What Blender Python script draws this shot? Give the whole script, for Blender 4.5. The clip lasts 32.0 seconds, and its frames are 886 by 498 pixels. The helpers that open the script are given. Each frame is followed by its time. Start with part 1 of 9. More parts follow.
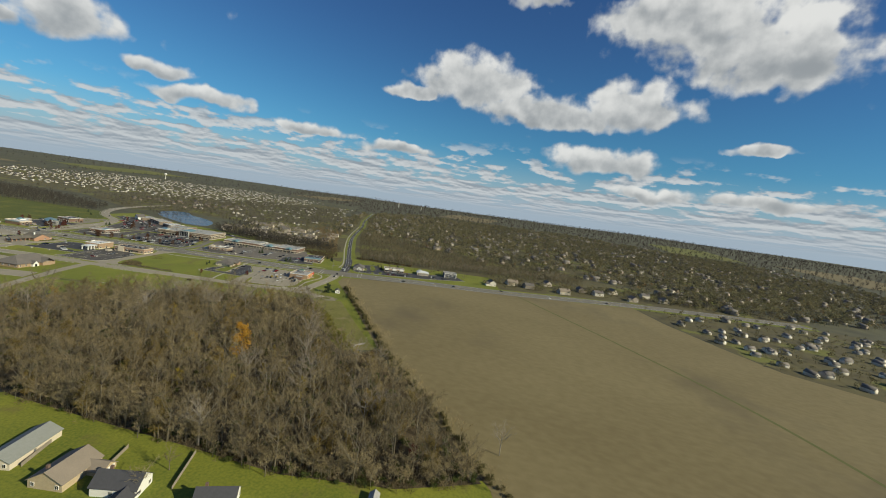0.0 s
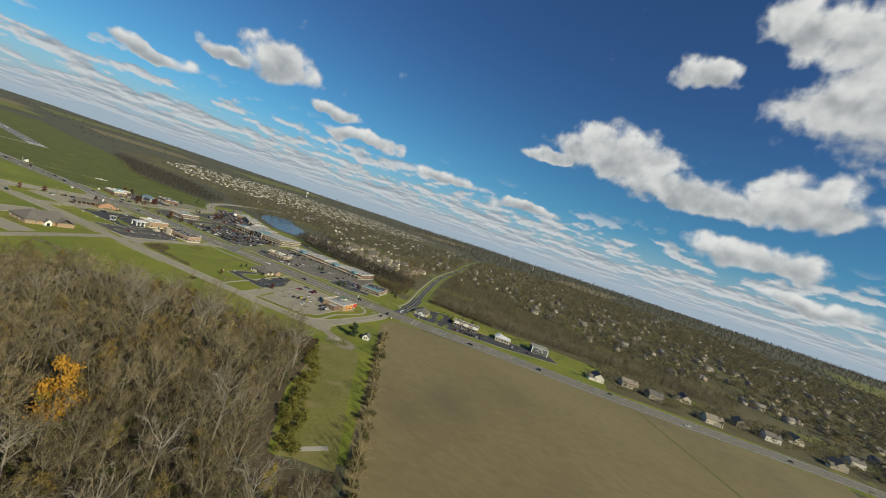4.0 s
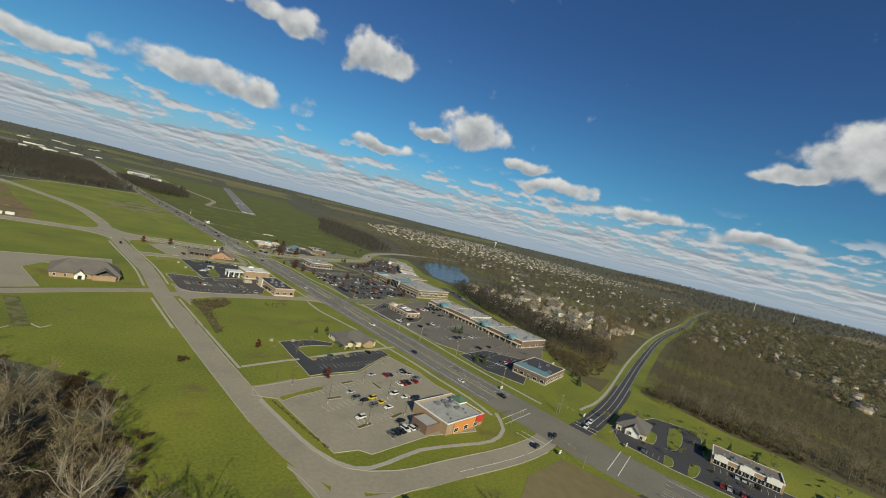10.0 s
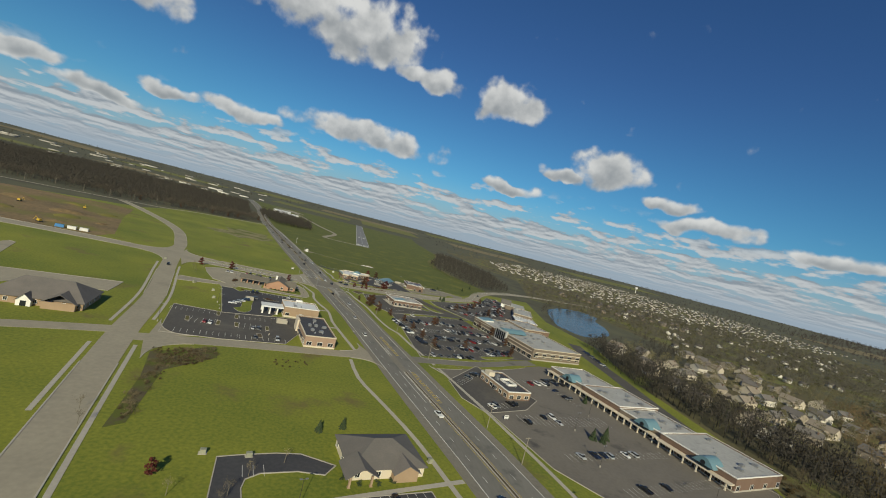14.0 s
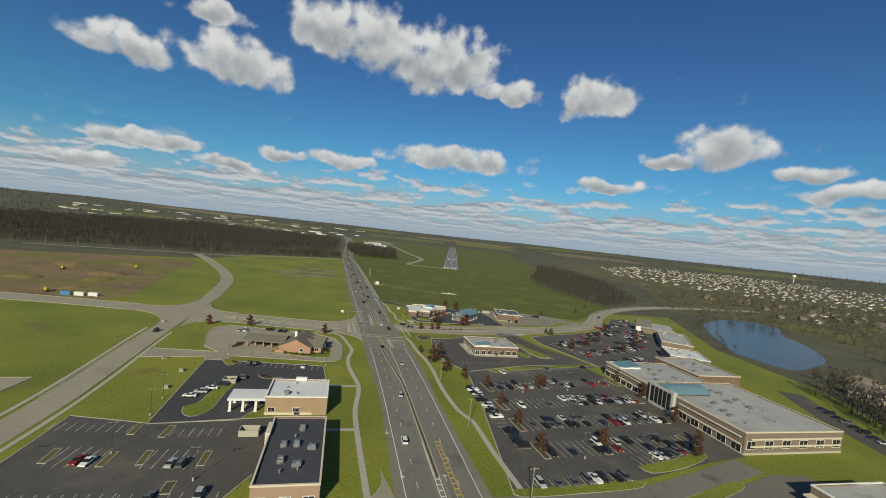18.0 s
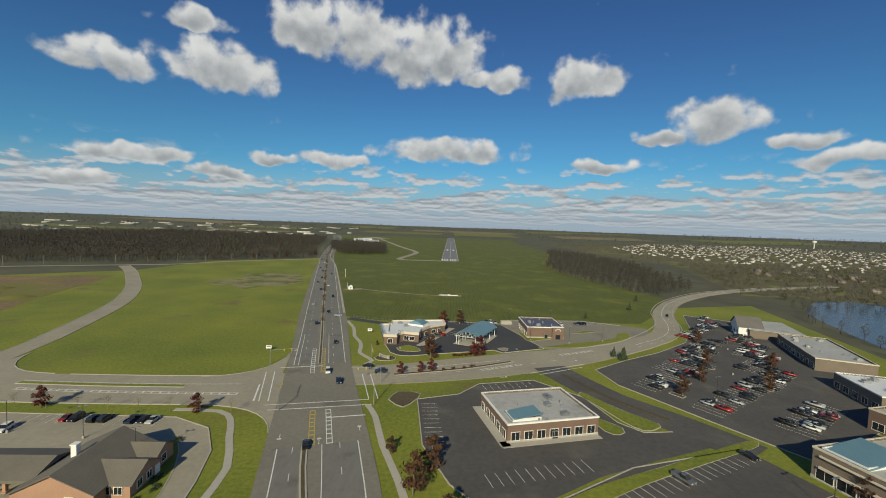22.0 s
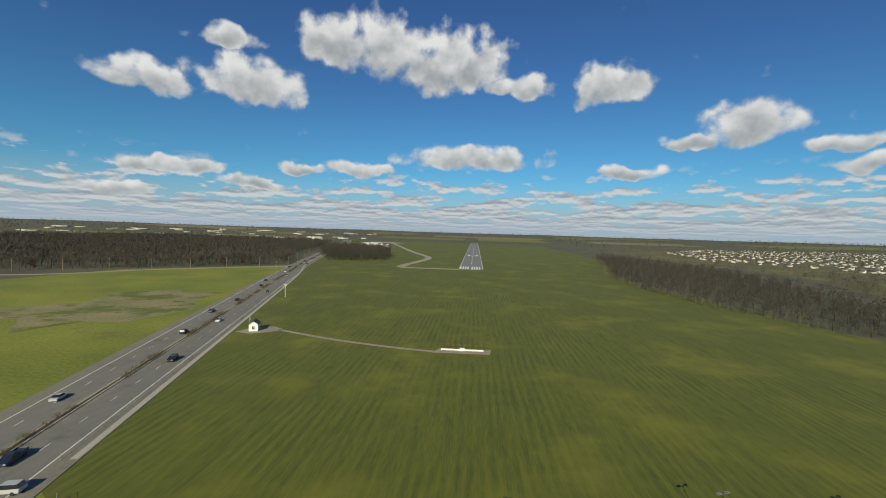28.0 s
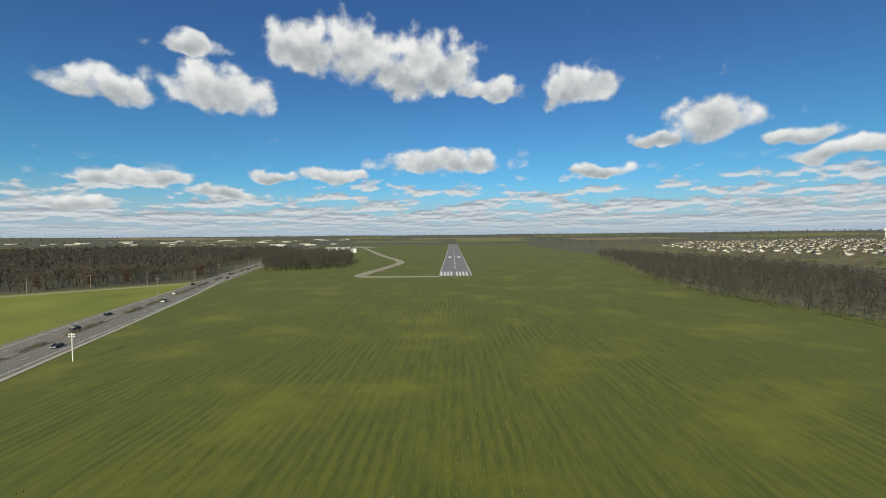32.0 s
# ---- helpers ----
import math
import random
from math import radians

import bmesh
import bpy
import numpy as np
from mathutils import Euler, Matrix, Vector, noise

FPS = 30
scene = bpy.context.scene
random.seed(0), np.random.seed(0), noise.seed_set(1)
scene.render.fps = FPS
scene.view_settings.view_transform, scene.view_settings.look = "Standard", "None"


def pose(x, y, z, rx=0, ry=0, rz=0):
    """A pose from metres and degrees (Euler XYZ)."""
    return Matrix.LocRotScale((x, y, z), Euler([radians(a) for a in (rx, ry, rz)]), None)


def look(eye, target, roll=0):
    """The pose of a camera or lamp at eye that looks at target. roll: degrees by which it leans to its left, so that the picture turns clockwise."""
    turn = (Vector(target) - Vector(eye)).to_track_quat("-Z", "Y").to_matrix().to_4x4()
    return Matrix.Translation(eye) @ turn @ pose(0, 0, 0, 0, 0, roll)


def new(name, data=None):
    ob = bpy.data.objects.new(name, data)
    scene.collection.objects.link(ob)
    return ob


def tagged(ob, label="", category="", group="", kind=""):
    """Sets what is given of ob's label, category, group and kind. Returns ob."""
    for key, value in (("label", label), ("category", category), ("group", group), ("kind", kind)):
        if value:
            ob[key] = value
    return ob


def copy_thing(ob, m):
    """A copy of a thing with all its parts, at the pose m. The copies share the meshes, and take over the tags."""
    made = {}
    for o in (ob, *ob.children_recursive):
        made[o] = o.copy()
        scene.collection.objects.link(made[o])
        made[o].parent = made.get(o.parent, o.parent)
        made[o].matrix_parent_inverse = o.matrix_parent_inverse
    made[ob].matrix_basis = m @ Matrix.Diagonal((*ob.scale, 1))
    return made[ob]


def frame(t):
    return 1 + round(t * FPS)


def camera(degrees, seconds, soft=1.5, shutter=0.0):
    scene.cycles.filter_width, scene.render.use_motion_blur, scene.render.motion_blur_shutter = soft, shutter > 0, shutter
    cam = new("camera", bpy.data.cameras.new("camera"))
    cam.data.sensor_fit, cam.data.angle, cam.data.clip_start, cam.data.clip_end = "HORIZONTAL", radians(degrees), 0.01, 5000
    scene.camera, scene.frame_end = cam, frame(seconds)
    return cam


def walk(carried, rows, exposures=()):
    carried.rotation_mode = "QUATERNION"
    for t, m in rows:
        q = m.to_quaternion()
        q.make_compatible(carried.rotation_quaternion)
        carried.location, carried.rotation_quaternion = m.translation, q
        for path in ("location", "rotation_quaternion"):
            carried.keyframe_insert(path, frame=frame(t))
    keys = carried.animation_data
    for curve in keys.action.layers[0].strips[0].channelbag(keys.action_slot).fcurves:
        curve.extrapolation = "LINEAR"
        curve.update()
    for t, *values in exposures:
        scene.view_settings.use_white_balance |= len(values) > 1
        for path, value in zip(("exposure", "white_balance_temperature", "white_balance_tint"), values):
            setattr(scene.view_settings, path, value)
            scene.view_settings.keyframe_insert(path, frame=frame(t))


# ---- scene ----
cam = camera(93.70, 32.0, soft=1.0)
walk(cam, [
    (0.0, look((-434.72, -1235.93, 113.80), (-338.77, -1209.93, 102.90), 7.98)),
    (0.5, look((-415.18, -1234.70, 111.44), (-320.00, -1206.03, 100.51), 8.23)),
    (1.0, look((-395.79, -1233.01, 109.23), (-301.28, -1201.50, 100.61), 8.48)),
    (1.5, look((-376.51, -1230.56, 107.20), (-282.78, -1196.66, 99.09), 10.12)),
    (2.0, look((-357.31, -1227.38, 105.14), (-264.48, -1191.14, 96.85), 12.26)),
    (2.5, look((-338.29, -1223.64, 102.92), (-246.64, -1184.31, 95.66), 14.02)),
    (3.0, look((-319.47, -1219.57, 100.94), (-229.42, -1176.46, 95.24), 15.76)),
    (3.5, look((-300.87, -1215.42, 99.69), (-213.29, -1167.38, 95.01), 17.84)),
    (4.0, look((-282.69, -1211.29, 99.16), (-197.75, -1158.68, 94.94), 18.33)),
    (4.5, look((-265.08, -1206.94, 98.93), (-182.90, -1150.11, 94.76), 17.74)),
    (5.0, look((-248.03, -1201.89, 98.56), (-168.57, -1141.33, 94.29), 16.64)),
    (5.5, look((-231.55, -1195.61, 97.78), (-154.80, -1131.65, 93.39), 15.52)),
    (6.0, look((-215.77, -1187.77, 96.69), (-141.48, -1120.97, 92.42), 14.99)),
    (6.5, look((-200.63, -1178.53, 95.60), (-128.79, -1109.06, 91.95), 16.00)),
    (7.0, look((-185.82, -1168.20, 94.66), (-116.81, -1095.92, 91.00), 17.67)),
    (7.5, look((-171.30, -1156.99, 93.66), (-104.99, -1082.26, 89.50), 17.03)),
    (8.0, look((-157.19, -1145.05, 92.34), (-93.85, -1067.75, 88.77), 17.77)),
    (8.5, look((-143.43, -1132.56, 90.85), (-82.95, -1052.99, 87.50), 17.21)),
    (9.0, look((-130.15, -1119.57, 89.53), (-72.71, -1037.79, 86.00), 15.84)),
    (9.5, look((-117.62, -1106.04, 88.36), (-63.25, -1022.26, 83.49), 15.45)),
    (10.0, look((-105.86, -1092.00, 87.09), (-54.59, -1006.34, 81.30), 13.75)),
    (10.5, look((-94.79, -1077.66, 85.69), (-47.29, -989.89, 79.37), 12.05)),
    (11.0, look((-84.44, -1063.31, 84.18), (-40.76, -973.55, 78.18), 11.77)),
    (11.5, look((-74.65, -1049.02, 82.63), (-34.67, -957.52, 77.28), 12.35)),
    (12.0, look((-65.09, -1034.70, 81.18), (-28.94, -941.59, 76.20), 13.67)),
    (12.5, look((-55.84, -1020.08, 79.81), (-23.37, -925.60, 75.41), 13.32)),
    (13.0, look((-47.43, -1004.79, 78.43), (-18.66, -909.08, 74.86), 13.03)),
    (13.5, look((-40.04, -988.86, 76.99), (-14.96, -892.13, 73.17), 14.87)),
    (14.0, look((-33.39, -972.81, 75.62), (-11.52, -875.30, 72.01), 14.48)),
    (14.5, look((-27.16, -957.25, 74.63), (-8.85, -859.02, 70.71), 15.66)),
    (15.0, look((-21.26, -942.45, 74.28), (-6.47, -843.63, 70.28), 15.90)),
    (15.5, look((-15.81, -928.16, 74.45), (-4.42, -828.89, 70.50), 15.44)),
    (16.0, look((-11.03, -913.73, 74.71), (-2.80, -814.14, 70.88), 14.56)),
    (16.5, look((-7.19, -898.47, 74.66), (-1.96, -798.67, 70.88), 13.44)),
    (17.0, look((-4.39, -882.07, 74.08), (-1.61, -782.18, 70.28), 12.43)),
    (17.5, look((-2.39, -864.78, 73.03), (-2.39, -764.87, 68.90), 11.12)),
    (18.0, look((-0.92, -847.10, 71.75), (-3.16, -747.20, 67.94), 6.19)),
    (18.5, look((0.07, -829.44, 70.47), (-2.95, -729.58, 66.10), 2.04)),
    (19.0, look((0.63, -812.01, 69.15), (-2.21, -712.19, 63.80), 1.09)),
    (19.5, look((0.93, -794.83, 67.70), (-2.13, -695.05, 61.85), 0.61)),
    (20.0, look((1.08, -777.95, 66.28), (-1.41, -678.16, 60.33), 0.63)),
    (20.5, look((1.14, -761.33, 64.96), (-0.53, -661.50, 59.25), 2.59)),
    (21.0, look((1.10, -744.71, 63.53), (-0.41, -644.84, 58.60), 4.10)),
    (21.5, look((0.98, -727.82, 62.01), (-0.61, -627.94, 57.51), 4.08)),
    (22.0, look((0.92, -710.67, 60.62), (-0.96, -610.85, 55.02), 2.02)),
    (22.5, look((1.04, -693.38, 59.49), (-1.24, -593.57, 53.86), -0.64)),
    (23.0, look((1.19, -676.13, 58.56), (-1.20, -576.36, 52.23), -1.46)),
    (23.5, look((1.22, -659.05, 57.54), (-1.00, -559.28, 51.12), -1.21)),
    (24.0, look((1.29, -642.17, 56.21), (-1.31, -542.41, 49.89), 0.79)),
    (24.5, look((1.56, -625.46, 54.75), (-2.02, -525.77, 47.75), 0.96)),
    (25.0, look((2.02, -608.76, 53.39), (-2.91, -509.14, 46.25), 1.57)),
    (25.5, look((2.67, -591.79, 51.97), (-3.79, -492.26, 44.75), 1.27)),
    (26.0, look((3.57, -574.42, 50.18), (-3.75, -474.89, 43.82), 0.68)),
    (26.5, look((4.51, -556.94, 48.14), (-3.14, -457.39, 42.54), -0.45)),
    (27.0, look((5.02, -539.77, 46.41), (-2.74, -440.19, 41.40), -0.39)),
    (27.5, look((4.89, -523.09, 45.25), (-2.83, -423.49, 40.76), 0.48)),
    (28.0, look((4.19, -506.81, 44.42), (-3.52, -407.18, 40.45), 1.77)),
    (28.5, look((3.10, -490.69, 43.59), (-4.22, -391.01, 40.29), 3.22)),
    (29.0, look((1.82, -474.49, 42.67), (-5.16, -374.77, 40.20), 4.35)),
    (29.5, look((0.51, -458.14, 41.79), (-5.06, -358.37, 37.95), 0.59)),
    (30.0, look((-0.68, -441.64, 41.04), (-4.53, -341.79, 37.22), -1.06)),
    (30.5, look((-1.57, -424.87, 40.29), (-4.83, -325.02, 35.76), -4.18)),
    (31.0, look((-2.07, -407.60, 39.30), (-6.02, -307.77, 35.02), -3.78)),
    (31.5, look((-2.30, -389.79, 37.91), (-5.87, -289.90, 34.79), -2.22)),
    (32.0, look((-2.41, -371.60, 36.27), (-4.77, -271.68, 33.10), -0.55)),
], exposures=[(0.0, 0.0), (8.0, -0.03), (12.0, -0.16), (14.5, -0.16), (18.0, -0.1), (26.0, -0.12), (28.6, 0.08), (32.0, 0.2)])

# ---- light ----
SUN_FROM = Vector((-0.15, -0.87, 0.47)).normalized()
sun_data = bpy.data.lights.new("sun", "SUN")
sun_data.energy, sun_data.angle, sun_data.color = 5.0, radians(0.55), (1.0, 0.925, 0.66)
sun = new("sun", sun_data)
sun.matrix_world = look((-300, -1740, 940), (0, 0, 0))
sun.rotation_euler = (-SUN_FROM).to_track_quat("-Z", "Y").to_euler()

world = bpy.data.worlds.new("sky")
scene.world = world
world.use_nodes = True
wt = world.node_tree
wt.nodes.clear()


def wmath(op, a, b=None, clamp=False):
    n = wt.nodes.new("ShaderNodeMath")
    n.operation, n.use_clamp = op, clamp
    for k, v in enumerate((a, b)):
        if v is None:
            continue
        if isinstance(v, (int, float)):
            n.inputs[k].default_value = v
        else:
            wt.links.new(v, n.inputs[k])
    return n.outputs[0]


def wvec(op, a, b=None, scale=None):
    n = wt.nodes.new("ShaderNodeVectorMath")
    n.operation = op
    for k, v in enumerate((a, b)):
        if v is None:
            continue
        if isinstance(v, tuple):
            n.inputs[k].default_value = v
        else:
            wt.links.new(v, n.inputs[k])
    return n.outputs["Value"] if op in ("LENGTH", "DOT_PRODUCT") else n.outputs[0]


def wxyz(x, y, z):
    n = wt.nodes.new("ShaderNodeCombineXYZ")
    for k, v in enumerate((x, y, z)):
        if isinstance(v, (int, float)):
            n.inputs[k].default_value = v
        else:
            wt.links.new(v, n.inputs[k])
    return n.outputs[0]


def wnoise(vector, scale, detail, rough=0.55):
    n = wt.nodes.new("ShaderNodeTexNoise")
    n.inputs["Scale"].default_value, n.inputs["Detail"].default_value, n.inputs["Roughness"].default_value = scale, detail, rough
    wt.links.new(vector, n.inputs["Vector"])
    return n.outputs[0]


def wrange(v, a, b, c=0.0, d=1.0):
    n = wt.nodes.new("ShaderNodeMapRange")
    n.interpolation_type = "SMOOTHSTEP"
    for k, x in enumerate((a, b, c, d)):
        n.inputs[k + 1].default_value = x
    wt.links.new(v, n.inputs[0])
    return n.outputs[0]


def wmix(f, a, b):
    n = wt.nodes.new("ShaderNodeMix")
    n.data_type = "RGBA"
    for k, v in ((0, f), (6, a), (7, b)):
        if isinstance(v, tuple):
            n.inputs[k].default_value = v
        else:
            wt.links.new(v, n.inputs[k])
    return n.outputs[2]


sky = wt.nodes.new("ShaderNodeTexSky")
sky.sky_type, sky.sun_disc = "NISHITA", False
sky.sun_elevation = math.asin(SUN_FROM.z)
sky.sun_rotation = math.atan2(SUN_FROM.x, SUN_FROM.y)
sky.air_density, sky.dust_density, sky.ozone_density = 1.0, 0.15, 4.0

# Cumulus clouds: bearing from the runway's heading, height over the horizon, half width and half height, in degrees.
NORTH_CLOUDS = [
    (-40.0, 15.6, 4.6, 2.2), (-29.7, 16.9, 6.4, 3.6), (-32.0, 21.3, 4.2, 1.6), (-20.4, 22.8, 4.4, 4.0), (-12.9, 22.6, 6.6, 4.6),
    (-3.9, 21.2, 8.6, 4.8), (4.8, 18.8, 5.2, 2.0), (16.4, 18.2, 5.6, 3.2), (31.4, 12.6, 5.0, 3.1), (26.4, 11.4, 3.4, 1.1),
    (38.8, 10.0, 3.4, 1.2), (-37.5, 6.6, 7.4, 1.3), (-23.1, 7.7, 3.2, 1.0), (-15.8, 8.0, 5.6, 1.4), (-0.6, 9.9, 10.0, 2.2),
    (19.3, 8.2, 4.6, 1.2), (-28.9, 5.2, 4.6, 0.9), (-42.8, 3.6, 4.0, 0.9),
]
EAST_CLOUDS = [
    (76.5, 15.4, 9.0, 4.2), (68.0, 13.6, 4.0, 1.2), (86.0, 13.0, 10.0, 2.6), (93.4, 7.7, 7.4, 2.3), (96.5, 14.0, 7.0, 3.6), (101.5, 23.5, 11.0, 7.0), (109.5, 19.0, 9.0, 5.6), (97.0, 29.5, 7.0, 4.0), (110.0, 10.2, 3.4, 0.8),
    (112.0, 20.0, 4.5, 3.6), (82.9, 26.0, 4.2, 2.0), (44.0, 8.0, 5.5, 1.3), (100.0, 4.2, 5.4, 1.2), (111.0, 4.6, 6.0, 1.3),
    (92.0, 31.0, 6.0, 3.0), (56.0, 7.0, 6.0, 1.1), (67.0, 6.0, 5.0, 1.0), (-62.0, 14.0, 7.0, 3.0), (-80.0, 22.0, 9.0, 4.5), (-120.0, 25.0, 12.0, 6.0), (170.0, 40.0, 14.0, 6.0),
]
tc = wt.nodes.new("ShaderNodeTexCoord")
sep = wt.nodes.new("ShaderNodeSeparateXYZ")
wt.links.new(tc.outputs["Generated"], sep.inputs[0])
dx, dy, dz = sep.outputs
azimuth = wmath("MULTIPLY", wmath("ARCTAN2", dx, dy), 57.29578)
height = wmath("MULTIPLY", wmath("ARCSINE", dz), 57.29578)
flat = wxyz(azimuth, height, 0.0)
warp = wt.nodes.new("ShaderNodeTexNoise")
warp.inputs["Scale"].default_value, warp.inputs["Detail"].default_value = 0.22, 3
wt.links.new(flat, warp.inputs["Vector"])
bend = wvec("MULTIPLY", wvec("SUBTRACT", warp.outputs["Color"], (0.5, 0.5, 0.5)), (5.0, 3.0, 0.0))
bent = wvec("ADD", flat, bend)
cover, lift = None, None
for a, e, w, h in NORTH_CLOUDS + EAST_CLOUDS:
    own = wvec("MULTIPLY", wvec("SUBTRACT", bent, (a, e, 0.0)), (1 / w, 1 / h, 0.0))
    up = wvec("DOT_PRODUCT", own, (0.0, 1.0, 0.0))
    side = wvec("DOT_PRODUCT", own, (1.0, 0.0, 0.0))
    flat_base = wmath("MAXIMUM", up, wmath("MULTIPLY", up, -1.55))
    away = wmath("ADD", wmath("MULTIPLY", side, side), wmath("MULTIPLY", flat_base, flat_base))
    amount = wmath("SUBTRACT", 1.0, wmath("MULTIPLY", away, 0.62), clamp=True)
    part_lift = wmath("MULTIPLY", amount, up)
    cover = amount if cover is None else wmath("MAXIMUM", cover, amount)
    lift = part_lift if lift is None else wmath("ADD", lift, part_lift)
puffs = wnoise(flat, 0.36, 4.0, 0.47)
dense = wmath("ADD", cover, wmath("MULTIPLY", wmath("SUBTRACT", puffs, 0.5), 1.5))
mask = wrange(dense, 0.28, 0.76)
# Far cloud streets: flat-based puffs in rows that crowd towards the horizon.
rows = wmath("MULTIPLY", wmath("LOGARITHM", wmath("ADD", wmath("MAXIMUM", height, 0.0), 1.6), 2.71828), 4.6)
layer = wxyz(wmath("MULTIPLY", azimuth, 0.15), rows, 0.0)
puff_layer = wxyz(wmath("MULTIPLY", azimuth, 0.46), wmath("MULTIPLY", rows, 1.6), 3.0)
streets = wmath("ADD", wmath("MULTIPLY", wnoise(layer, 1.0, 3.0, 0.5), 0.66), wmath("MULTIPLY", wnoise(puff_layer, 1.0, 3.0, 0.55), 0.34))
below = wmath("ADD", wmath("MULTIPLY", wnoise(wvec("ADD", layer, (0.0, -0.22, 0.0)), 1.0, 3.0, 0.5), 0.66), wmath("MULTIPLY", wnoise(wvec("ADD", puff_layer, (0.0, -0.4, 0.0)), 1.0, 3.0, 0.55), 0.34))
near_horizon = wmath("MULTIPLY", wrange(height, 8.5, 2.0), 0.12)
streets_mask = wmath("MULTIPLY", wrange(wmath("ADD", streets, near_horizon), 0.535, 0.61), wmath("MULTIPLY", wrange(height, 9.5, 6.0), wrange(height, 0.0, 0.9)))
both = wmath("MAXIMUM", mask, streets_mask)
# Sunlit tops and grey undersides.
under = wnoise(wvec("ADD", flat, (0.0, -1.2, 0.0)), 0.36, 4.0, 0.47)
tops = wmath("ADD", wmath("MULTIPLY", lift, 0.55), wmath("MULTIPLY", wmath("SUBTRACT", puffs, under), 1.25))
edges = wmath("MULTIPLY", wmath("SUBTRACT", 0.75, dense), 0.55)
lit = wrange(wmath("ADD", wmath("ADD", tops, edges), 0.5), 0.0, 1.0)
cloud = wmix(lit, (4.7, 5.1, 5.3, 1), (11.6, 11.7, 11.3, 1))
far = wmix(wrange(wmath("SUBTRACT", streets, below), -0.10, 0.09), (4.2, 4.9, 5.6, 1), (8.6, 9.1, 9.3, 1))
tinted = wt.nodes.new("ShaderNodeMix")
tinted.data_type, tinted.blend_type = "RGBA", "MULTIPLY"
tinted.inputs[0].default_value = 1.0
wt.links.new(sky.outputs[0], tinted.inputs[6])
wt.links.new(wmix(wrange(height, 26.0, 8.0), (0.52, 0.84, 1.16, 1), (0.50, 1.03, 1.22, 1)), tinted.inputs[7])
clear = wmix(wrange(height, 8.0, -0.5), tinted.outputs[2], (4.9, 6.3, 7.6, 1))
cloudy = wmix(wmath("MULTIPLY", both, 0.96), clear, wmix(mask, far, cloud))
full = wmix(wmath("MULTIPLY", wrange(height, 3.2, 0.0), 0.62), cloudy, (5.4, 6.6, 7.7, 1))
bg = wt.nodes.new("ShaderNodeBackground")
bg.inputs[1].default_value = 0.066
wt.links.new(full, bg.inputs[0])
wo = wt.nodes.new("ShaderNodeOutputWorld")
wt.links.new(bg.outputs[0], wo.inputs[0])

# ---- materials ----
MATS = {}


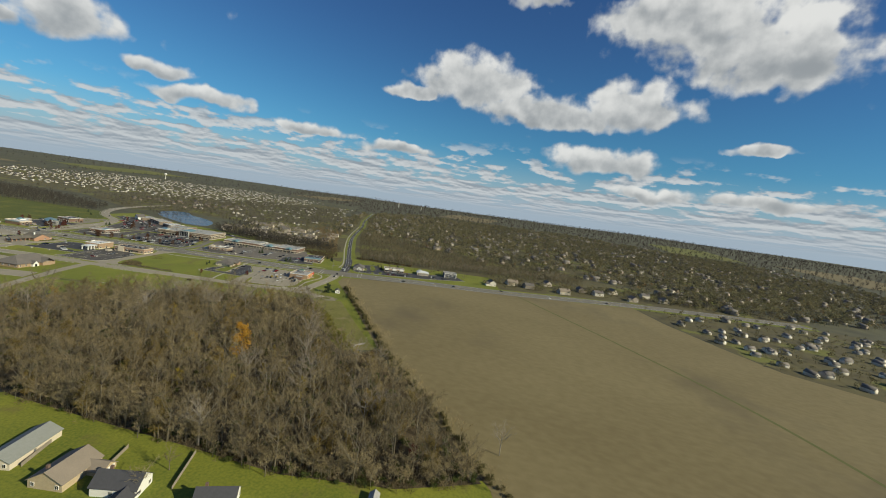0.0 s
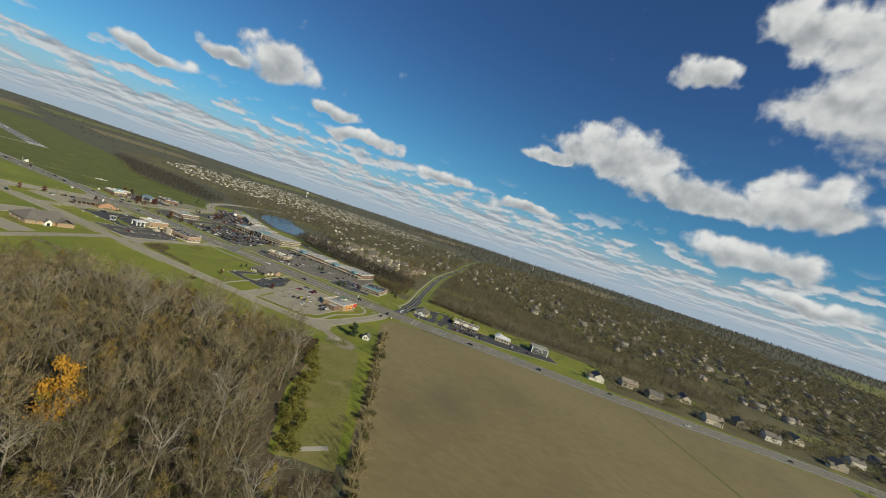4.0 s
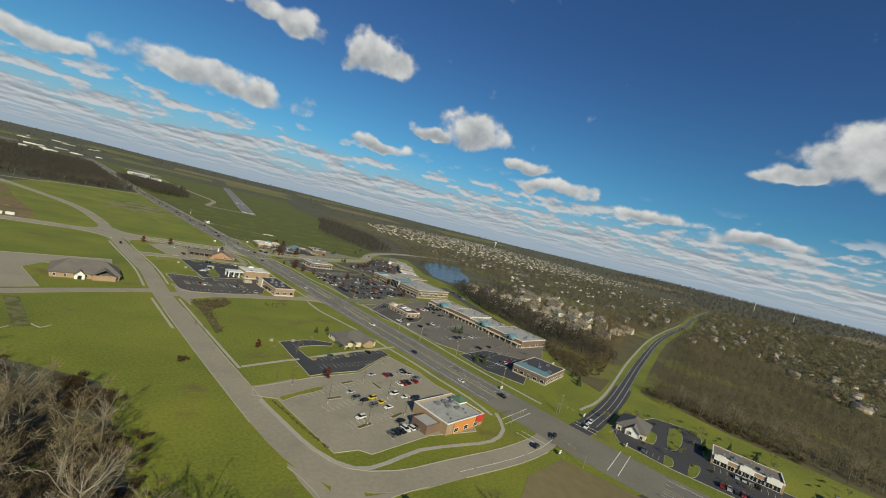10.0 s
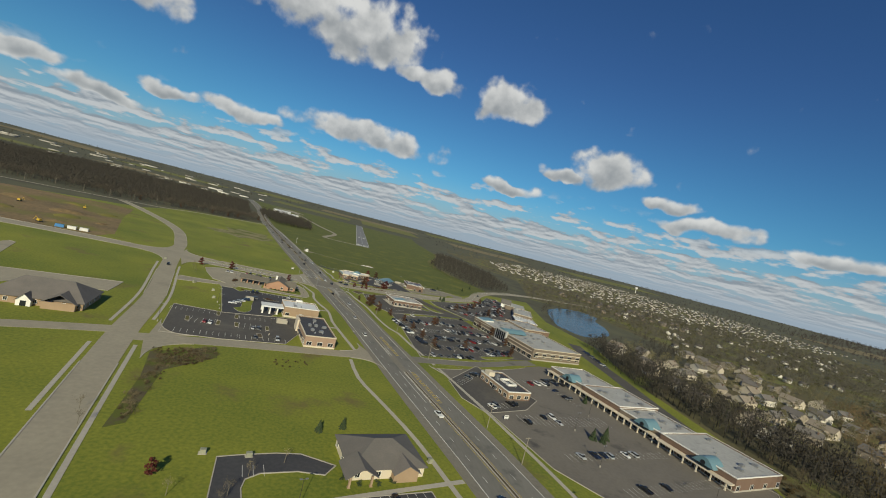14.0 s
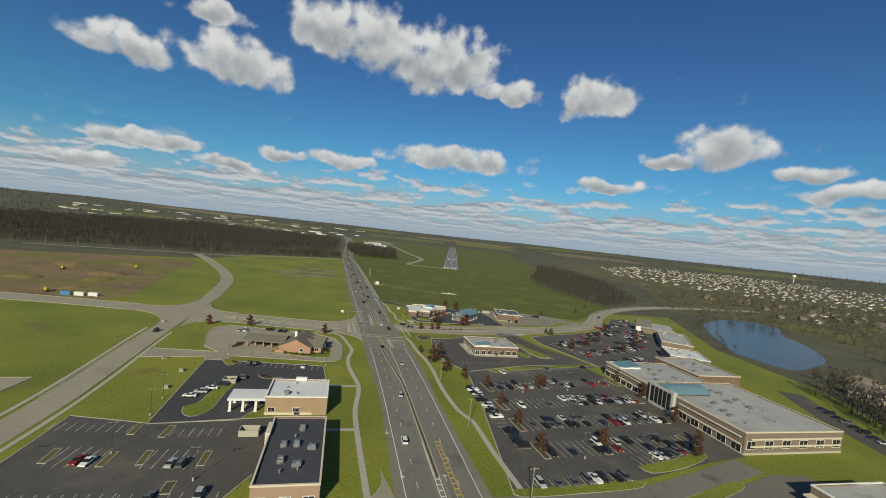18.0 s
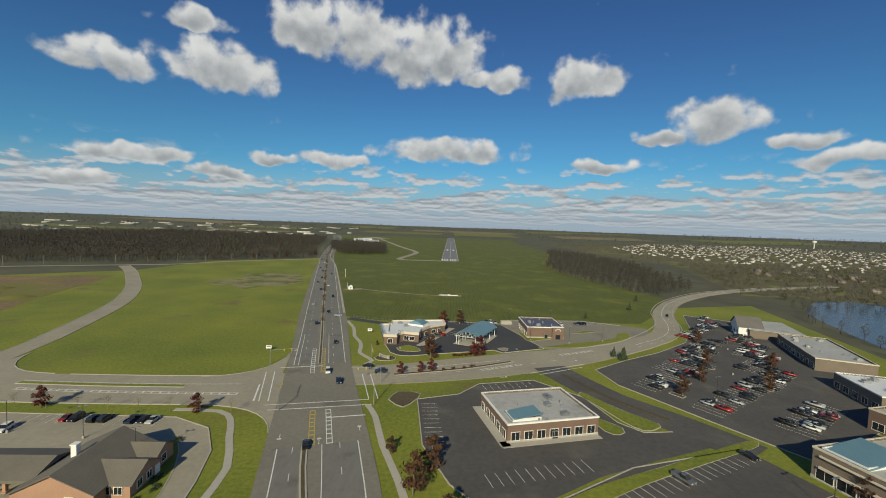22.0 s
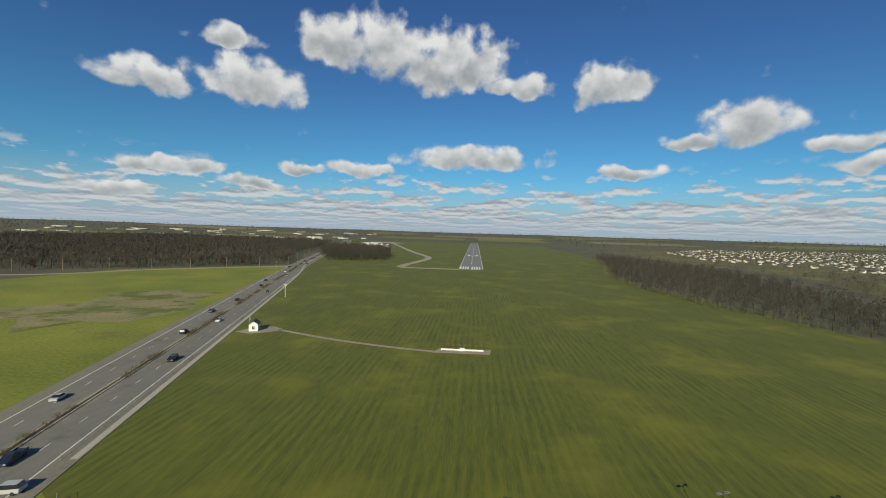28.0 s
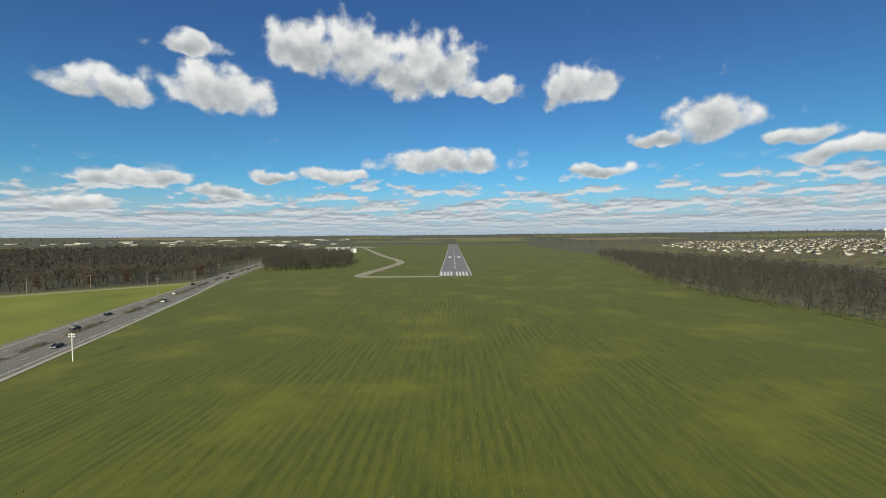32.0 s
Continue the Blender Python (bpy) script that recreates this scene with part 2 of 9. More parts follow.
def mat(name, a, b=None, rough=0.85, scale=1.0, fine=None, bump=0.0, metal=0.0, stretch=(1, 1, 1), spread=0.0, spots=None, sheer=0.0, stripes=None):
    """Two base colours mixed by coarse and fine noise at real-world size, with fine relief; spots: (colour, scale, from, to) of worn or stained patches; sheer: how much light thin leaves let through; stripes: (period, strength) of mowing tracks."""
    if name in MATS:
        return MATS[name]
    b = b or tuple(c * 0.8 for c in a)
    m = bpy.data.materials.new(name)
    m.use_nodes = True
    t = m.node_tree
    p = t.nodes["Principled BSDF"]
    p.inputs["Roughness"].default_value, p.inputs["Metallic"].default_value = rough, metal
    co = t.nodes.new("ShaderNodeTexCoord")
    mp = t.nodes.new("ShaderNodeMapping")
    mp.inputs["Scale"].default_value = stretch
    geo = t.nodes.new("ShaderNodeNewGeometry")
    t.links.new(geo.outputs["Position"], mp.inputs[0])
    n1 = t.nodes.new("ShaderNodeTexNoise")
    n1.inputs["Scale"].default_value, n1.inputs["Detail"].default_value = scale, 4
    n2 = t.nodes.new("ShaderNodeTexNoise")
    n2.inputs["Scale"].default_value, n2.inputs["Detail"].default_value = fine or scale * 9, 3
    for n in (n1, n2):
        t.links.new(mp.outputs[0], n.inputs["Vector"])
    mix = t.nodes.new("ShaderNodeMath")
    mix.operation = "ADD"
    t.links.new(n1.outputs[0], mix.inputs[0])
    t.links.new(n2.outputs[0], mix.inputs[1])
    last = mix.outputs[0]
    if spread:
        oi = t.nodes.new("ShaderNodeObjectInfo")
        ma = t.nodes.new("ShaderNodeMath")
        ma.operation = "MULTIPLY_ADD"
        t.links.new(oi.outputs["Random"], ma.inputs[0])
        ma.inputs[1].default_value = spread
        t.links.new(last, ma.inputs[2])
        sub = t.nodes.new("ShaderNodeMath")
        sub.operation = "SUBTRACT"
        t.links.new(ma.outputs[0], sub.inputs[0])
        sub.inputs[1].default_value = spread / 2
        last = sub.outputs[0]
    if stripes:
        wave = t.nodes.new("ShaderNodeTexWave")
        wave.inputs["Scale"].default_value, wave.inputs["Distortion"].default_value = 0.31416 / stripes[0], 1.6
        wave.inputs["Detail"].default_value, wave.inputs["Detail Scale"].default_value = 3.0, 0.35
        t.links.new(geo.outputs["Position"], wave.inputs["Vector"])
        worn = t.nodes.new("ShaderNodeTexNoise")
        worn.inputs["Scale"].default_value, worn.inputs["Detail"].default_value = 0.035, 2
        t.links.new(geo.outputs["Position"], worn.inputs["Vector"])
        amp = t.nodes.new("ShaderNodeMapRange")
        for i, x in enumerate((0.36, 0.64, 0.0, stripes[1])):
            amp.inputs[i + 1].default_value = x
        t.links.new(worn.outputs[0], amp.inputs[0])
        off = t.nodes.new("ShaderNodeMath")
        off.operation = "SUBTRACT"
        t.links.new(wave.outputs["Fac"], off.inputs[0])
        off.inputs[1].default_value = 0.5
        trk = t.nodes.new("ShaderNodeMath")
        trk.operation = "MULTIPLY_ADD"
        t.links.new(off.outputs[0], trk.inputs[0])
        t.links.new(amp.outputs[0], trk.inputs[1])
        t.links.new(last, trk.inputs[2])
        last = trk.outputs[0]
    r = t.nodes.new("ShaderNodeMapRange")
    r.inputs["From Min"].default_value, r.inputs["From Max"].default_value = 0.7, 1.3
    t.links.new(last, r.inputs["Value"])
    mc = t.nodes.new("ShaderNodeMix")
    mc.data_type = "RGBA"
    mc.inputs[6].default_value, mc.inputs[7].default_value = (*a, 1), (*b, 1)
    t.links.new(r.outputs[0], mc.inputs[0])
    colour = mc.outputs[2]
    if spots:
        n3 = t.nodes.new("ShaderNodeTexNoise")
        n3.inputs["Scale"].default_value, n3.inputs["Detail"].default_value, n3.inputs["Roughness"].default_value = spots[1], 6, 0.62
        t.links.new(geo.outputs["Position"], n3.inputs["Vector"])
        sr = t.nodes.new("ShaderNodeMapRange")
        sr.interpolation_type = "SMOOTHSTEP"
        sr.inputs["From Min"].default_value, sr.inputs["From Max"].default_value = spots[2], spots[3]
        t.links.new(n3.outputs[0], sr.inputs["Value"])
        m3 = t.nodes.new("ShaderNodeMix")
        m3.data_type = "RGBA"
        m3.inputs[7].default_value = (*spots[0], 1)
        t.links.new(sr.outputs[0], m3.inputs[0])
        t.links.new(colour, m3.inputs[6])
        colour = m3.outputs[2]
    t.links.new(colour, p.inputs["Base Color"])
    if bump:
        bn = t.nodes.new("ShaderNodeBump")
        bn.inputs["Strength"].default_value, bn.inputs["Distance"].default_value = 1.0, bump
        t.links.new(n2.outputs[0], bn.inputs["Height"])
        t.links.new(bn.outputs[0], p.inputs["Normal"])
    if sheer:
        tr = t.nodes.new("ShaderNodeBsdfTranslucent")
        ms = t.nodes.new("ShaderNodeMixShader")
        ms.inputs[0].default_value = sheer
        t.links.new(colour, tr.inputs["Color"])
        t.links.new(p.outputs[0], ms.inputs[1])
        t.links.new(tr.outputs[0], ms.inputs[2])
        t.links.new(ms.outputs[0], t.nodes["Material Output"].inputs[0])
    MATS[name] = m
    return m


GRASS = mat("grass", (0.100, 0.132, 0.010), (0.226, 0.230, 0.022), 0.95, 0.022, 0.9, 0.05, spots=((0.135, 0.105, 0.035), 0.035, 0.56, 0.74))
AIRGRASS = mat("airfield_grass", (0.054, 0.073, 0.005), (0.112, 0.120, 0.010), 0.95, 0.38, 1.9, 0.05, stretch=(1.6, 0.13, 1), spots=((0.150, 0.150, 0.014), 0.030, 0.47, 0.74), stripes=(2.3, 0.36))
SOIL = mat("bare_field_soil", (0.168, 0.132, 0.058), (0.220, 0.178, 0.084), 1.0, 0.012, 0.25, 0.05, stretch=(1.0, 0.55, 1), spots=((0.135, 0.108, 0.055), 0.006, 0.52, 0.72))
DIRT = mat("construction_dirt", (0.25, 0.165, 0.075), (0.115, 0.085, 0.04), 1.0, 0.03, 0.3, 0.1, spots=((0.15, 0.14, 0.028), 0.016, 0.47, 0.60))
WOODFLOOR = mat("leaf_litter", (0.060, 0.045, 0.026), (0.10, 0.075, 0.04), 1.0, 0.05, 0.8, 0.1)
COUNTRY = mat("countryside_ground", (0.054, 0.051, 0.032), (0.100, 0.098, 0.050), 1.0, 0.006, 0.03)
CONCRETE = mat("concrete_road", (0.335, 0.298, 0.222), (0.265, 0.235, 0.178), 0.9, 0.05, 0.6, spots=((0.25, 0.223, 0.172), 0.07, 0.54, 0.74))
PALECON = mat("pale_concrete", (0.42, 0.385, 0.32), (0.35, 0.32, 0.27), 0.9, 0.1, 1.0)
ASPHALT = mat("worn_asphalt", (0.150, 0.138, 0.115), (0.195, 0.180, 0.150), 0.92, 0.04, 0.8, spots=((0.085, 0.08, 0.075), 0.08, 0.58, 0.72))
LANES = mat("lane_asphalt", (0.150, 0.142, 0.124), (0.190, 0.180, 0.156), 0.92, 0.04, 0.8, stretch=(1.0, 0.25, 1), spots=((0.105, 0.100, 0.090), 0.09, 0.52, 0.74))
DARKASPHALT = mat("fresh_asphalt", (0.040, 0.040, 0.045), (0.064, 0.062, 0.064), 0.85, 0.05, 0.9)
LOTASPHALT = mat("parking_asphalt", (0.062, 0.057, 0.053), (0.092, 0.084, 0.075), 0.92, 0.05, 0.7, spots=((0.118, 0.106, 0.090), 0.06, 0.48, 0.72))
RUNWAY = mat("runway_asphalt", (0.15, 0.15, 0.155), (0.20, 0.20, 0.205), 0.9, 0.02, 0.3)
WHITE = mat("white_road_paint", (0.74, 0.73, 0.69), (0.58, 0.57, 0.53), 0.8, 0.3, 3.0)
YELLOW = mat("yellow_road_paint", (0.55, 0.40, 0.06), (0.45, 0.33, 0.06), 0.8, 0.3, 3.0)
BRICK = mat("red_brick", (0.190, 0.122, 0.088), (0.148, 0.096, 0.070), 0.9, 0.3, 4.0, 0.01)
TANBRICK = mat("tan_brick", (0.36, 0.255, 0.165), (0.30, 0.21, 0.135), 0.9, 0.3, 4.0, 0.01)
PINKBRICK = mat("pink_brick", (0.34, 0.235, 0.17), (0.29, 0.20, 0.145), 0.9, 0.3, 4.0, 0.01)
CREAM = mat("cream_stucco", (0.62, 0.54, 0.42), (0.56, 0.49, 0.38), 0.9, 0.3, 4.0)
WHITEWALL = mat("white_paint", (0.78, 0.76, 0.71), (0.70, 0.68, 0.63), 0.7, 0.3, 4.0)
ROOFGREY = mat("grey_membrane_roof", (0.42, 0.415, 0.39), (0.32, 0.315, 0.30), 0.8, 0.08, 0.7, spots=((0.22, 0.215, 0.20), 0.12, 0.56, 0.74))
ROOFWHITE = mat("white_membrane_roof", (0.66, 0.67, 0.67), (0.58, 0.59, 0.60), 0.7, 0.1, 0.8)
ROOFDARK = mat("dark_membrane_roof", (0.045, 0.046, 0.055), (0.065, 0.065, 0.075), 0.8, 0.1, 0.8)
ROOFBLUE = mat("blue_grey_membrane_roof", (0.10, 0.105, 0.15), (0.08, 0.085, 0.125), 0.7, 0.1, 0.8)
TEAL = mat("teal_metal_roof", (0.14, 0.25, 0.29), (0.12, 0.21, 0.25), 0.4, 0.2, 2.0)
SHINGLE = mat("grey_brown_shingles", (0.17, 0.15, 0.135), (0.125, 0.115, 0.105), 0.95, 0.2, 3.0, 0.02, spread=0.4)
TANSHINGLE = mat("tan_shingles", (0.27, 0.225, 0.175), (0.215, 0.18, 0.14), 0.95, 0.2, 3.0, 0.02)
SIDING = mat("pale_siding", (0.60, 0.56, 0.49), (0.42, 0.36, 0.29), 0.8, 0.02, 0.05, spread=1.2)
GLASS = mat("window_glass", (0.015, 0.018, 0.022), (0.022, 0.026, 0.03), 0.18, 0.5)
METAL = mat("grey_metal", (0.42, 0.42, 0.42), (0.33, 0.33, 0.33), 0.45, 0.5, 5.0, metal=0.7)
BARK = mat("grey_brown_bark", (0.21, 0.182, 0.13), (0.135, 0.115, 0.08), 1.0, 0.5, 5.0, spread=0.5)
PALEBARK = mat("pale_bark", (0.34, 0.31, 0.26), (0.22, 0.19, 0.15), 1.0, 0.5, 5.0)
TWIG = mat("bare_twigs", (0.400, 0.322, 0.175), (0.140, 0.110, 0.060), 1.0, 0.11, 0.5, spread=1.1, sheer=0.35)
OCHRE = mat("ochre_leaves", (0.30, 0.205, 0.055), (0.19, 0.15, 0.05), 0.9, 0.1, 0.7, spread=0.5, sheer=0.35)
ORANGE = mat("orange_leaves", (0.60, 0.34, 0.035), (0.44, 0.23, 0.03), 0.9, 0.2, 0.8, sheer=0.35)
GREENLEAF = mat("green_leaves", (0.065, 0.088, 0.018), (0.105, 0.115, 0.026), 0.9, 0.2, 0.8, spread=0.5, sheer=0.35)
REDLEAF = mat("dark_red_leaves", (0.15, 0.035, 0.025), (0.10, 0.025, 0.02), 0.9, 0.2, 0.8, spread=0.4, sheer=0.35)
RUSTLEAF = mat("rust_brown_leaves", (0.125, 0.058, 0.028), (0.085, 0.044, 0.024), 0.9, 0.2, 0.8, spread=0.4, sheer=0.35)
PINE = mat("dark_evergreen", (0.028, 0.046, 0.018), (0.045, 0.062, 0.024), 0.95, 0.2, 0.8)
WATER = mat("pond_water", (0.045, 0.055, 0.062), (0.038, 0.047, 0.054), 0.24, 0.05, 0.4, 0.01)


# ---- building blocks ----
class Geo:
    """Vertices and faces of one mesh, gathered piece by piece."""

    def __init__(self):
        self.v, self.f = [], []

    def add(self, v, f):
        k = len(self.v)
        self.v += [tuple(p) for p in v]
        self.f += [tuple(i + k for i in face) for face in f]
        return self

    def box(self, c, s, rot=0.0, tilt=0.0):
        m = pose(*c, 0, tilt, rot)
        x, y, z = s[0] / 2, s[1] / 2, s[2] / 2
        v = [m @ Vector((a * x, b * y, d * z)) for d in (-1, 1) for a, b in ((-1, -1), (1, -1), (1, 1), (-1, 1))]
        return self.add(v, [(3, 2, 1, 0), (4, 5, 6, 7), (0, 1, 5, 4), (1, 2, 6, 5), (2, 3, 7, 6), (3, 0, 4, 7)])

    def prism(self, pts, z0, z1):
        n = len(pts)
        if sum(pts[i - 1][0] * pts[i][1] - pts[i][0] * pts[i - 1][1] for i in range(n)) < 0:
            pts = pts[::-1]
        v = [(p[0], p[1], z0) for p in pts] + [(p[0], p[1], z1) for p in pts]
        f = [tuple(range(n - 1, -1, -1)), tuple(range(n, 2 * n))]
        return self.add(v, f + [(i, (i + 1) % n, n + (i + 1) % n, n + i) for i in range(n)])

    def tube(self, pts, radii, sides=5):
        k = len(self.v)
        for n, (p, r) in enumerate(zip(pts, radii)):
            d = (Vector(pts[min(n + 1, len(pts) - 1)]) - Vector(pts[max(n - 1, 0)])).normalized()
            a = d.orthogonal().normalized()
            b = d.cross(a)
            for i in range(sides):
                w = 2 * math.pi * i / sides
                self.v.append(tuple(Vector(p) + r * (math.cos(w) * a + math.sin(w) * b)))
        for n in range(len(pts) - 1):
            for i in range(sides):
                j = (i + 1) % sides
                self.f.append((k + n * sides + i, k + n * sides + j, k + (n + 1) * sides + j, k + (n + 1) * sides + i))
        self.f.append(tuple(k + i for i in range(sides - 1, -1, -1)))
        self.f.append(tuple(k + (len(pts) - 1) * sides + i for i in range(sides)))
        return self


def mesh_of(name, g, material, smooth=False):
    me = bpy.data.meshes.new(name)
    me.from_pydata(g.v, [], g.f)
    me.materials.append(material)
    if smooth:
        me.polygons.foreach_set("use_smooth", [True] * len(me.polygons))
    me.update()
    return me


def part(name, g, material, parent=None, label="", smooth=False):
    ob = new(name, mesh_of(name, g, material, smooth))
    if parent:
        ob.parent = parent
    if label:
        ob["label"] = label
    return ob


def piece(name, me, parent, m):
    ob = new(name, me)
    ob.parent = parent
    ob.matrix_basis = m
    return ob


def setting(name, g, material, label, category):
    return tagged(part(name, g, material), label, category, kind="structure")


def curve(pts, step=8.0):
    """A smooth line through the given points, with even steps."""
    out = []
    p = [Vector(q).to_2d() for q in pts]
    p = [2 * p[0] - p[1]] + p + [2 * p[-1] - p[-2]]
    for i in range(1, len(p) - 2):
        n = max(2, int((p[i + 1] - p[i]).length / step))
        for k in range(n):
            t = k / n
            a, b, c, d = p[i - 1 : i + 3]
            out.append(0.5 * (2 * b + (c - a) * t + (2 * a - 5 * b + 4 * c - d) * t * t + (3 * b - a - 3 * c + d) * t**3))
    return out + [p[-2]]


def offset(line, d):
    """The line shifted d metres to its right."""
    out = []
    for n, p in enumerate(line):
        q = line[min(n + 1, len(line) - 1)] - line[max(n - 1, 0)]
        q.normalize()
        out.append(p + d * Vector((q.y, -q.x)))
    return out


def strip(left, right, z, thick=0.06):
    g = Geo()
    n = len(left)
    g.v = [(p.x, p.y, z) for p in left] + [(p.x, p.y, z) for p in right] + [(p.x, p.y, z - thick) for p in left] + [(p.x, p.y, z - thick) for p in right]
    for i in range(n - 1):
        g.f += [(i, n + i, n + i + 1, i + 1), (2 * n + i, i, i + 1, 2 * n + i + 1), (n + i, 3 * n + i, 3 * n + i + 1, n + i + 1)]
    return g


def ribbon(pts, width, z, thick=0.06, shift=0.0):
    line = curve(pts)
    return strip(offset(line, shift - width / 2), offset(line, shift + width / 2), z, thick)


def dashes(g, line, shift, width, z, dash=3.0, gap=9.0):
    """Broken or unbroken painted lines along a road."""
    line = offset(line, shift)
    left = dash
    on = True
    run = [line[0]]
    for a, b in zip(line, line[1:]):
        seg, d, at = (b - a).length, (b - a).normalized(), 0.0
        while seg - at > left:
            at += left
            q = a + d * at
            run.append(q)
            if on:
                s = strip(offset(run, -width / 2), offset(run, width / 2), z, 0.01)
                g.add(s.v, s.f)
            run, on = [q], not on
            left = dash if on else gap
        left -= seg - at
        run.append(b)
    if on and len(run) > 1:
        s = strip(offset(run, -width / 2), offset(run, width / 2), z, 0.01)
        g.add(s.v, s.f)
    return g


# ---- the ground and what lies on it ----
def ground_height(x, y):
    r = math.hypot(x - 50, y + 500)
    k = min(1.0, max(0.0, (r - 1900) / 3200))
    k = k * k * (3 - 2 * k)
    return k * (46 + 14 * noise.noise(Vector((x / 900, y / 900, 3.0))))


def ground_sheet():
    g = Geo()
    rings = [0, 150, 350, 600, 900, 1200, 1500, 1800, 2100, 2400, 2700, 3000, 3300, 3600, 3900, 4200, 4500, 4800, 5200, 5700, 6300]
    sides = 120
    for r in rings:
        for i in range(sides):
            w = 2 * math.pi * i / sides
            x, y = 50 + r * math.cos(w), -500 + r * math.sin(w)
            g.v.append((x, y, ground_height(x, y)))
    for a in range(len(rings) - 1):
        for i in range(sides):
            j = (i + 1) % sides
            g.f.append((a * sides + i, (a + 1) * sides + i, (a + 1) * sides + j, a * sides + j))
    return g


setting("ground", ground_sheet(), COUNTRY, "olive brown autumn countryside reaching the horizon", "ground")


def parcel(name, pts, z, material, label, category="ground"):
    return setting(name, Geo().prism(pts, z - 0.04, z), material, label, category)


SUBGRASS = mat("olive_lawns", (0.075, 0.062, 0.030), (0.120, 0.105, 0.040), 1.0, 0.014, 0.06, spots=((0.150, 0.155, 0.030), 0.012, 0.54, 0.62))
parcel("lawn", [(-520, -430), (-345, -262), (-330, -135), (-215, -30), (-100, -300), (-60, -440), (130, -430), (180, -372), (265, -345), (225, -500), (235, -590), (204, -700), (196, -800), (168, -850), (152, -892), (150, -915),
                (168, -912), (192, -902), (202, -935), (204, -972), (216, -1010), (252, -1120), (310, -1250), (330, -1320), (372, -1420), (390, -1640), (320, -1640), (78, -1004), (20, -1004), (-50, -1058), (-145, -1127), (-175, -1100), (-100, -1000), (-125, -906), (-225, -846), (-520, -840)],
       0.05, GRASS, "mown green grass between roads and lots", "lawn")
parcel("yard", [(-430, -980), (-309, -1004), (-306, -1056), (-302, -1105), (-300, -1146), (-287, -1190), (-268, -1222), (-330, -1290), (-520, -1200)], 0.06, GRASS, "green back yards beside the wood", "lawn")
parcel("airfield", [(-60, -449), (-68, -444), (-111, -298), (-158, -142), (-234, 92), (-390, 752), (-545, 1255), (-520, 1750), (330, 1750), (260, 900), (250, 380), (168, -30), (158, -110), (180, -240), (200, -325), (180, -372), (128, -436), (60, -438), (42, -449), (34, -455), (-33, -454.5), (-54, -451)],
       0.07, AIRGRASS, "wide striped airfield grass with mowing tracks", "field")
parcel("bare_field", [(46, -978), (62, -1004), (91, -1060), (141, -1190), (214, -1345), (224, -1355), (144, -1384), (72, -1424), (20, -1458), (-4, -1510), (-40, -1580), (-120, -1690), (-220, -1760), (-600, -1700), (-520, -1330), (-272, -1226), (-151, -1118), (-108, -1085), (-55, -1045), (20, -985)],
       0.09, SOIL, "bare tan ploughed field soil", "field")
parcel("scrub_ground", [(140, -935), (140, -880), (160, -840), (190, -700), (250, -600), (400, -570), (560, -560), (660, -700), (640, -790), (520, -950), (440, -1120), (450, -1290), (420, -1420), (372, -1420), (310, -1250), (252, -1120), (216, -1010)], 0.045, SUBGRASS, "rough olive grass and scrub ground", "ground")
parcel("roadside_lawn", [(170, -1165), (234, -1300), (332, -1560), (359, -1640), (400, -1640), (376, -1420), (334, -1320), (314, -1250), (264, -1140)], 0.056, SUBGRASS, "olive rough grass beside the highway", "lawn")
parcel("field_edge_lawn", [(224, -1358), (144, -1388), (72, -1428), (18, -1462), (-6, -1514), (-42, -1584), (-122, -1694), (-222, -1764), (-210, -2300), (300, -2300), (330, -1660), (300, -1600)], 0.034, SUBGRASS, "olive lawns beyond the bare field", "lawn")
parcel("suburb_lawn_south", [(470, -690), (900, -480), (1500, -250), (2300, -300), (2300, -1300), (1700, -1900), (700, -1900), (400, -1560), (470, -1300), (440, -1120), (520, -950), (650, -790)], 0.03, SUBGRASS, "olive lawns between suburban houses", "lawn")
parcel("suburb_lawn_north", [(300, -280), (400, -300), (430, -560), (700, -560), (1000, -430), (1850, 0), (1750, 700), (1400, 1100), (700, 1100), (380, 800), (380, 400), (420, 60)], 0.035, SUBGRASS, "olive lawns of a far estate", "lawn")
parcel("building_site", [(-292, -592), (-241, -583), (-238, -540), (-290, -420), (-331, -307), (-444, -350), (-560, -440), (-560, -640)], 0.11, DIRT, "bare brown earth of a building site", "ground")
parcel("dry_grass_patch", [(-232, -322), (-208, -296), (-222, -262), (-196, -240), (-184, -252), (-162, -244), (-158, -278), (-142, -300), (-150, -334), (-168, -338), (-176, -360), (-198, -338), (-212, -344)], 0.10, mat("dry_grass", (0.27, 0.22, 0.12), (0.15, 0.15, 0.05), 1.0, 0.06, 0.6, spots=((0.10, 0.115, 0.012), 0.05, 0.47, 0.60)), "worn dry patch in a green field", "ground")
def fillet(corner, a, b):
    """Rounded inner corner where two streets meet."""
    c, a, b = Vector(corner), Vector(a), Vector(b)
    arc = [(1 - t) ** 2 * a + 2 * t * (1 - t) * c + t * t * b for t in (k / 7 for k in range(8))]
    inner = c + (c - (a + b) / 2) * 0.35
    setting("road_corner", Geo().prism([tuple(inner)] + [tuple(p) for p in arc], 0.05, 0.150), CONCRETE, "rounded concrete street corner", "road")
    edge = strip(offset(arc, -0.15), offset(arc, 0.15), 0.26, 0.2)
    setting("kerb_corner", edge, PALECON, "curved pale concrete kerb", "kerb")


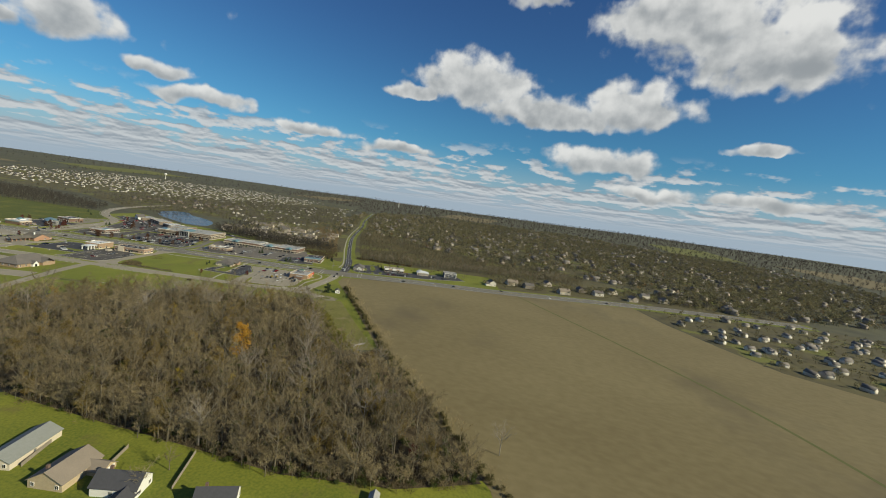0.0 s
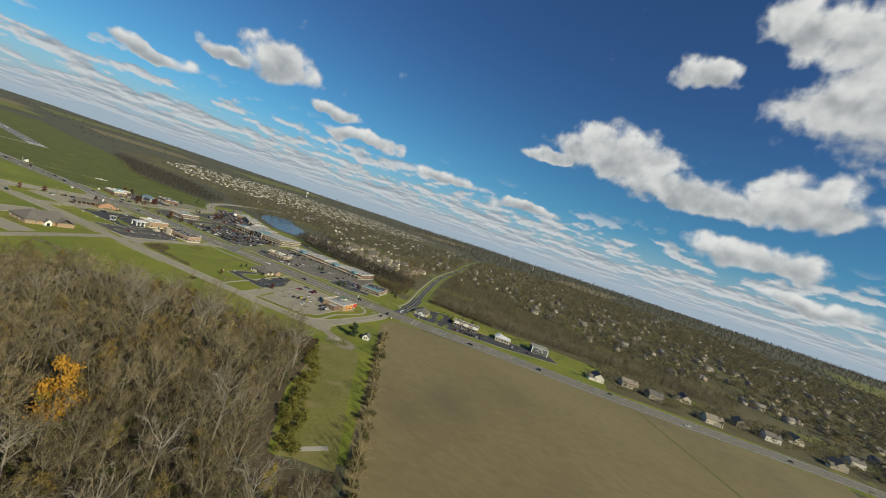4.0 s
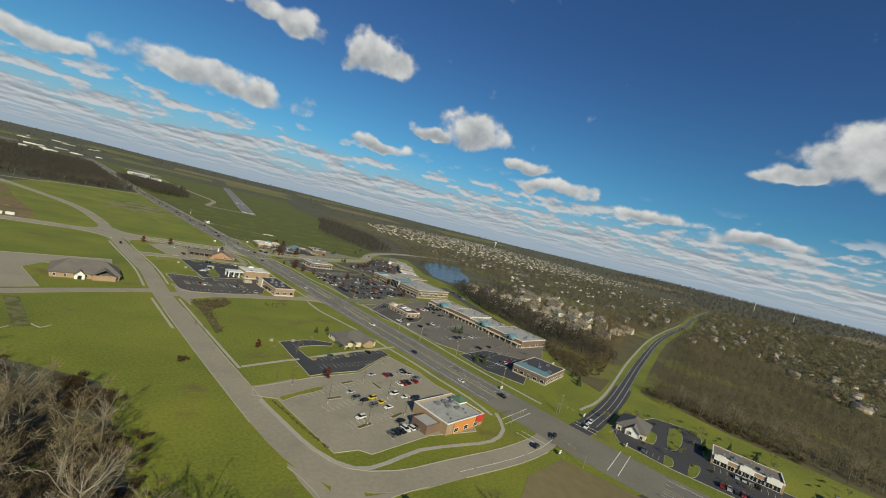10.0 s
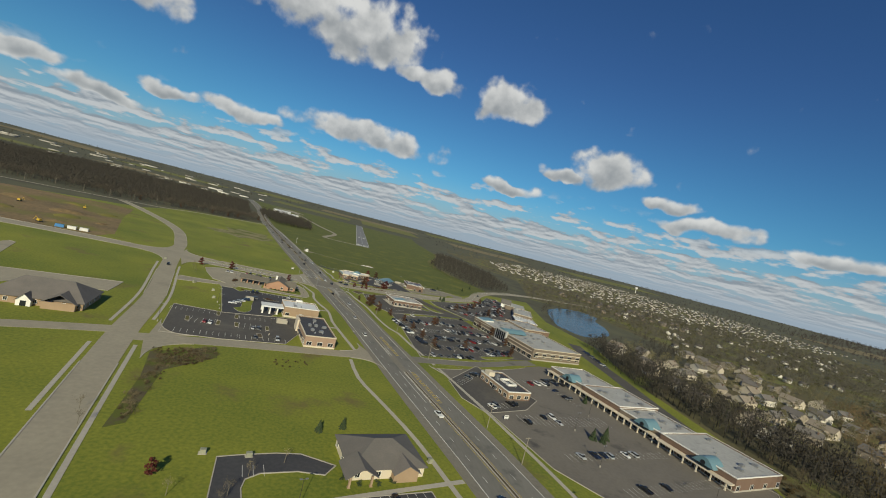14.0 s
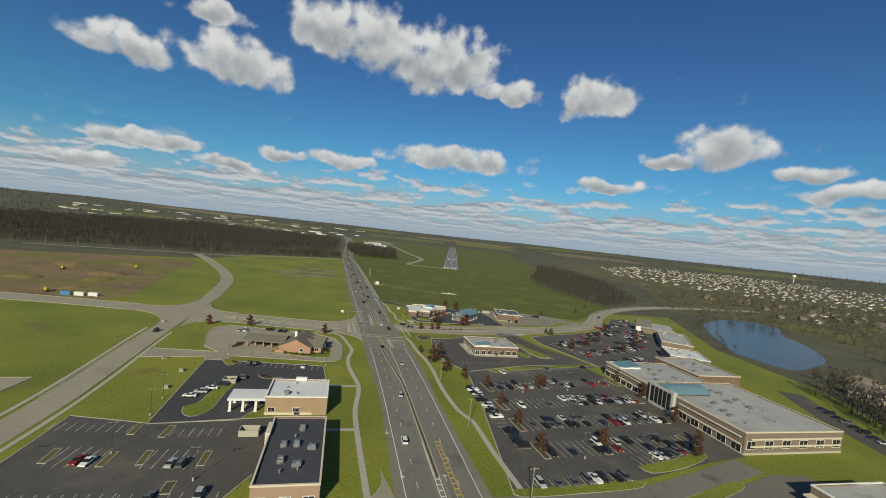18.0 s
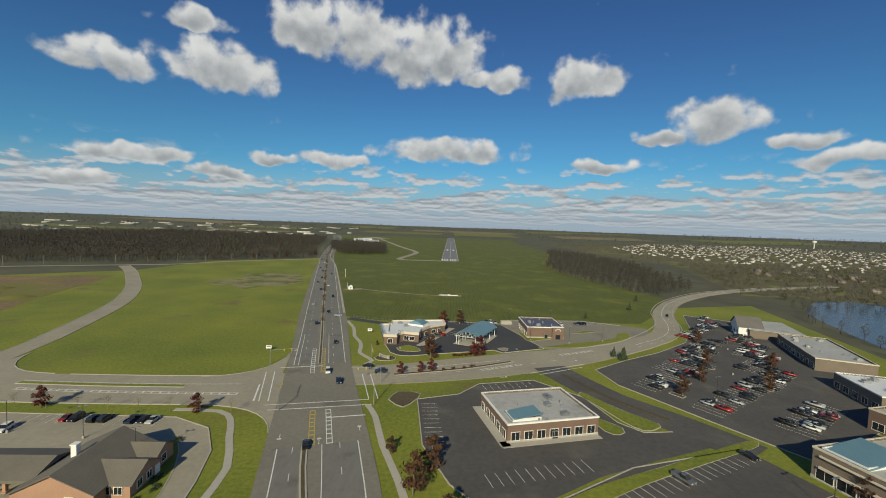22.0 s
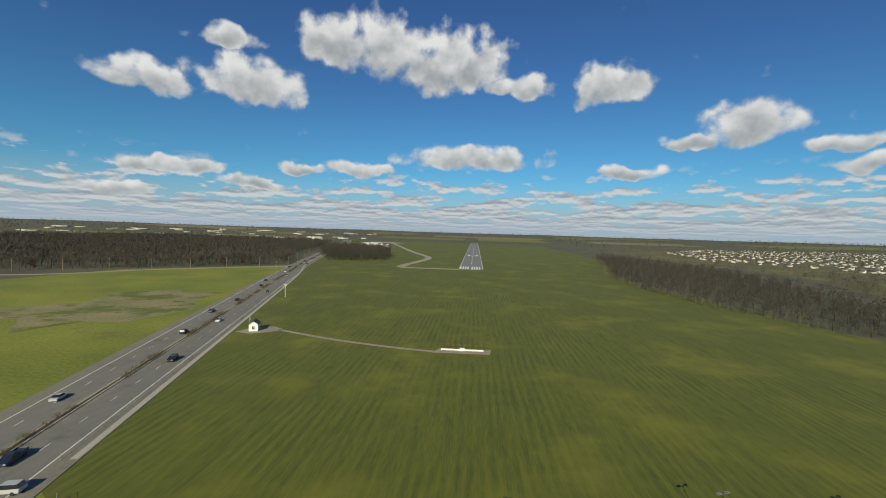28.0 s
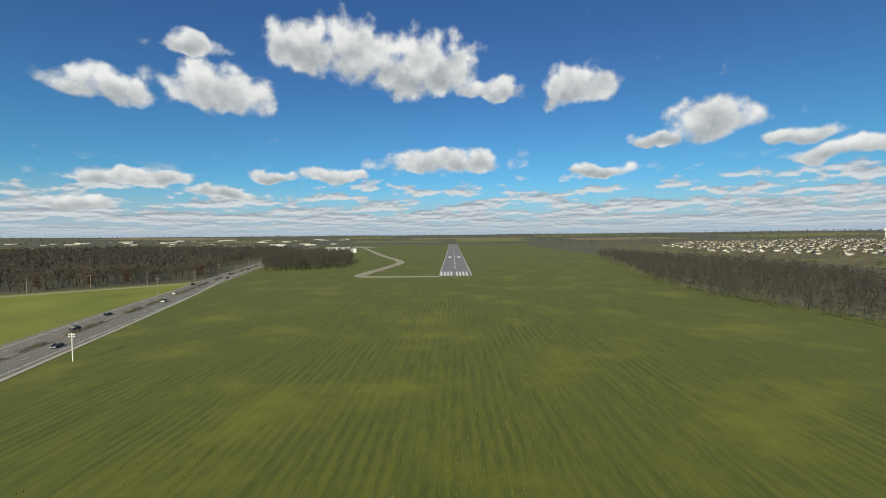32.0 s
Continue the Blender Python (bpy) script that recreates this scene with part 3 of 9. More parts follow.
for spot in (((-171, -562), (-177.5, -538), (-146, -560.5)), ((-161, -585.5), (-154.5, -611), (-136, -585)), ((-184, -564), (-191, -538), (-208, -566)), ((-178, -583.5), (-167.5, -612), (-202, -582.5)), ((-106, -767.5), (-112, -748), (-92, -763.5)), ((-103, -780), (-99, -797), (-88, -773.5)), ((-10, -741.6), (-14.5, -728), (-24, -745.8)), ((-4, -751), (0, -764), (-18, -754.2)), ((-67, -553), (-92, -557.5), (-70.5, -524)), ((-55, -580), (-78, -581.2), (-49, -597)), ((-45.5, -985), (-24, -983.4), (-48.5, -993)), ((-60, -979), (-67.5, -966), (-59.2, -992))):
    fillet(*spot)
parcel("wood_floor", [(-311, -1010), (-308, -1056), (-304, -1108), (-302, -1146), (-289, -1191), (-270, -1222), (-168, -1124), (-174, -1098), (-138, -1060), (-110, -1040), (-92, -1022), (-90, -1006), (-108, -988), (-118, -960), (-118, -946), (-128, -932), (-131, -916), (-150, -910), (-168, -900), (-190, -880), (-226, -858), (-300, -900)],
       0.10, WOODFLOOR, "brown leaf litter under bare trees", "ground")
parcel("grass_strip", [(-72, -1012), (-58, -1034), (-112, -1079), (-160, -1121), (-172, -1100), (-138, -1063), (-92, -1022)], 0.088, mat("meadow_grass", (0.125, 0.125, 0.024), (0.205, 0.185, 0.05), 1.0, 0.05, 0.5, 0.05, spots=((0.22, 0.18, 0.075), 0.06, 0.52, 0.70)), "rough yellow-green grass strip between wood and field", "ground")
parcel("dirt_patch", [(-66, -1005), (-52, -1004), (-50, -1018), (-53, -1028), (-61, -1029), (-66, -1022), (-69, -1013)], 0.105, mat("weedy_gravel", (0.27, 0.235, 0.165), (0.19, 0.165, 0.105), 1.0, 0.2, 2.0, 0.03, spots=((0.115, 0.115, 0.03), 0.11, 0.44, 0.56)), "pale gravel and dirt at the road end", "ground")
parcel("brush_patch", [(-99, -789), (-79, -772), (-75, -784), (-88, -804), (-82, -842), (-86, -846), (-92, -812)], 0.11, mat("weedy_ground", (0.075, 0.06, 0.03), (0.10, 0.085, 0.04), 1.0, 0.2, 1.5, spots=((0.085, 0.10, 0.012), 0.10, 0.42, 0.56)), "brown dead brush in the lawn", "ground")

ROAD_L = [(-560, 1250), (-414, 742), (-261, 168), (-180, -154), (-136, -309), (-96.5, -443), (-69, -530), (-38.5, -632), (-26, -671), (-17.5, -704), (0, -775), (18, -842), (29, -885), (50, -958), (64, -1000), (91, -1060), (141, -1190), (235, -1385), (330, -1640)]
ROAD_R = [(-532, 1258), (-386, 750), (-230, 90), (-155, -146), (-66, -443), (-40, -536), (-14, -616), (-0.5, -669), (9, -703), (28, -770), (48, -840), (58, -885), (78, -950), (92, -992), (118, -1050), (168, -1180), (262, -1375), (357, -1630)]
main_l, main_r = curve(ROAD_L, 10), curve(ROAD_R, 10)
k = 240
main_l = [main_l[round(i * (len(main_l) - 1) / k)] for i in range(k + 1)]


def nearest_right(p):
    best = min(range(len(main_r) - 1), key=lambda i: (main_r[i] - p).length)
    return main_r[best]


main_r = [nearest_right(p) for p in main_l]
main_mid = [(a + b) / 2 for a, b in zip(main_l, main_r)]
setting("road_main", strip(main_l, main_r, 0.172, 0.14), mat("worn_shoulder", (0.215, 0.195, 0.155), (0.165, 0.15, 0.12), 0.92, 0.05, 0.8, spots=((0.12, 0.11, 0.095), 0.07, 0.56, 0.74)), "worn grey asphalt highway with painted lanes", "road")

FRONTAGE = [(62, -958), (42, -967), (22, -972), (-8, -976), (-32, -979), (-52, -974), (-63, -959), (-71, -937), (-79.5, -908), (-91.5, -866), (-108, -806), (-118, -768), (-132, -708), (-154, -640), (-167, -598), (-183, -545), (-190, -520), (-205, -480), (-223, -437), (-244, -400), (-270, -362), (-302, -322), (-345, -270), (-385, -228)]
setting("road_frontage", ribbon(FRONTAGE, 10.8, 0.158, 0.1), CONCRETE, "pale concrete frontage road with kerbs", "road")
CW_N = [(-44, -548), (-72, -551.5), (-88, -556), (-110, -558.5), (-140, -560.5), (-176, -563), (-212, -565.5), (-250, -569), (-305, -577), (-420, -603), (-620, -655)]
CW_S = [(-40, -574), (-62, -579.5), (-84, -581.5), (-110, -583.5), (-140, -585), (-172, -584), (-208, -583), (-248, -587), (-302, -596), (-416, -621), (-616, -674)]
cw_n, cw_s = [[Vector(line[a]).lerp(Vector(line[a + 1]), k / 6) for a in range(10) for k in range(6)] for line in (CW_N, CW_S)]
for _ in range(5):
    for line in (cw_n, cw_s):
        line[1:-1] = [(line[i - 1] + 2 * line[i] + line[i + 1]) / 4 for i in range(1, len(line) - 1)]
setting("road_cross_west", strip(cw_s, cw_n, 0.145, 0.1), CONCRETE, "pale concrete side street", "road")
CE_L = [(-50, -541), (-22, -535.5), (-4, -527), (20, -517), (39, -508.5), (67, -499), (96, -482.8), (124, -461), (138, -436), (157, -390), (194, -336), (262, -273), (360, -219), (520, -154)]
CE_R = [(-47, -562), (-15, -556), (10, -549), (34, -540), (63.9, -524.6), (84, -511), (107, -494), (132, -472), (150, -446), (168, -400), (204, -345), (270, -285), (365, -231), (525, -166)]
CROSS_E = [((a[0] + b[0]) / 2, (a[1] + b[1]) / 2) for a, b in zip(CE_L, CE_R)]
ce_l, ce_r = [p for a in range(13) for p in [Vector(CE_L[a]).lerp(Vector(CE_L[a + 1]), k / 6) for k in range(6)]], [p for a in range(13) for p in [Vector(CE_R[a]).lerp(Vector(CE_R[a + 1]), k / 6) for k in range(6)]]
for _ in range(6):
    for line in (ce_l, ce_r):
        line[1:-1] = [(line[i - 1] + 2 * line[i] + line[i + 1]) / 4 for i in range(1, len(line) - 1)]
setting("road_cross_east", strip(ce_l, ce_r, 0.152, 0.1), CONCRETE, "pale concrete street curving between lots", "road")
SIDE = [(62, -962), (95, -953), (150, -928), (300, -848), (500, -748), (800, -620), (1080, -490), (1700, -230)]
setting("road_side_mouth", ribbon([(62, -962), (95, -953), (150, -928), (185, -909.5)], 11.5, 0.146, 0.1), DARKASPHALT, "dark asphalt side road where it meets the highway", "road")
setting("road_side", ribbon(SIDE, 7.6, 0.142, 0.1), DARKASPHALT, "dark asphalt side road running to the woods", "road")
setting("median_cross", ribbon([(-92, -567), (-120, -569), (-150, -570)], 2.4, 0.3, 0.2), PALECON, "raised concrete median", "kerb")
setting("median_cross_bed", ribbon([(-92.5, -567), (-120, -569), (-149.5, -570)], 1.8, 0.33, 0.1), GRASS, "grass strip in a median", "planting")
setting("driveway_mall", ribbon([(46, -530), (48.8, -537.6), (56.1, -553.2), (62.4, -564.5), (76, -580), (88, -597)], 15, 0.165, 0.1), LOTASPHALT, "dark asphalt drive into the shopping centre", "driveway")
setting("drive_median", ribbon([(49.5, -539), (56.1, -553.2), (62.4, -564.5), (74, -577.6)], 2.0, 0.3, 0.2), WOODFLOOR, "planted strip in a driveway", "planting")
setting("pavement_side_road", ribbon([(104, -938), (150, -919.5)] + [(x - 4.2, y + 8.2) for x, y in SIDE[3:6]], 1.8, 0.15, 0.06), PALECON, "narrow pale walk beside the side road", "pavement")
setting("verge_side_road", ribbon([(100, -951)] + SIDE[2:], 22, 0.06, 0.04), GRASS, "mown grass verges of the side road", "lawn")
setting("shoulder_main", strip(offset([p for p in main_r if p.y > -440], 0.3), offset([p for p in main_r if p.y > -440], 1.7), 0.2, 0.12), PALECON, "pale concrete edge of the highway", "kerb")
setting("driveway_shops", ribbon([(-112, -776), (-70, -763), (-35, -754), (-8, -746), (4, -738)], 9.0, 0.16, 0.1), CONCRETE, "pale concrete driveway", "driveway")
setting("driveway_office", ribbon([(-118, -770), (-150, -784), (-180, -800), (-270, -850)], 8.5, 0.16, 0.1), CONCRETE, "pale concrete driveway", "driveway")
setting("driveway_office_west", ribbon([(-214, -730), (-236, -737), (-262, -744)], 13, 0.128, 0.08), CONCRETE, "pale concrete access road", "driveway")
setting("driveway_south", ribbon([(-76, -914), (-66, -911.5), (-52, -905)], 9, 0.16, 0.1), CONCRETE, "pale concrete driveway", "driveway")
setting("gravel_stub", ribbon([(-54, -991), (-55.5, -999), (-57, -1006)], 7.5, 0.152, 0.1), mat("gravel", (0.30, 0.26, 0.20), (0.22, 0.19, 0.14), 1.0, 0.2, 2.0, 0.03), "rough gravel at the road end", "driveway")
setting("road_stub", ribbon([(-50, -974), (-53, -986), (-54, -993)], 10.5, 0.155, 0.1), CONCRETE, "short concrete stub at the road bend", "road")
parcel("road_bend", [(-67.5, -964), (-60, -972), (-55, -984), (-59, -993), (-61.5, -984), (-65, -974)], 0.146, CONCRETE, "concrete inside a road bend", "road")
setting("field_track", ribbon([(141, -1196), (60, -1262), (-11, -1318), (-116, -1392), (-260, -1460), (-420, -1560)], 3.0, 0.12, 0.04), mat("track_grass", (0.13, 0.125, 0.04), (0.10, 0.115, 0.03), 1.0, 0.1, 0.6), "narrow grassy track across the field", "track")
setting("wood_track", ribbon([(-214, -955), (-205, -990), (-190, -1020), (-160, -1040)], 4, 0.14, 0.04), mat("gravel", (0.3, 0.26, 0.2)), "faint dirt track among trees", "track")
setting("hedge_path", ribbon([(-152, -1108), (-165, -1102)], 3, 0.14, 0.04), PALECON, "short pale track", "track")
setting("airfield_road", ribbon([(-205, -40), (-300, -125), (-345, -190), (-400, -225), (-560, -320)], 7, 0.13, 0.05), CONCRETE, "narrow road along the wood edge", "road")

setting("runway", Geo().box((0, 762, 0.10), (30.5, 1524, 0.12)), RUNWAY, "grey asphalt runway with white markings", "runway")
g = Geo()
for i in range(8):
    g.box((-13.2 + 3.1 * i + (1.6 if i > 3 else 0) * 1.3, 24, 0.17), (1.75, 42, 0.02))
for i in range(14):
    g.box((0, 110 + 61 * i, 0.17), (0.9, 36, 0.02))
for s in (-1, 1):
    g.box((s * 14.8, 762, 0.17), (0.6, 1500, 0.02))
    g.box((s * 7.5, 330, 0.17), (4.5, 45, 0.02))
setting("runway_markings", g, WHITE, "white threshold bars and centreline", "marking")
TAXI = [(-14, -2), (-50, -3), (-84, 0), (-88, 30), (-80, 100), (-74, 170), (-82, 240), (-130, 390), (-200, 640), (-290, 965)]
setting("taxiway", ribbon(TAXI, 11, 0.13, 0.06), CONCRETE, "pale curving concrete taxiway", "taxiway")
setting("apron", Geo().prism([(-290, 940), (-250, 1010), (-330, 1120), (-400, 1060)], 0.06, 0.14), CONCRETE, "pale concrete hangar apron", "apron")


def lot(name, pts, material, label, z=0.13, skip=()):
    g = Geo()
    cx, cy = sum(p[0] for p in pts) / len(pts), sum(p[1] for p in pts) / len(pts)
    for i, a in enumerate(pts):
        b = pts[(i + 1) % len(pts)]
        if i not in skip:
            d = (Vector(b) - Vector(a)).to_2d()
            g.box(((a[0] + b[0]) / 2, (a[1] + b[1]) / 2, 0.14), (d.length, 0.3, 0.24), math.degrees(math.atan2(d.y, d.x)))
    setting("kerb_" + name, g, PALECON, "pale concrete kerb round a parking lot", "kerb")
    return setting(name, Geo().prism(pts, z - 0.08, z), material, label, "parking lot")


lot("lot_mall", [(14, -629), (50, -606), (86, -594), (110, -652), (118, -690), (100, -698), (66, -716), (24, -730), (18, -660)], LOTASPHALT, "worn dark parking lot with white stall lines", 0.13, (2, 3, 4, 5, 6))
lot("lot_strip", [(118, -702), (132, -700), (140, -722), (152, -790), (175, -832), (140, -868), (98, -880), (60, -836), (36, -757), (28, -746), (64, -734), (101, -712)], mat("pale_lot_asphalt", (0.175, 0.155, 0.128), (0.135, 0.120, 0.100), 0.92, 0.05, 0.7, spots=((0.065, 0.06, 0.053), 0.07, 0.56, 0.74)), "pale worn parking lot before a strip of shops", 0.125, (0, 1, 2, 5, 9, 10, 11))
lot("lot_cafe", [(35, -762), (60, -730), (69, -735), (84, -770), (71, -785), (46, -796), (37, -783)], LOTASPHALT, "dark parking lot round a small cafe", 0.14)
lot("lot_mall_south", [(68, -858), (100, -846), (132, -866), (88, -905), (72, -884)], DARKASPHALT, "fresh black parking lot", 0.15)
lot("lot_mall_north", [(69, -548), (66, -531), (84, -517), (108, -501), (134, -479), (155, -447), (176, -400), (205, -420), (215, -480), (170, -560), (104, -602), (88, -578)], LOTASPHALT, "worn dark parking lot full of cars")
lot("lot_restaurant", [(-8.8, -569.6), (5.7, -563.7), (13.7, -553.1), (35.7, -546.8), (51.1, -562), (55.9, -580.8), (61.6, -586.8), (70.7, -585.5), (82, -592), (57.9, -602.2), (39.9, -610.8), (26, -620), (14, -629), (2.6, -616.5), (-5, -599.5)], LOTASPHALT, "dark parking lot round a flat-roofed shop", 0.14, (7, 8, 9, 10, 11))
lot("lot_bank", [(-31, -504), (-14, -478), (-4, -450), (33, -452), (40, -471), (46, -491), (50, -502), (28, -512), (24, -508), (4, -515), (-9, -519.6), (-16.5, -522.5), (-22, -521.8), (-26, -518), (-28, -512)], DARKASPHALT, "fresh black parking lot")
# Yard concrete in darker tones than concrete_road, with still darker random patches.
lot("lot_brick", [(33, -452), (40, -471), (45, -490), (52, -503), (68, -499.5), (95, -484), (112, -471), (122, -461), (126, -449), (112, -443), (90, -434), (40, -440)], mat("old_concrete", (0.25, 0.225, 0.17), (0.20, 0.18, 0.14), 0.9, 0.05, 0.6, spots=((0.15, 0.135, 0.11), 0.07, 0.52, 0.72)), "pale concrete yard", 0.125, (0, 1, 2, 3, 4, 5, 6, 7, 8))
lot("lot_credit", [(-142, -648), (-112.8, -642.5), (-123.5, -636.8), (-134, -617), (-140, -602), (-132, -592), (-80, -590), (-67, -595.5), (-59.5, -607), (-55.5, -620), (-53, -632), (-55, -637), (-61, -639.4), (-103, -646), (-103, -655), (-112, -656), (-114, -651), (-140, -662)], CONCRETE, "pale concrete drive round a bank", 0.13, (13, 14, 15, 17))
lot("lot_white_bank", [(-111.5, -655), (-58, -646), (-51.8, -661.5), (-62, -678), (-68, -708), (-93, -717.5)], DARKASPHALT, "fresh black parking lot", 0.14)
lot("lot_dark_roof", [(-118, -718), (-92, -717), (-50, -700), (-46, -722), (-52, -752), (-81, -761), (-106, -765)], LOTASPHALT, "dark parking lot with white stalls")
lot("lot_house", [(-54, -853), (-48, -850.7), (-39, -847.9), (-32, -846.8), (-21.2, -850.5), (-24.1, -855.6), (-31.7, -855.4), (-41.3, -858.1), (-44.5, -861.2), (-44.6, -865), (-41.5, -875.8), (-38, -874.2), (-19.9, -867.4), (-13.8, -863.6), (7.7, -857.6), (10, -866), (3, -870.5), (-18.5, -890.5), (-40, -895.5), (-46, -898)], DARKASPHALT, "fresh black lot with white stalls")
lot("lot_grill", [(-73, -910.5), (-43.7, -899), (-18.7, -892.8), (3.3, -872), (9, -869), (18.8, -890.9), (21.3, -907), (29, -922), (17, -953), (-8.3, -954), (-37.3, -963.2), (-41.4, -960), (-50.8, -960.7), (-64.3, -920.4), (-73.6, -917.5)], CONCRETE, "pale concrete parking lot")
lot("lot_office", [(-245, -648), (-240.4, -649.6), (-212.4, -713.9), (-155, -694.5), (-151.2, -717.7), (-186, -729.6), (-191.4, -747.2), (-172.9, -787.4), (-188.8, -797), (-214, -738), (-246.5, -664)], CONCRETE, "pale concrete lot beside an office", 0.135, (7, 10))
for k, pts in enumerate(([(-172.1, -853.2), (-168.5, -856.8), (-166, -852.5)], [(-159.8, -848.1), (-155.8, -852.4), (-152.8, -848.4)])):
    setting(f"kerb_arc_{k + 1}", ribbon(pts, 0.5, 0.22, 0.2), PALECON, "short curved pale kerb in the grass", "kerb")
setting("dirt_trail", ribbon([(-178, -809), (-170, -830), (-162, -852)], 6, 0.075, 0.02), mat("trail_ground", (0.20, 0.165, 0.09), (0.13, 0.12, 0.04), 1.0, 0.2, 1.5, spots=((0.085, 0.10, 0.012), 0.16, 0.42, 0.58)), "faint dirt trail across the grass", "track")
lot("lot_shops_south", [(97, -970), (108, -956), (158, -951), (170, -963), (168, -975), (142, -990), (158, -1022), (205, -1090), (180, -1110), (140, -1060), (104, -993)], DARKASPHALT, "dark lots in front of roadside shops")


def lawn_island(name, pts, material=None, label="kerbed grass island in a lot", z=0.24):
    line = [p.to_2d() for p in curve([Vector(p) for p in pts + pts[:1]], 4)][:-1]
    c = sum(line, Vector((0, 0))) / len(line)
    inner = [c + (p - c) * max(0.0, 1 - 0.3 / max((p - c).length, 0.6)) for p in line]
    setting("kerb_" + name, Geo().prism([tuple(p) for p in line], 0.05, z - 0.01), PALECON, "pale concrete kerb round an island", "kerb")
    return setting(name, Geo().prism([tuple(p) for p in inner], 0.06, z + 0.02), material or GRASS, label, "island")


lawn_island("lawn_bank_branch", [(-90, -634.5), (-76, -635), (-62, -634), (-59.5, -629), (-64, -614), (-70, -604), (-73, -603), (-77, -607), (-89, -609), (-90, -620)])
lawn_island("bed_bank_branch", [(-110, -635), (-112.3, -628), (-111.2, -622.5), (-108.8, -622.5), (-107.5, -630)], WOODFLOOR, "brown planting bed beside a drive-through")
lawn_island("lawn_white_bank", [(-84.8, -677.2), (-83, -690), (-80.5, -702), (-82.3, -709), (-86.6, -709), (-90.4, -703.5), (-87.7, -699), (-89.0, -690), (-89.9, -681)])
lawn_island("bed_white_bank", [(-80.7, -666.8), (-75.1, -666.0), (-69.9, -666.3), (-76.9, -669.7)], WOODFLOOR, "brown planting bed in a black lot")
lawn_island("corner_white_bank", [(-105.6, -652.1), (-98.3, -659.8), (-96, -652)])
lawn_island("bed_clinic", [(-40.5, -874.6), (-37.5, -873.8), (-38.2, -877.6), (-40.6, -878)], mat("yellow_flowers", (0.36, 0.27, 0.03), (0.22, 0.16, 0.04), 1.0, 0.5, 4.0), "yellow flower bed at a lot corner")
lawn_island("bed_clinic_front", [(-19.8, -867.2), (-17.4, -866.4), (-17.0, -870.4), (-19.4, -871)], mat("yellow_flowers", (0.36, 0.27, 0.03)), "yellow flower bed between stalls")
setting("driveway_bank", ribbon([(-62, -452), (-50.8, -457), (-41.5, -460.5), (-32, -464.5), (-24, -474)], 6, 0.128, 0.05), DARKASPHALT, "narrow black drive from the highway to a bank", "driveway")
setting("pavement_bank", ribbon([(-13, -506), (-5, -487), (3, -467)], 4, 0.165, 0.06), PALECON, "pale walk along a bank", "pavement")
lawn_island("lawn_bank", [(-24.0, -510.5), (-22, -515), (-15.9, -516), (-11.6, -514), (-14.5, -508.5), (-19, -505.5)])
lawn_island("bed_monument", [(-32, -526.5), (-28.5, -523), (-23.5, -524), (-22, -527.5), (-25, -530.5), (-30, -530)], WOODFLOOR, "brown round bed with an entrance sign")
setting("service_road", ribbon([(168, -838), (176, -800), (180, -760), (186, -720), (192, -680), (196, -640), (206, -600)], 13, 0.12, 0.05), LOTASPHALT, "dark service road behind the shops", "road")
lawn_island("lawn_grill", [(-63.5, -919.5), (-56.9, -915.8), (-43.2, -909.3), (-43.5, -912.7), (-57.3, -919.1), (-62.3, -922.4)])
lawn_island("lawn_brick", [(41.7, -471), (43, -482), (44.9, -489.7), (52, -486), (59.9, -482.1), (54, -478.5)])
lawn_island("lawn_street", [(47.3, -500.9), (67.4, -498.2), (82, -491), (95.6, -482.4), (106.7, -471.3), (108.9, -461.8), (104, -463.5), (100.7, -466.3), (96, -476), (82, -484), (67, -490.9)])
lawn_island("lawn_triangle", [(74, -468.9), (83, -465.8), (90.4, -462.2), (83.5, -461.2)])
lawn_island("bed_fuel", [(25.9, -505.8), (29.7, -509.5), (31.7, -504.3), (28.8, -503)], mat("gravel", (0.3, 0.26, 0.2)), "stony bed round a fuel price sign")
lawn_island("lawn_shop_front", [(49.8, -559.9), (54.5, -571), (58, -580.2), (62.1, -585.7), (67, -584), (69, -580.5), (61.5, -572), (55, -562), (51.8, -556.8)])
lawn_island("bed_corner", [(-18.8, -570.9), (-13, -576.5), (-7.9, -565), (-16.2, -563.6)], WOODFLOOR, "brown mulch bed at a street corner")
lawn_island("lawn_roadside", [(155, -962.8), (163.5, -965), (146, -976), (129, -982), (127.6, -978)])
lawn_island("lawn_roadside_small", [(115, -984), (116, -987.7), (108, -992.5), (103.5, -990.6)])
lawn_island("lawn_roadside_strip", [(123, -992.5), (126.8, -995.8), (113.8, -1001), (107.5, -1000)])
lawn_island("lawn_roadside_house", [(132, -960.7), (135, -967), (119, -975), (117, -968)])
lawn_island("lawn_mall", [(70, -707), (73, -710.5), (88, -704), (101, -694), (99, -691.5), (86, -699)])
lawn_island("lawn_mall_south", [(24, -729), (26, -732), (46, -726.5), (66, -719.5), (65, -716), (45, -722.5)])
lawn_island("lawn_drive", [(62, -731), (64.5, -734), (84, -724), (102, -712.5), (100, -709.5), (80, -721)])
lawn_island("lawn_drive_west", [(27, -743.5), (30, -747), (48, -741), (46, -737.5)])
lawn_island("lawn_shop_side", [(47, -575), (56, -584.5), (53.5, -589), (49.5, -587)])
setting("driveway_mall_south", ribbon([(16, -739), (45, -730.5), (68, -723), (90, -711), (114, -697)], 9, 0.15, 0.1), ASPHALT, "grey asphalt drive between two shopping lots", "driveway")
lawn_island("lawn_mall_north", [(26, -622), (29, -625), (50, -613), (72, -602), (92, -592), (90, -589.5), (60, -604), (40, -613.5)])
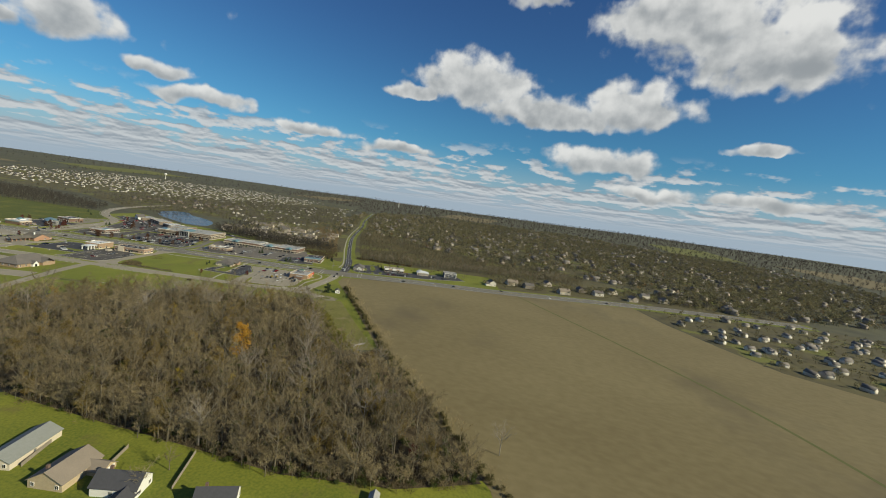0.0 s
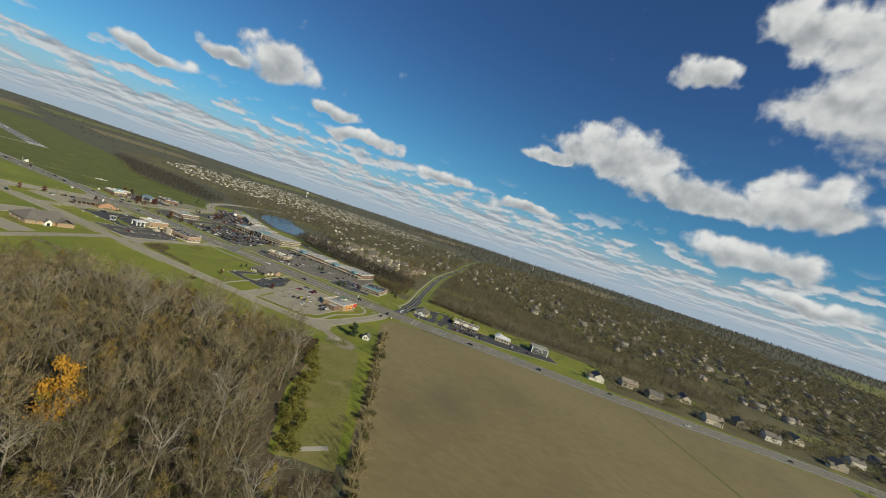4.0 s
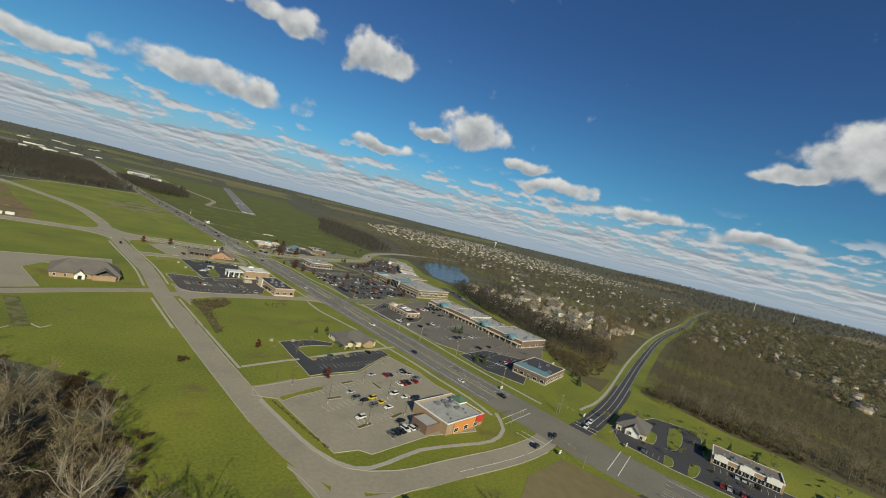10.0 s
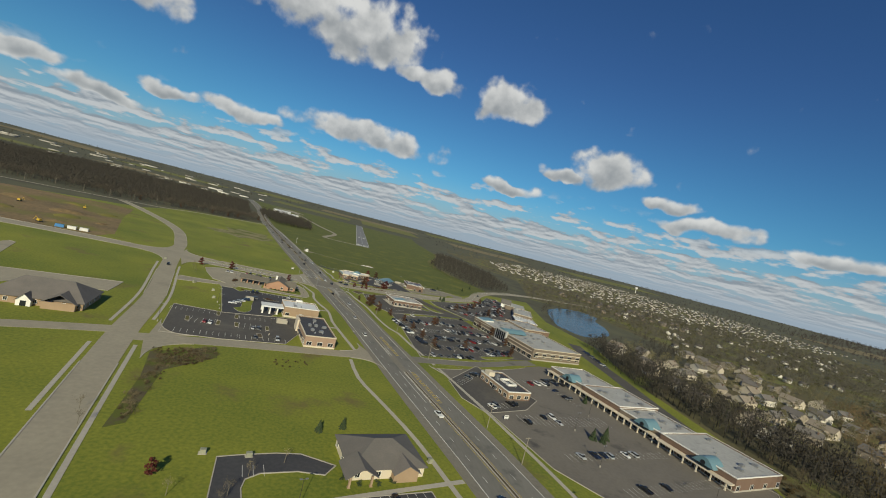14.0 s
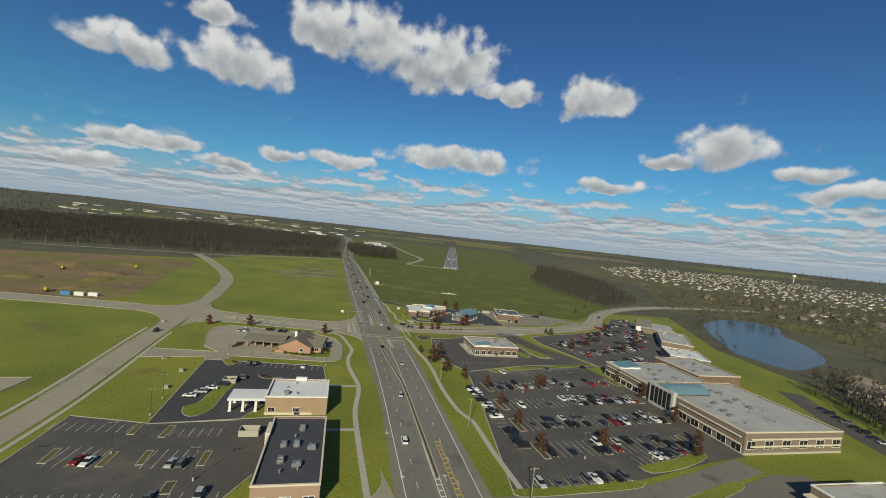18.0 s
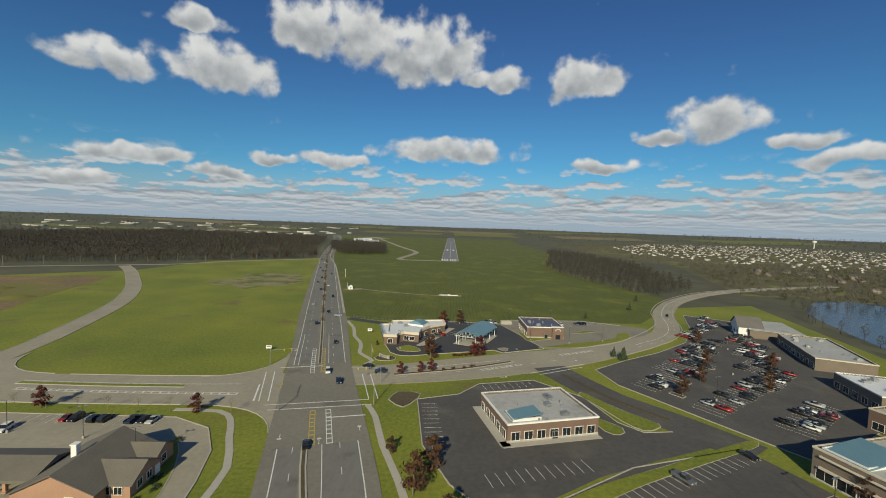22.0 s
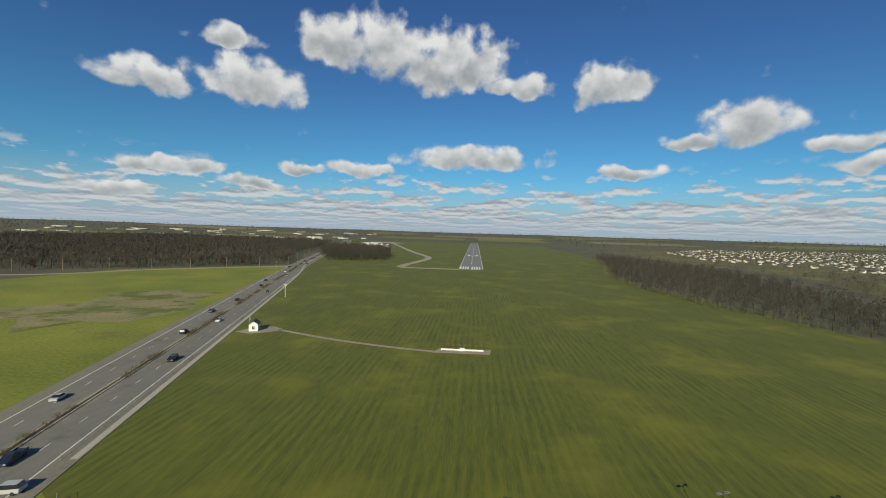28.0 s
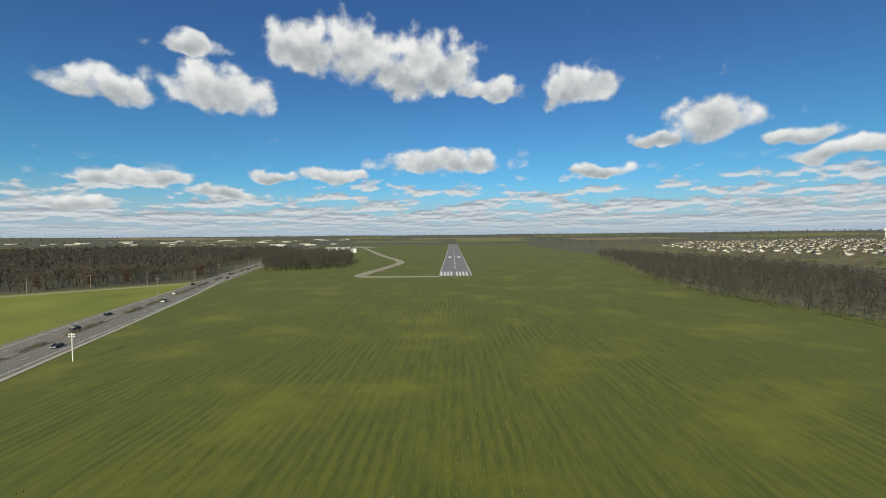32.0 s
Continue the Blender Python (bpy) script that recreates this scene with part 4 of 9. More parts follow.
setting("median_street", ribbon([(-20, -547), (6, -537.5), (18, -531.5), (31, -524.4)], 1.9, 0.32, 0.2), PALECON, "raised pale concrete median", "kerb")
setting("median_street_bed", ribbon([(-20, -547), (6, -537.5), (18, -531.5), (30, -524.9)], 1.3, 0.35, 0.1), WOODFLOOR, "brown planted strip in a median", "planting")


def pond(name, pts, label):
    line = [Vector(p) for p in pts]
    smooth = [p.to_2d() for p in curve(line + [line[0]], 10)]
    return setting(name, Geo().prism([tuple(p) for p in smooth[:-1]], 0.02, 0.12), WATER, label, "pond")


pond("water_lake", [(237, -506), (250, -542), (286, -524), (322, -492), (354, -435), (370, -385), (404, -335), (398, -302), (350, -312), (315, -345), (288, -377), (260, -440)], "still grey-blue retention lake")
pond("water_pond", [(-335, -930), (-300, -905), (-266, -893), (-280, -870), (-340, -880)], "small dark pond by the wood")


# ---- buildings ----
def stand(name, x, y, rot, label, category, group="", z=0.0):
    ob = tagged(new(name), label, category, group)
    ob.empty_display_size = 0.5
    ob.matrix_basis = pose(x, y, z, 0, 0, rot)
    return ob


def ring(g, w, d, t, z0, z1):
    for s in (-1, 1):
        g.box((0, s * (d - t) / 2, (z0 + z1) / 2), (w, t, z1 - z0))
        g.box((s * (w - t) / 2, 0, (z0 + z1) / 2), (t, d - 2 * t, z1 - z0))
    return g


def window_mesh(w, h, key={}):
    if (w, h) not in key:
        f = Geo()
        for s in (-1, 1):
            f.box((s * (w / 2 + 0.06), 0, 0), (0.12, 0.16, h + 0.24))
            f.box((0, 0, s * (h / 2 + 0.06)), (w, 0.16, 0.12))
        f.box((0, -0.02, 0), (0.07, 0.1, h))
        key[(w, h)] = (mesh_of("window_frame", f, WHITEWALL), mesh_of("pane", Geo().box((0, 0, 0), (w, 0.08, h)), GLASS))
    return key[(w, h)]


def windows(owner, side, w, d, count, ww, wh, sill, margin=1.2, out=0.06):
    """A row of framed windows along one outer wall."""
    frame_me, pane_me = window_mesh(ww, wh)
    length = w if side in "sn" else d
    turn = {"s": 0, "e": 90, "n": 180, "w": 270}[side]
    far = (d if side in "sn" else w) / 2 + out
    for i in range(count):
        u = 0 if count == 1 else -length / 2 + margin + ww / 2 + i * (length - 2 * margin - ww) / (count - 1)
        m = pose(0, 0, 0, 0, 0, turn) @ pose(u, -far, sill + wh / 2)
        fr = piece("window", frame_me, owner, m)
        piece("pane", pane_me, fr, Matrix.Identity(4))


HVAC = mesh_of("roof_unit", Geo().box((0, 0, 0.55), (2.2, 1.7, 1.1)).box((0.3, 0, 1.17), (1.1, 1.1, 0.14)).box((-0.8, 0, 0.3), (1.2, 0.7, 0.6)), METAL)
VENT = mesh_of("roof_vent", Geo().tube([(0, 0, 0), (0, 0, 0.7)], [0.22, 0.22], 8).tube([(0, 0, 0.7), (0, 0, 0.95)], [0.4, 0.34], 8), METAL)


def flat_shop(name, x, y, w, d, h, rot, wall, roof, label, category="building", cornice=None, plinth=None, rows=(), units=3, vents=2, door="s", parapet=0.7, seed=1):
    rng = random.Random(seed)
    own = stand(name, x, y, rot, label, category)
    part("wall", ring(Geo(), w, d, 0.35, 0, h), wall, own)
    part("roof", Geo().box((0, 0, h - parapet), (w - 0.7, d - 0.7, 0.3)), roof, own)
    part("cornice", ring(Geo(), w + 0.3, d + 0.3, 0.5, h - 0.35, h + 0.12), cornice or CREAM, own)
    if plinth:
        part("plinth", ring(Geo(), w + 0.12, d + 0.12, 0.4, 0.05, 0.9), plinth, own)
    for side, n, ww, wh, sill in rows:
        windows(own, side, w, d, n, ww, wh, sill)
    turn = {"s": 0, "e": 90, "n": 180, "w": 270}[door]
    far = (d if door in "sn" else w) / 2
    dr = piece("door", mesh_of("door", Geo().box((0, 0, 1.15), (2.0, 0.1, 2.3)).box((0, -0.1, 2.5), (2.6, 0.5, 0.15)), METAL), own, pose(0, 0, 0, 0, 0, turn) @ pose(0.4, -far - 0.06, 0.05))
    piece("door_glass", mesh_of("door_glass", Geo().box((0, -0.04, 1.2), (1.7, 0.06, 2.0)), GLASS), dr, Matrix.Identity(4))
    for me, n in ((HVAC, units), (VENT, vents)):
        for _ in range(n):
            piece(me.name.split(".")[0], me, own, pose(rng.uniform(-0.36, 0.36) * w, rng.uniform(-0.36, 0.36) * d, h - parapet + 0.15, 0, 0, rng.choice((0, 90))))
    return own


def hip(g, w, d, z, rise, over=0.5, ridge=None):
    """A hipped roof with eaves thickness; the ridge runs along the longer side."""
    a, b = w / 2 + over, d / 2 + over
    r = ridge if ridge is not None else max(0.0, abs(a - b))
    lo = [(-a, -b, z), (a, -b, z), (a, b, z), (-a, b, z)]
    v = [(p[0], p[1], z - 0.18) for p in lo] + lo
    v += [(-r, 0, z + rise), (r, 0, z + rise)] if a >= b else [(0, -r, z + rise), (0, r, z + rise)]
    f = [(3, 2, 1, 0)] + [(i, (i + 1) % 4, 4 + (i + 1) % 4, 4 + i) for i in range(4)]
    f += [(4, 5, 9, 8), (5, 6, 9), (6, 7, 8, 9), (7, 4, 8)] if a >= b else [(4, 5, 8), (5, 6, 9, 8), (6, 7, 9), (7, 4, 8, 9)]
    return g.add(v, f)


def gable(g, w, d, z, rise, over=0.4, x=0.0, y=0.0, thick=0.2):
    """A pitched roof of two slabs; the ridge runs along x."""
    a, b = w / 2 + over, d / 2 + over
    low = z - rise * over / (d / 2)
    p = [(-b, low), (0, z + rise), (b, low), (b, low - thick), (0, z + rise - thick), (-b, low - thick)]
    v = [(x + s * a, y + q[0], q[1]) for s in (-1, 1) for q in p]
    f = [(0, 1, 4, 5), (1, 2, 3, 4), (11, 10, 7, 6), (10, 9, 8, 7)]
    f += [(0, 6, 7, 1), (1, 7, 8, 2), (2, 8, 9, 3), (3, 9, 10, 4), (4, 10, 11, 5), (5, 11, 6, 0)]
    return g.add(v, f)


def gable_wall(g, w, d, h, rise, x=0.0, y=0.0):
    """A box whose two short ends rise to a point under the ridge."""
    a, b = w / 2, d / 2
    v = [(x + s * a, y + q[0], q[1]) for s in (-1, 1) for q in ((-b, 0), (b, 0), (b, h), (0, h + rise), (-b, h))]
    return g.add(v, [(4, 3, 2, 1, 0), (5, 6, 7, 8, 9), (0, 1, 6, 5), (1, 2, 7, 6), (2, 3, 8, 7), (3, 4, 9, 8), (4, 0, 5, 9)])


def columns(owner, spots, h, r, material, square=True):
    me = mesh_of("column", Geo().box((0, 0, h / 2), (2 * r, 2 * r, h)).box((0, 0, 0.15), (3 * r, 3 * r, 0.3)) if square else Geo().tube([(0, 0, 0), (0, 0, h)], [r, r], 8), material)
    for x, y in spots:
        piece("column", me, owner, pose(x, y, 0.0))


A = 15.0
# Shops and banks along the west side of the main road.
pink = flat_shop("shop_building", -40.0, -730.5, 16.3, 37, 6.2, A, PINKBRICK, ROOFDARK, "pink brick shop with dark flat roof and cream cornice", cornice=CREAM, plinth=CREAM,
                 rows=(("s", 3, 2.6, 1.8, 1.3), ("w", 6, 2.6, 1.9, 1.3), ("e", 5, 2.6, 1.9, 1.3)), units=6, vents=4, door="w", seed=3)
part("awning", Geo().box((-8.8, -6, 3.3), (1.2, 12, 0.2)), mat("dark_awning", (0.06, 0.06, 0.07)), pink)
part("entrance_block", Geo().box((-8.4, 10, 3.4), (1.4, 7, 6.8)), CREAM, pink)
wb = flat_shop("bank_building", -53.5, -691, 21.5, 17.0, 6.8, A, TANBRICK, ROOFWHITE, "tan brick bank with white flat roof and drive-through", cornice=WHITEWALL, plinth=CREAM,
               rows=(("s", 3, 2.2, 1.6, 1.2), ("w", 2, 1.8, 1.6, 1.2), ("e", 3, 1.8, 1.7, 1.2)), units=1, vents=3, door="s", seed=4)
part("parapet_block", Geo().box((0, 8.3, 7.2), (4.2, 1.2, 1.2)), WHITEWALL, wb)
part("corner_wall", Geo().box((8.2, -8.3, 3.3), (5.2, 1.0, 6.4)), TANBRICK, wb)
part("canopy", Geo().box((-17.2, -2, 4.6), (13.0, 9.0, 0.8)).box((-17.2, -2, 5.05), (12.2, 8.2, 0.1)), ROOFWHITE, wb)
columns(wb, [(-22.8, -5.6), (-22.8, 1.6), (-18.5, -5.6), (-18.5, 1.6), (-14.2, -5.6), (-14.2, 1.6)], 4.3, 0.4, WHITEWALL)
part("teller_island", Geo().box((-18.4, -2, 0.25), (0.9, 7, 0.3)).box((-14.6, -2, 0.25), (0.9, 7, 0.3)), PALECON, wb)

BANKROOF = mat("grey_brown_bank_shingles", (0.165, 0.145, 0.115), (0.125, 0.112, 0.09), 0.95, 0.2, 3.0, 0.02)
cu = stand("bank_branch", -79, -620, 4, "brick bank with grey-brown shingled roofs and drive-through lanes", "building", z=0.24)
FACEBRICK = mat("orange_brick", (0.40, 0.235, 0.15), (0.33, 0.19, 0.125), 0.9, 0.3, 4.0, 0.01)
part("wall", gable_wall(Geo(), 20, 16.4, 3.4, 3.9), FACEBRICK, cu).matrix_basis = pose(0, -1, 0, 0, 0, 90)
part("roof", gable(Geo(), 20, 16.4, 3.5, 3.9, 0.6), BANKROOF, cu).matrix_basis = pose(0, -1, 0, 0, 0, 90)
part("east_wing_wall", gable_wall(Geo(), 12.0, 10.0, 3.2, 2.5, 7.0, -2.5), FACEBRICK, cu)
part("east_wing_roof", gable(Geo(), 12.0, 10.0, 3.3, 2.5, 0.5, 7.2, -2.5), BANKROOF, cu)
part("rear_wing_wall", gable_wall(Geo(), 12.0, 8.0, 3.2, 2.1, 6.0, 5.6), FACEBRICK, cu)
part("rear_wing_roof", gable(Geo(), 12.0, 8.0, 3.3, 2.1, 0.5, 6.2, 5.6), BANKROOF, cu)
part("canopy_roof", gable(Geo(), 21.0, 12.0, 3.8, 1.9, 0.4, -18.0, -1.0, 0.7), BANKROOF, cu)
part("canopy_gable", gable_wall(Geo(), 0.3, 11.6, 0.2, 1.8), WHITEWALL, cu).matrix_basis = pose(-28.3, -1.0, 3.3)
part("chimney", Geo().box((-2.4, -2.0, 7.4), (1.2, 1.2, 2.8)).box((-2.4, -2.0, 8.9), (1.5, 1.5, 0.25)), WHITEWALL, cu)
part("garden_wall", Geo().box((-7.4, -13.0, 0.7), (4.6, 0.35, 1.4)), FACEBRICK, cu)
for k in (-5.5, 5.5):
    part("fascia", Geo().box((-18.0, -1.0 + k * 1.13, 3.28), (21.4, 0.16, 0.5)), WHITEWALL, cu)
columns(cu, [(-27.0 + 4.3 * i, s) for i in range(5) for s in (-5.6, 3.6)], 3.4, 0.35, FACEBRICK)
part("teller_island", Geo().box((-24.9, -1, 0.08), (0.9, 8, 0.25)).box((-20.6, -1, 0.08), (0.9, 8, 0.25)).box((-16.3, -1, 0.08), (0.9, 8, 0.25)), PALECON, cu)
fm, pm = window_mesh(1.6, 1.6)
for x, y, r in ((3.4, -11.1, 0), (8.0, -7.6, 0), (10.6, -7.6, 0), (13.1, -4.6, 90), (13.1, -1.4, 90), (12.1, 5.6, 90)):
    w = piece("window", fm, cu, pose(x, y, 1.7, 0, 0, r))
    piece("pane", pm, w, Matrix.Identity(4))
part("door", Geo().box((13.06, 1.6, 1.15), (0.12, 1.8, 2.3)), WHITEWALL, cu)

off = stand("office_building", -160.5, -748.5, 12, "low office with grey-brown hipped roof and white porch", "building")
part("wall", ring(Geo(), 34, 24, 0.4, 0, 3.4), TANBRICK, off)
part("roof", hip(Geo(), 34, 24, 3.5, 6.4, 0.8, 9.0), SHINGLE, off)
part("wing_wall", ring(Geo(), 12, 9, 0.3, 0, 3.3), TANBRICK, off).location = (9, -10.5, 0)
part("wing_roof", gable(Geo(), 10, 12, 3.4, 3.6, 0.6), SHINGLE, off).matrix_basis = pose(9, -9.5, 0, 0, 0, 90)
part("porch_wall", gable_wall(Geo(), 4.0, 5.0, 3.0, 2.4), WHITEWALL, off).matrix_basis = pose(-3, -12.5, 0, 0, 0, 90)
part("porch_roof", gable(Geo(), 4.4, 5.0, 3.1, 2.5, 0.5), SHINGLE, off).matrix_basis = pose(-3, -12.3, 0, 0, 0, 90)
part("door", Geo().box((-3, -14.56, 1.2), (2.0, 0.12, 2.4)), GLASS, off)
windows(off, "s", 34, 24, 7, 1.3, 1.6, 1.0, 1.5)
windows(off, "w", 34, 24, 4, 1.3, 1.6, 1.0, 1.5)
windows(off, "e", 34, 24, 4, 1.3, 1.6, 1.0, 1.5)

gh = stand("clinic_building", -8, -845, A, "grey shingled single-storey clinic with stone gables", "building")
part("wall", ring(Geo(), 24, 18, 0.4, 0, 3.4), CREAM, gh)
part("roof", hip(Geo(), 24, 18, 3.5, 4.2, 0.8), SHINGLE, gh)
part("porch_roof", gable(Geo(), 8.0, 9.0, 3.4, 2.6, 0.5), SHINGLE, gh).matrix_basis = pose(-9.5, -8.5, 0, 0, 0, 90)
part("gable_wall", gable_wall(Geo(), 6.5, 8.0, 3.3, 2.2), TANBRICK, gh).matrix_basis = pose(5.0, -8.0, 0, 0, 0, 90)
part("gable_roof", gable(Geo(), 7.5, 8.0, 3.4, 2.3, 0.5), SHINGLE, gh).matrix_basis = pose(5.0, -8.0, 0, 0, 0, 90)
columns(gh, [(-12.8, -12.0), (-6.2, -12.0)], 3.1, 0.3, TANBRICK)
windows(gh, "s", 24, 18, 4, 1.4, 1.5, 1.0, 1.5)
windows(gh, "e", 24, 18, 4, 1.4, 1.5, 1.0, 1.5)
windows(gh, "w", 24, 18, 3, 1.4, 1.5, 1.0, 1.5)

gr = flat_shop("grill_restaurant", 8.5, -941, 26, 21, 5.4, 17, TANBRICK, ROOFGREY, "brick grill restaurant with orange and red front panels", "restaurant", cornice=WHITEWALL, rows=(("e", 4, 2.2, 1.8, 1.0),), units=7, vents=4, door="s", parapet=1.0, seed=5)
part("front_panel", Geo().box((-1.0, -10.75, 2.7), (15.0, 0.35, 5.0)), mat("orange_stucco", (0.55, 0.24, 0.07), (0.48, 0.20, 0.06)), gr, "orange stucco front panel")
part("front_panel", Geo().box((10.2, -10.8, 3.6), (6.0, 0.4, 3.4)), mat("red_panel", (0.50, 0.045, 0.03), (0.42, 0.04, 0.03), 0.5), gr, "red front panel")
part("tower_roof", hip(Geo(), 6, 6, 6.6, 1.6, 0.3, 0.0), mat("green_metal", (0.10, 0.17, 0.12), (0.08, 0.14, 0.1), 0.5), gr).location = (10.0, 3.0, 0)
part("tower_wall", Geo().box((10.0, 3.0, 6.0), (5.6, 5.6, 1.2)), WHITEWALL, gr)
part("annex_wall", ring(Geo(), 8, 9, 0.3, 0, 4.0), BRICK, gr).location = (-17.2, -2.0, 0)
part("annex_roof", Geo().box((-17.2, -2.0, 3.6), (7.4, 8.4, 0.2)), ROOFGREY, gr)
windows(gr, "s", 26, 21.6, 3, 2.4, 1.7, 0.9, 5.0, 0.2)

# Shops east of the main road.
rs = flat_shop("plaza_building", 29.8, -582.0, 29, 22.5, 5.6, A, BRICK, ROOFGREY, "brick shop block with grey flat roof and teal skylight", cornice=WHITEWALL, plinth=PALECON,
               rows=(("s", 7, 2.5, 2.3, 0.8), ("w", 5, 2.4, 2.3, 0.8), ("e", 4, 1.6, 1.6, 1.4)), units=5, vents=7, door="s", parapet=0.8, seed=6)
part("skylight_roof", Geo().box((-7.5, -6.0, 6.1), (9.5, 6.0, 0.25), 0, -7), TEAL, rs)
part("skylight_wall", ring(Geo(), 9, 6, 0.2, 4.8, 5.8), WHITEWALL, rs).location = (-7.5, -6.0, 0)
part("walk", Geo().box((-15.4, 0, 0.09), (3.0, 26, 0.22)).box((-1, -12.0, 0.09), (31, 3.4, 0.22)), PALECON, rs)

bk = flat_shop("brick_building", 54.7, -469.5, 20.5, 24.5, 6.4, 2, BRICK, ROOFBLUE, "red brick shop with blue-grey flat roof and white trim", cornice=WHITEWALL, plinth=PALECON, rows=(("w", 5, 3.0, 2.6, 0.4), ("e", 3, 1.6, 1.4, 1.6)), units=2, vents=6, door="s", seed=7)
part("entrance_block", Geo().box((6.6, -12.9, 3.3), (6.2, 1.6, 6.7)), BRICK, bk)
part("entrance_cornice", Geo().box((6.6, -12.9, 6.75), (6.6, 2.0, 0.3)), WHITEWALL, bk)
part("entrance_arch", Geo().tube([(5.1 + 1.5 - 1.5 * math.cos(i * math.pi / 8), -13.75, 4.6 + 1.2 * math.sin(i * math.pi / 8)) for i in range(9)], [0.14] * 9, 5), WHITEWALL, bk)
part("entrance_door", Geo().box((6.6, -13.75, 1.3), (2.6, 0.1, 2.5)), GLASS, bk)

# The bank of odd angles with its teal vault.
ob = stand("bank_pavilion", 0, 0, 0, "angular cream bank with brick base and teal vaulted skylight", "building")
SHAPE = [(-36.0, -484.0), (-30.4, -482.5), (-31.4, -474.6), (-2.0, -468.0), (-0.8, -476.6), (-9.0, -483.5), (-13.3, -491.5), (-14.0, -500.0), (-21.5, -498.5), (-24.0, -500.5), (-24.5, -505.0), (-31.0, -505.5)]
part("wall", Geo().prism(SHAPE, 0.0, 4.2), BRICK, ob)


def grown(pts, k):
    cx, cy = sum(p[0] for p in pts) / len(pts), sum(p[1] for p in pts) / len(pts)
    return [(cx + (p[0] - cx) * k, cy + (p[1] - cy) * k) for p in pts]


g = Geo()
outer, inner = grown(SHAPE, 1.02), grown(SHAPE, 0.965)
n = len(SHAPE)
for i in range(n):
    j = (i + 1) % n
    g.prism([outer[i], outer[j], inner[j], inner[i]], 3.9, 5.3)
part("parapet", g, CREAM, ob)
part("roof", Geo().prism(grown(SHAPE, 0.97), 4.2, 4.7), ROOFWHITE, ob)
g = Geo()
arc = [(-4.5 + i * 0.9, 5.3 + 1.9 * math.sin(math.pi * (i + 0.4) / 10.8)) for i in range(11)]
v = [(x, s * 3.6, z) for s in (-1, 1) for x, z in arc]
g.add(v, [(i, i + 1, 12 + i, 11 + i) for i in range(10)] + [tuple(range(10, -1, -1)), tuple(range(11, 22))])
part("vault", g, TEAL, ob).matrix_basis = pose(-16, -480, 0, 0, 0, -20)
part("vault_wall", ring(Geo(), 9.4, 7.4, 0.25, 4.2, 5.5), WHITEWALL, ob).matrix_basis = pose(-16, -480, 0, 0, 0, -20)
part("divider", Geo().box((-30.8, -490.5, 5.0), (0.4, 19, 0.8), 6), CREAM, ob)
part("teal_edge", Geo().box((-33.9, -494.7, 5.0), (0.9, 20.0, 0.7), 14), TEAL, ob)
fm, pm = window_mesh(2.2, 2.0)
for x, y, r in ((-4.0, -480.4, 40), (-7.0, -483.2, 40), (-11.0, -488.5, 62), (-13.4, -494.0, 82), (-17.5, -499.6, 8), (-20.5, -499.0, 8), (-1.0, -472.5, 82), (-27.8, -505.6, -4)):
    w = piece("window", fm, ob, pose(x + 0.12 * math.sin(radians(r)), y - 0.12 * math.cos(radians(r)), 2.0, 0, 0, r))
    piece("pane", pm, w, Matrix.Identity(4))
for x, y in ((-12, -476), (-22, -486), (-26, -480)):
    piece("roof_unit", HVAC, ob, pose(x, y, 4.7, 0, 0, 20))

cn = stand("fuel_canopy", 16.3, -490.0, -24, "teal vaulted canopy over fuel pumps on white trusses", "canopy")
g = Geo()
arc = [(-7.0 + 14.0 * i / 12, 4.9 + 2.3 * math.sin(math.pi * i / 12)) for i in range(13)]
v = [(x, s * 14.0, z + k) for s in (-1, 1) for k in (0, 0.25) for x, z in arc]
f = [(13 + i, 39 + i, 40 + i, 14 + i) for i in range(12)] + [(i, i + 1, 27 + i, 26 + i) for i in range(12)]
f += [(i, 13 + i, 14 + i, i + 1) for i in range(12)] + [(26 + i, 27 + i, 40 + i, 39 + i) for i in range(12)] + [(0, 26, 39, 13), (12, 25, 51, 38)]
part("canopy_roof", g.add(v, f), TEAL, cn, smooth=False)
for y in (-13.6, -4.6, 4.6, 13.6):
    g = Geo().tube([(-6.8, y, 4.6), (6.8, y, 4.6)], [0.12, 0.12], 5)
    for i in range(6):
        x0, x1 = -6.4 + 2.3 * i, -6.4 + 2.3 * (i + 0.5)
        z1 = 4.75 + 2.2 * math.sin(math.pi * min(1, max(0, (x1 + 7) / 14)))
        g.tube([(x0, y, 4.6), (x1, y, z1)], [0.08, 0.08], 4).tube([(x1, y, z1), (x0 + 2.3, y, 4.6)], [0.08, 0.08], 4)
    part("truss", g, WHITEWALL, cn)
columns(cn, [(s * 5.2 + o, y) for s in (-1, 1) for y in (-13.4, -4.6, 4.6, 13.4) for o in (-0.7, 0.7)], 4.6, 0.16, WHITEWALL, False)
part("island", Geo().box((0, 0, 0.12), (15, 27.5, 0.12)), PALECON, cn)
pump = mesh_of("fuel_pump", Geo().box((0, 0, 0.95), (0.6, 1.1, 1.5)).box((0, 0, 1.85), (0.7, 1.2, 0.3)), METAL)
for s in (-1, 1):
    for y in (-9, 0, 9):
        piece("fuel_pump", pump, cn, pose(s * 5.2, y, 0.2))

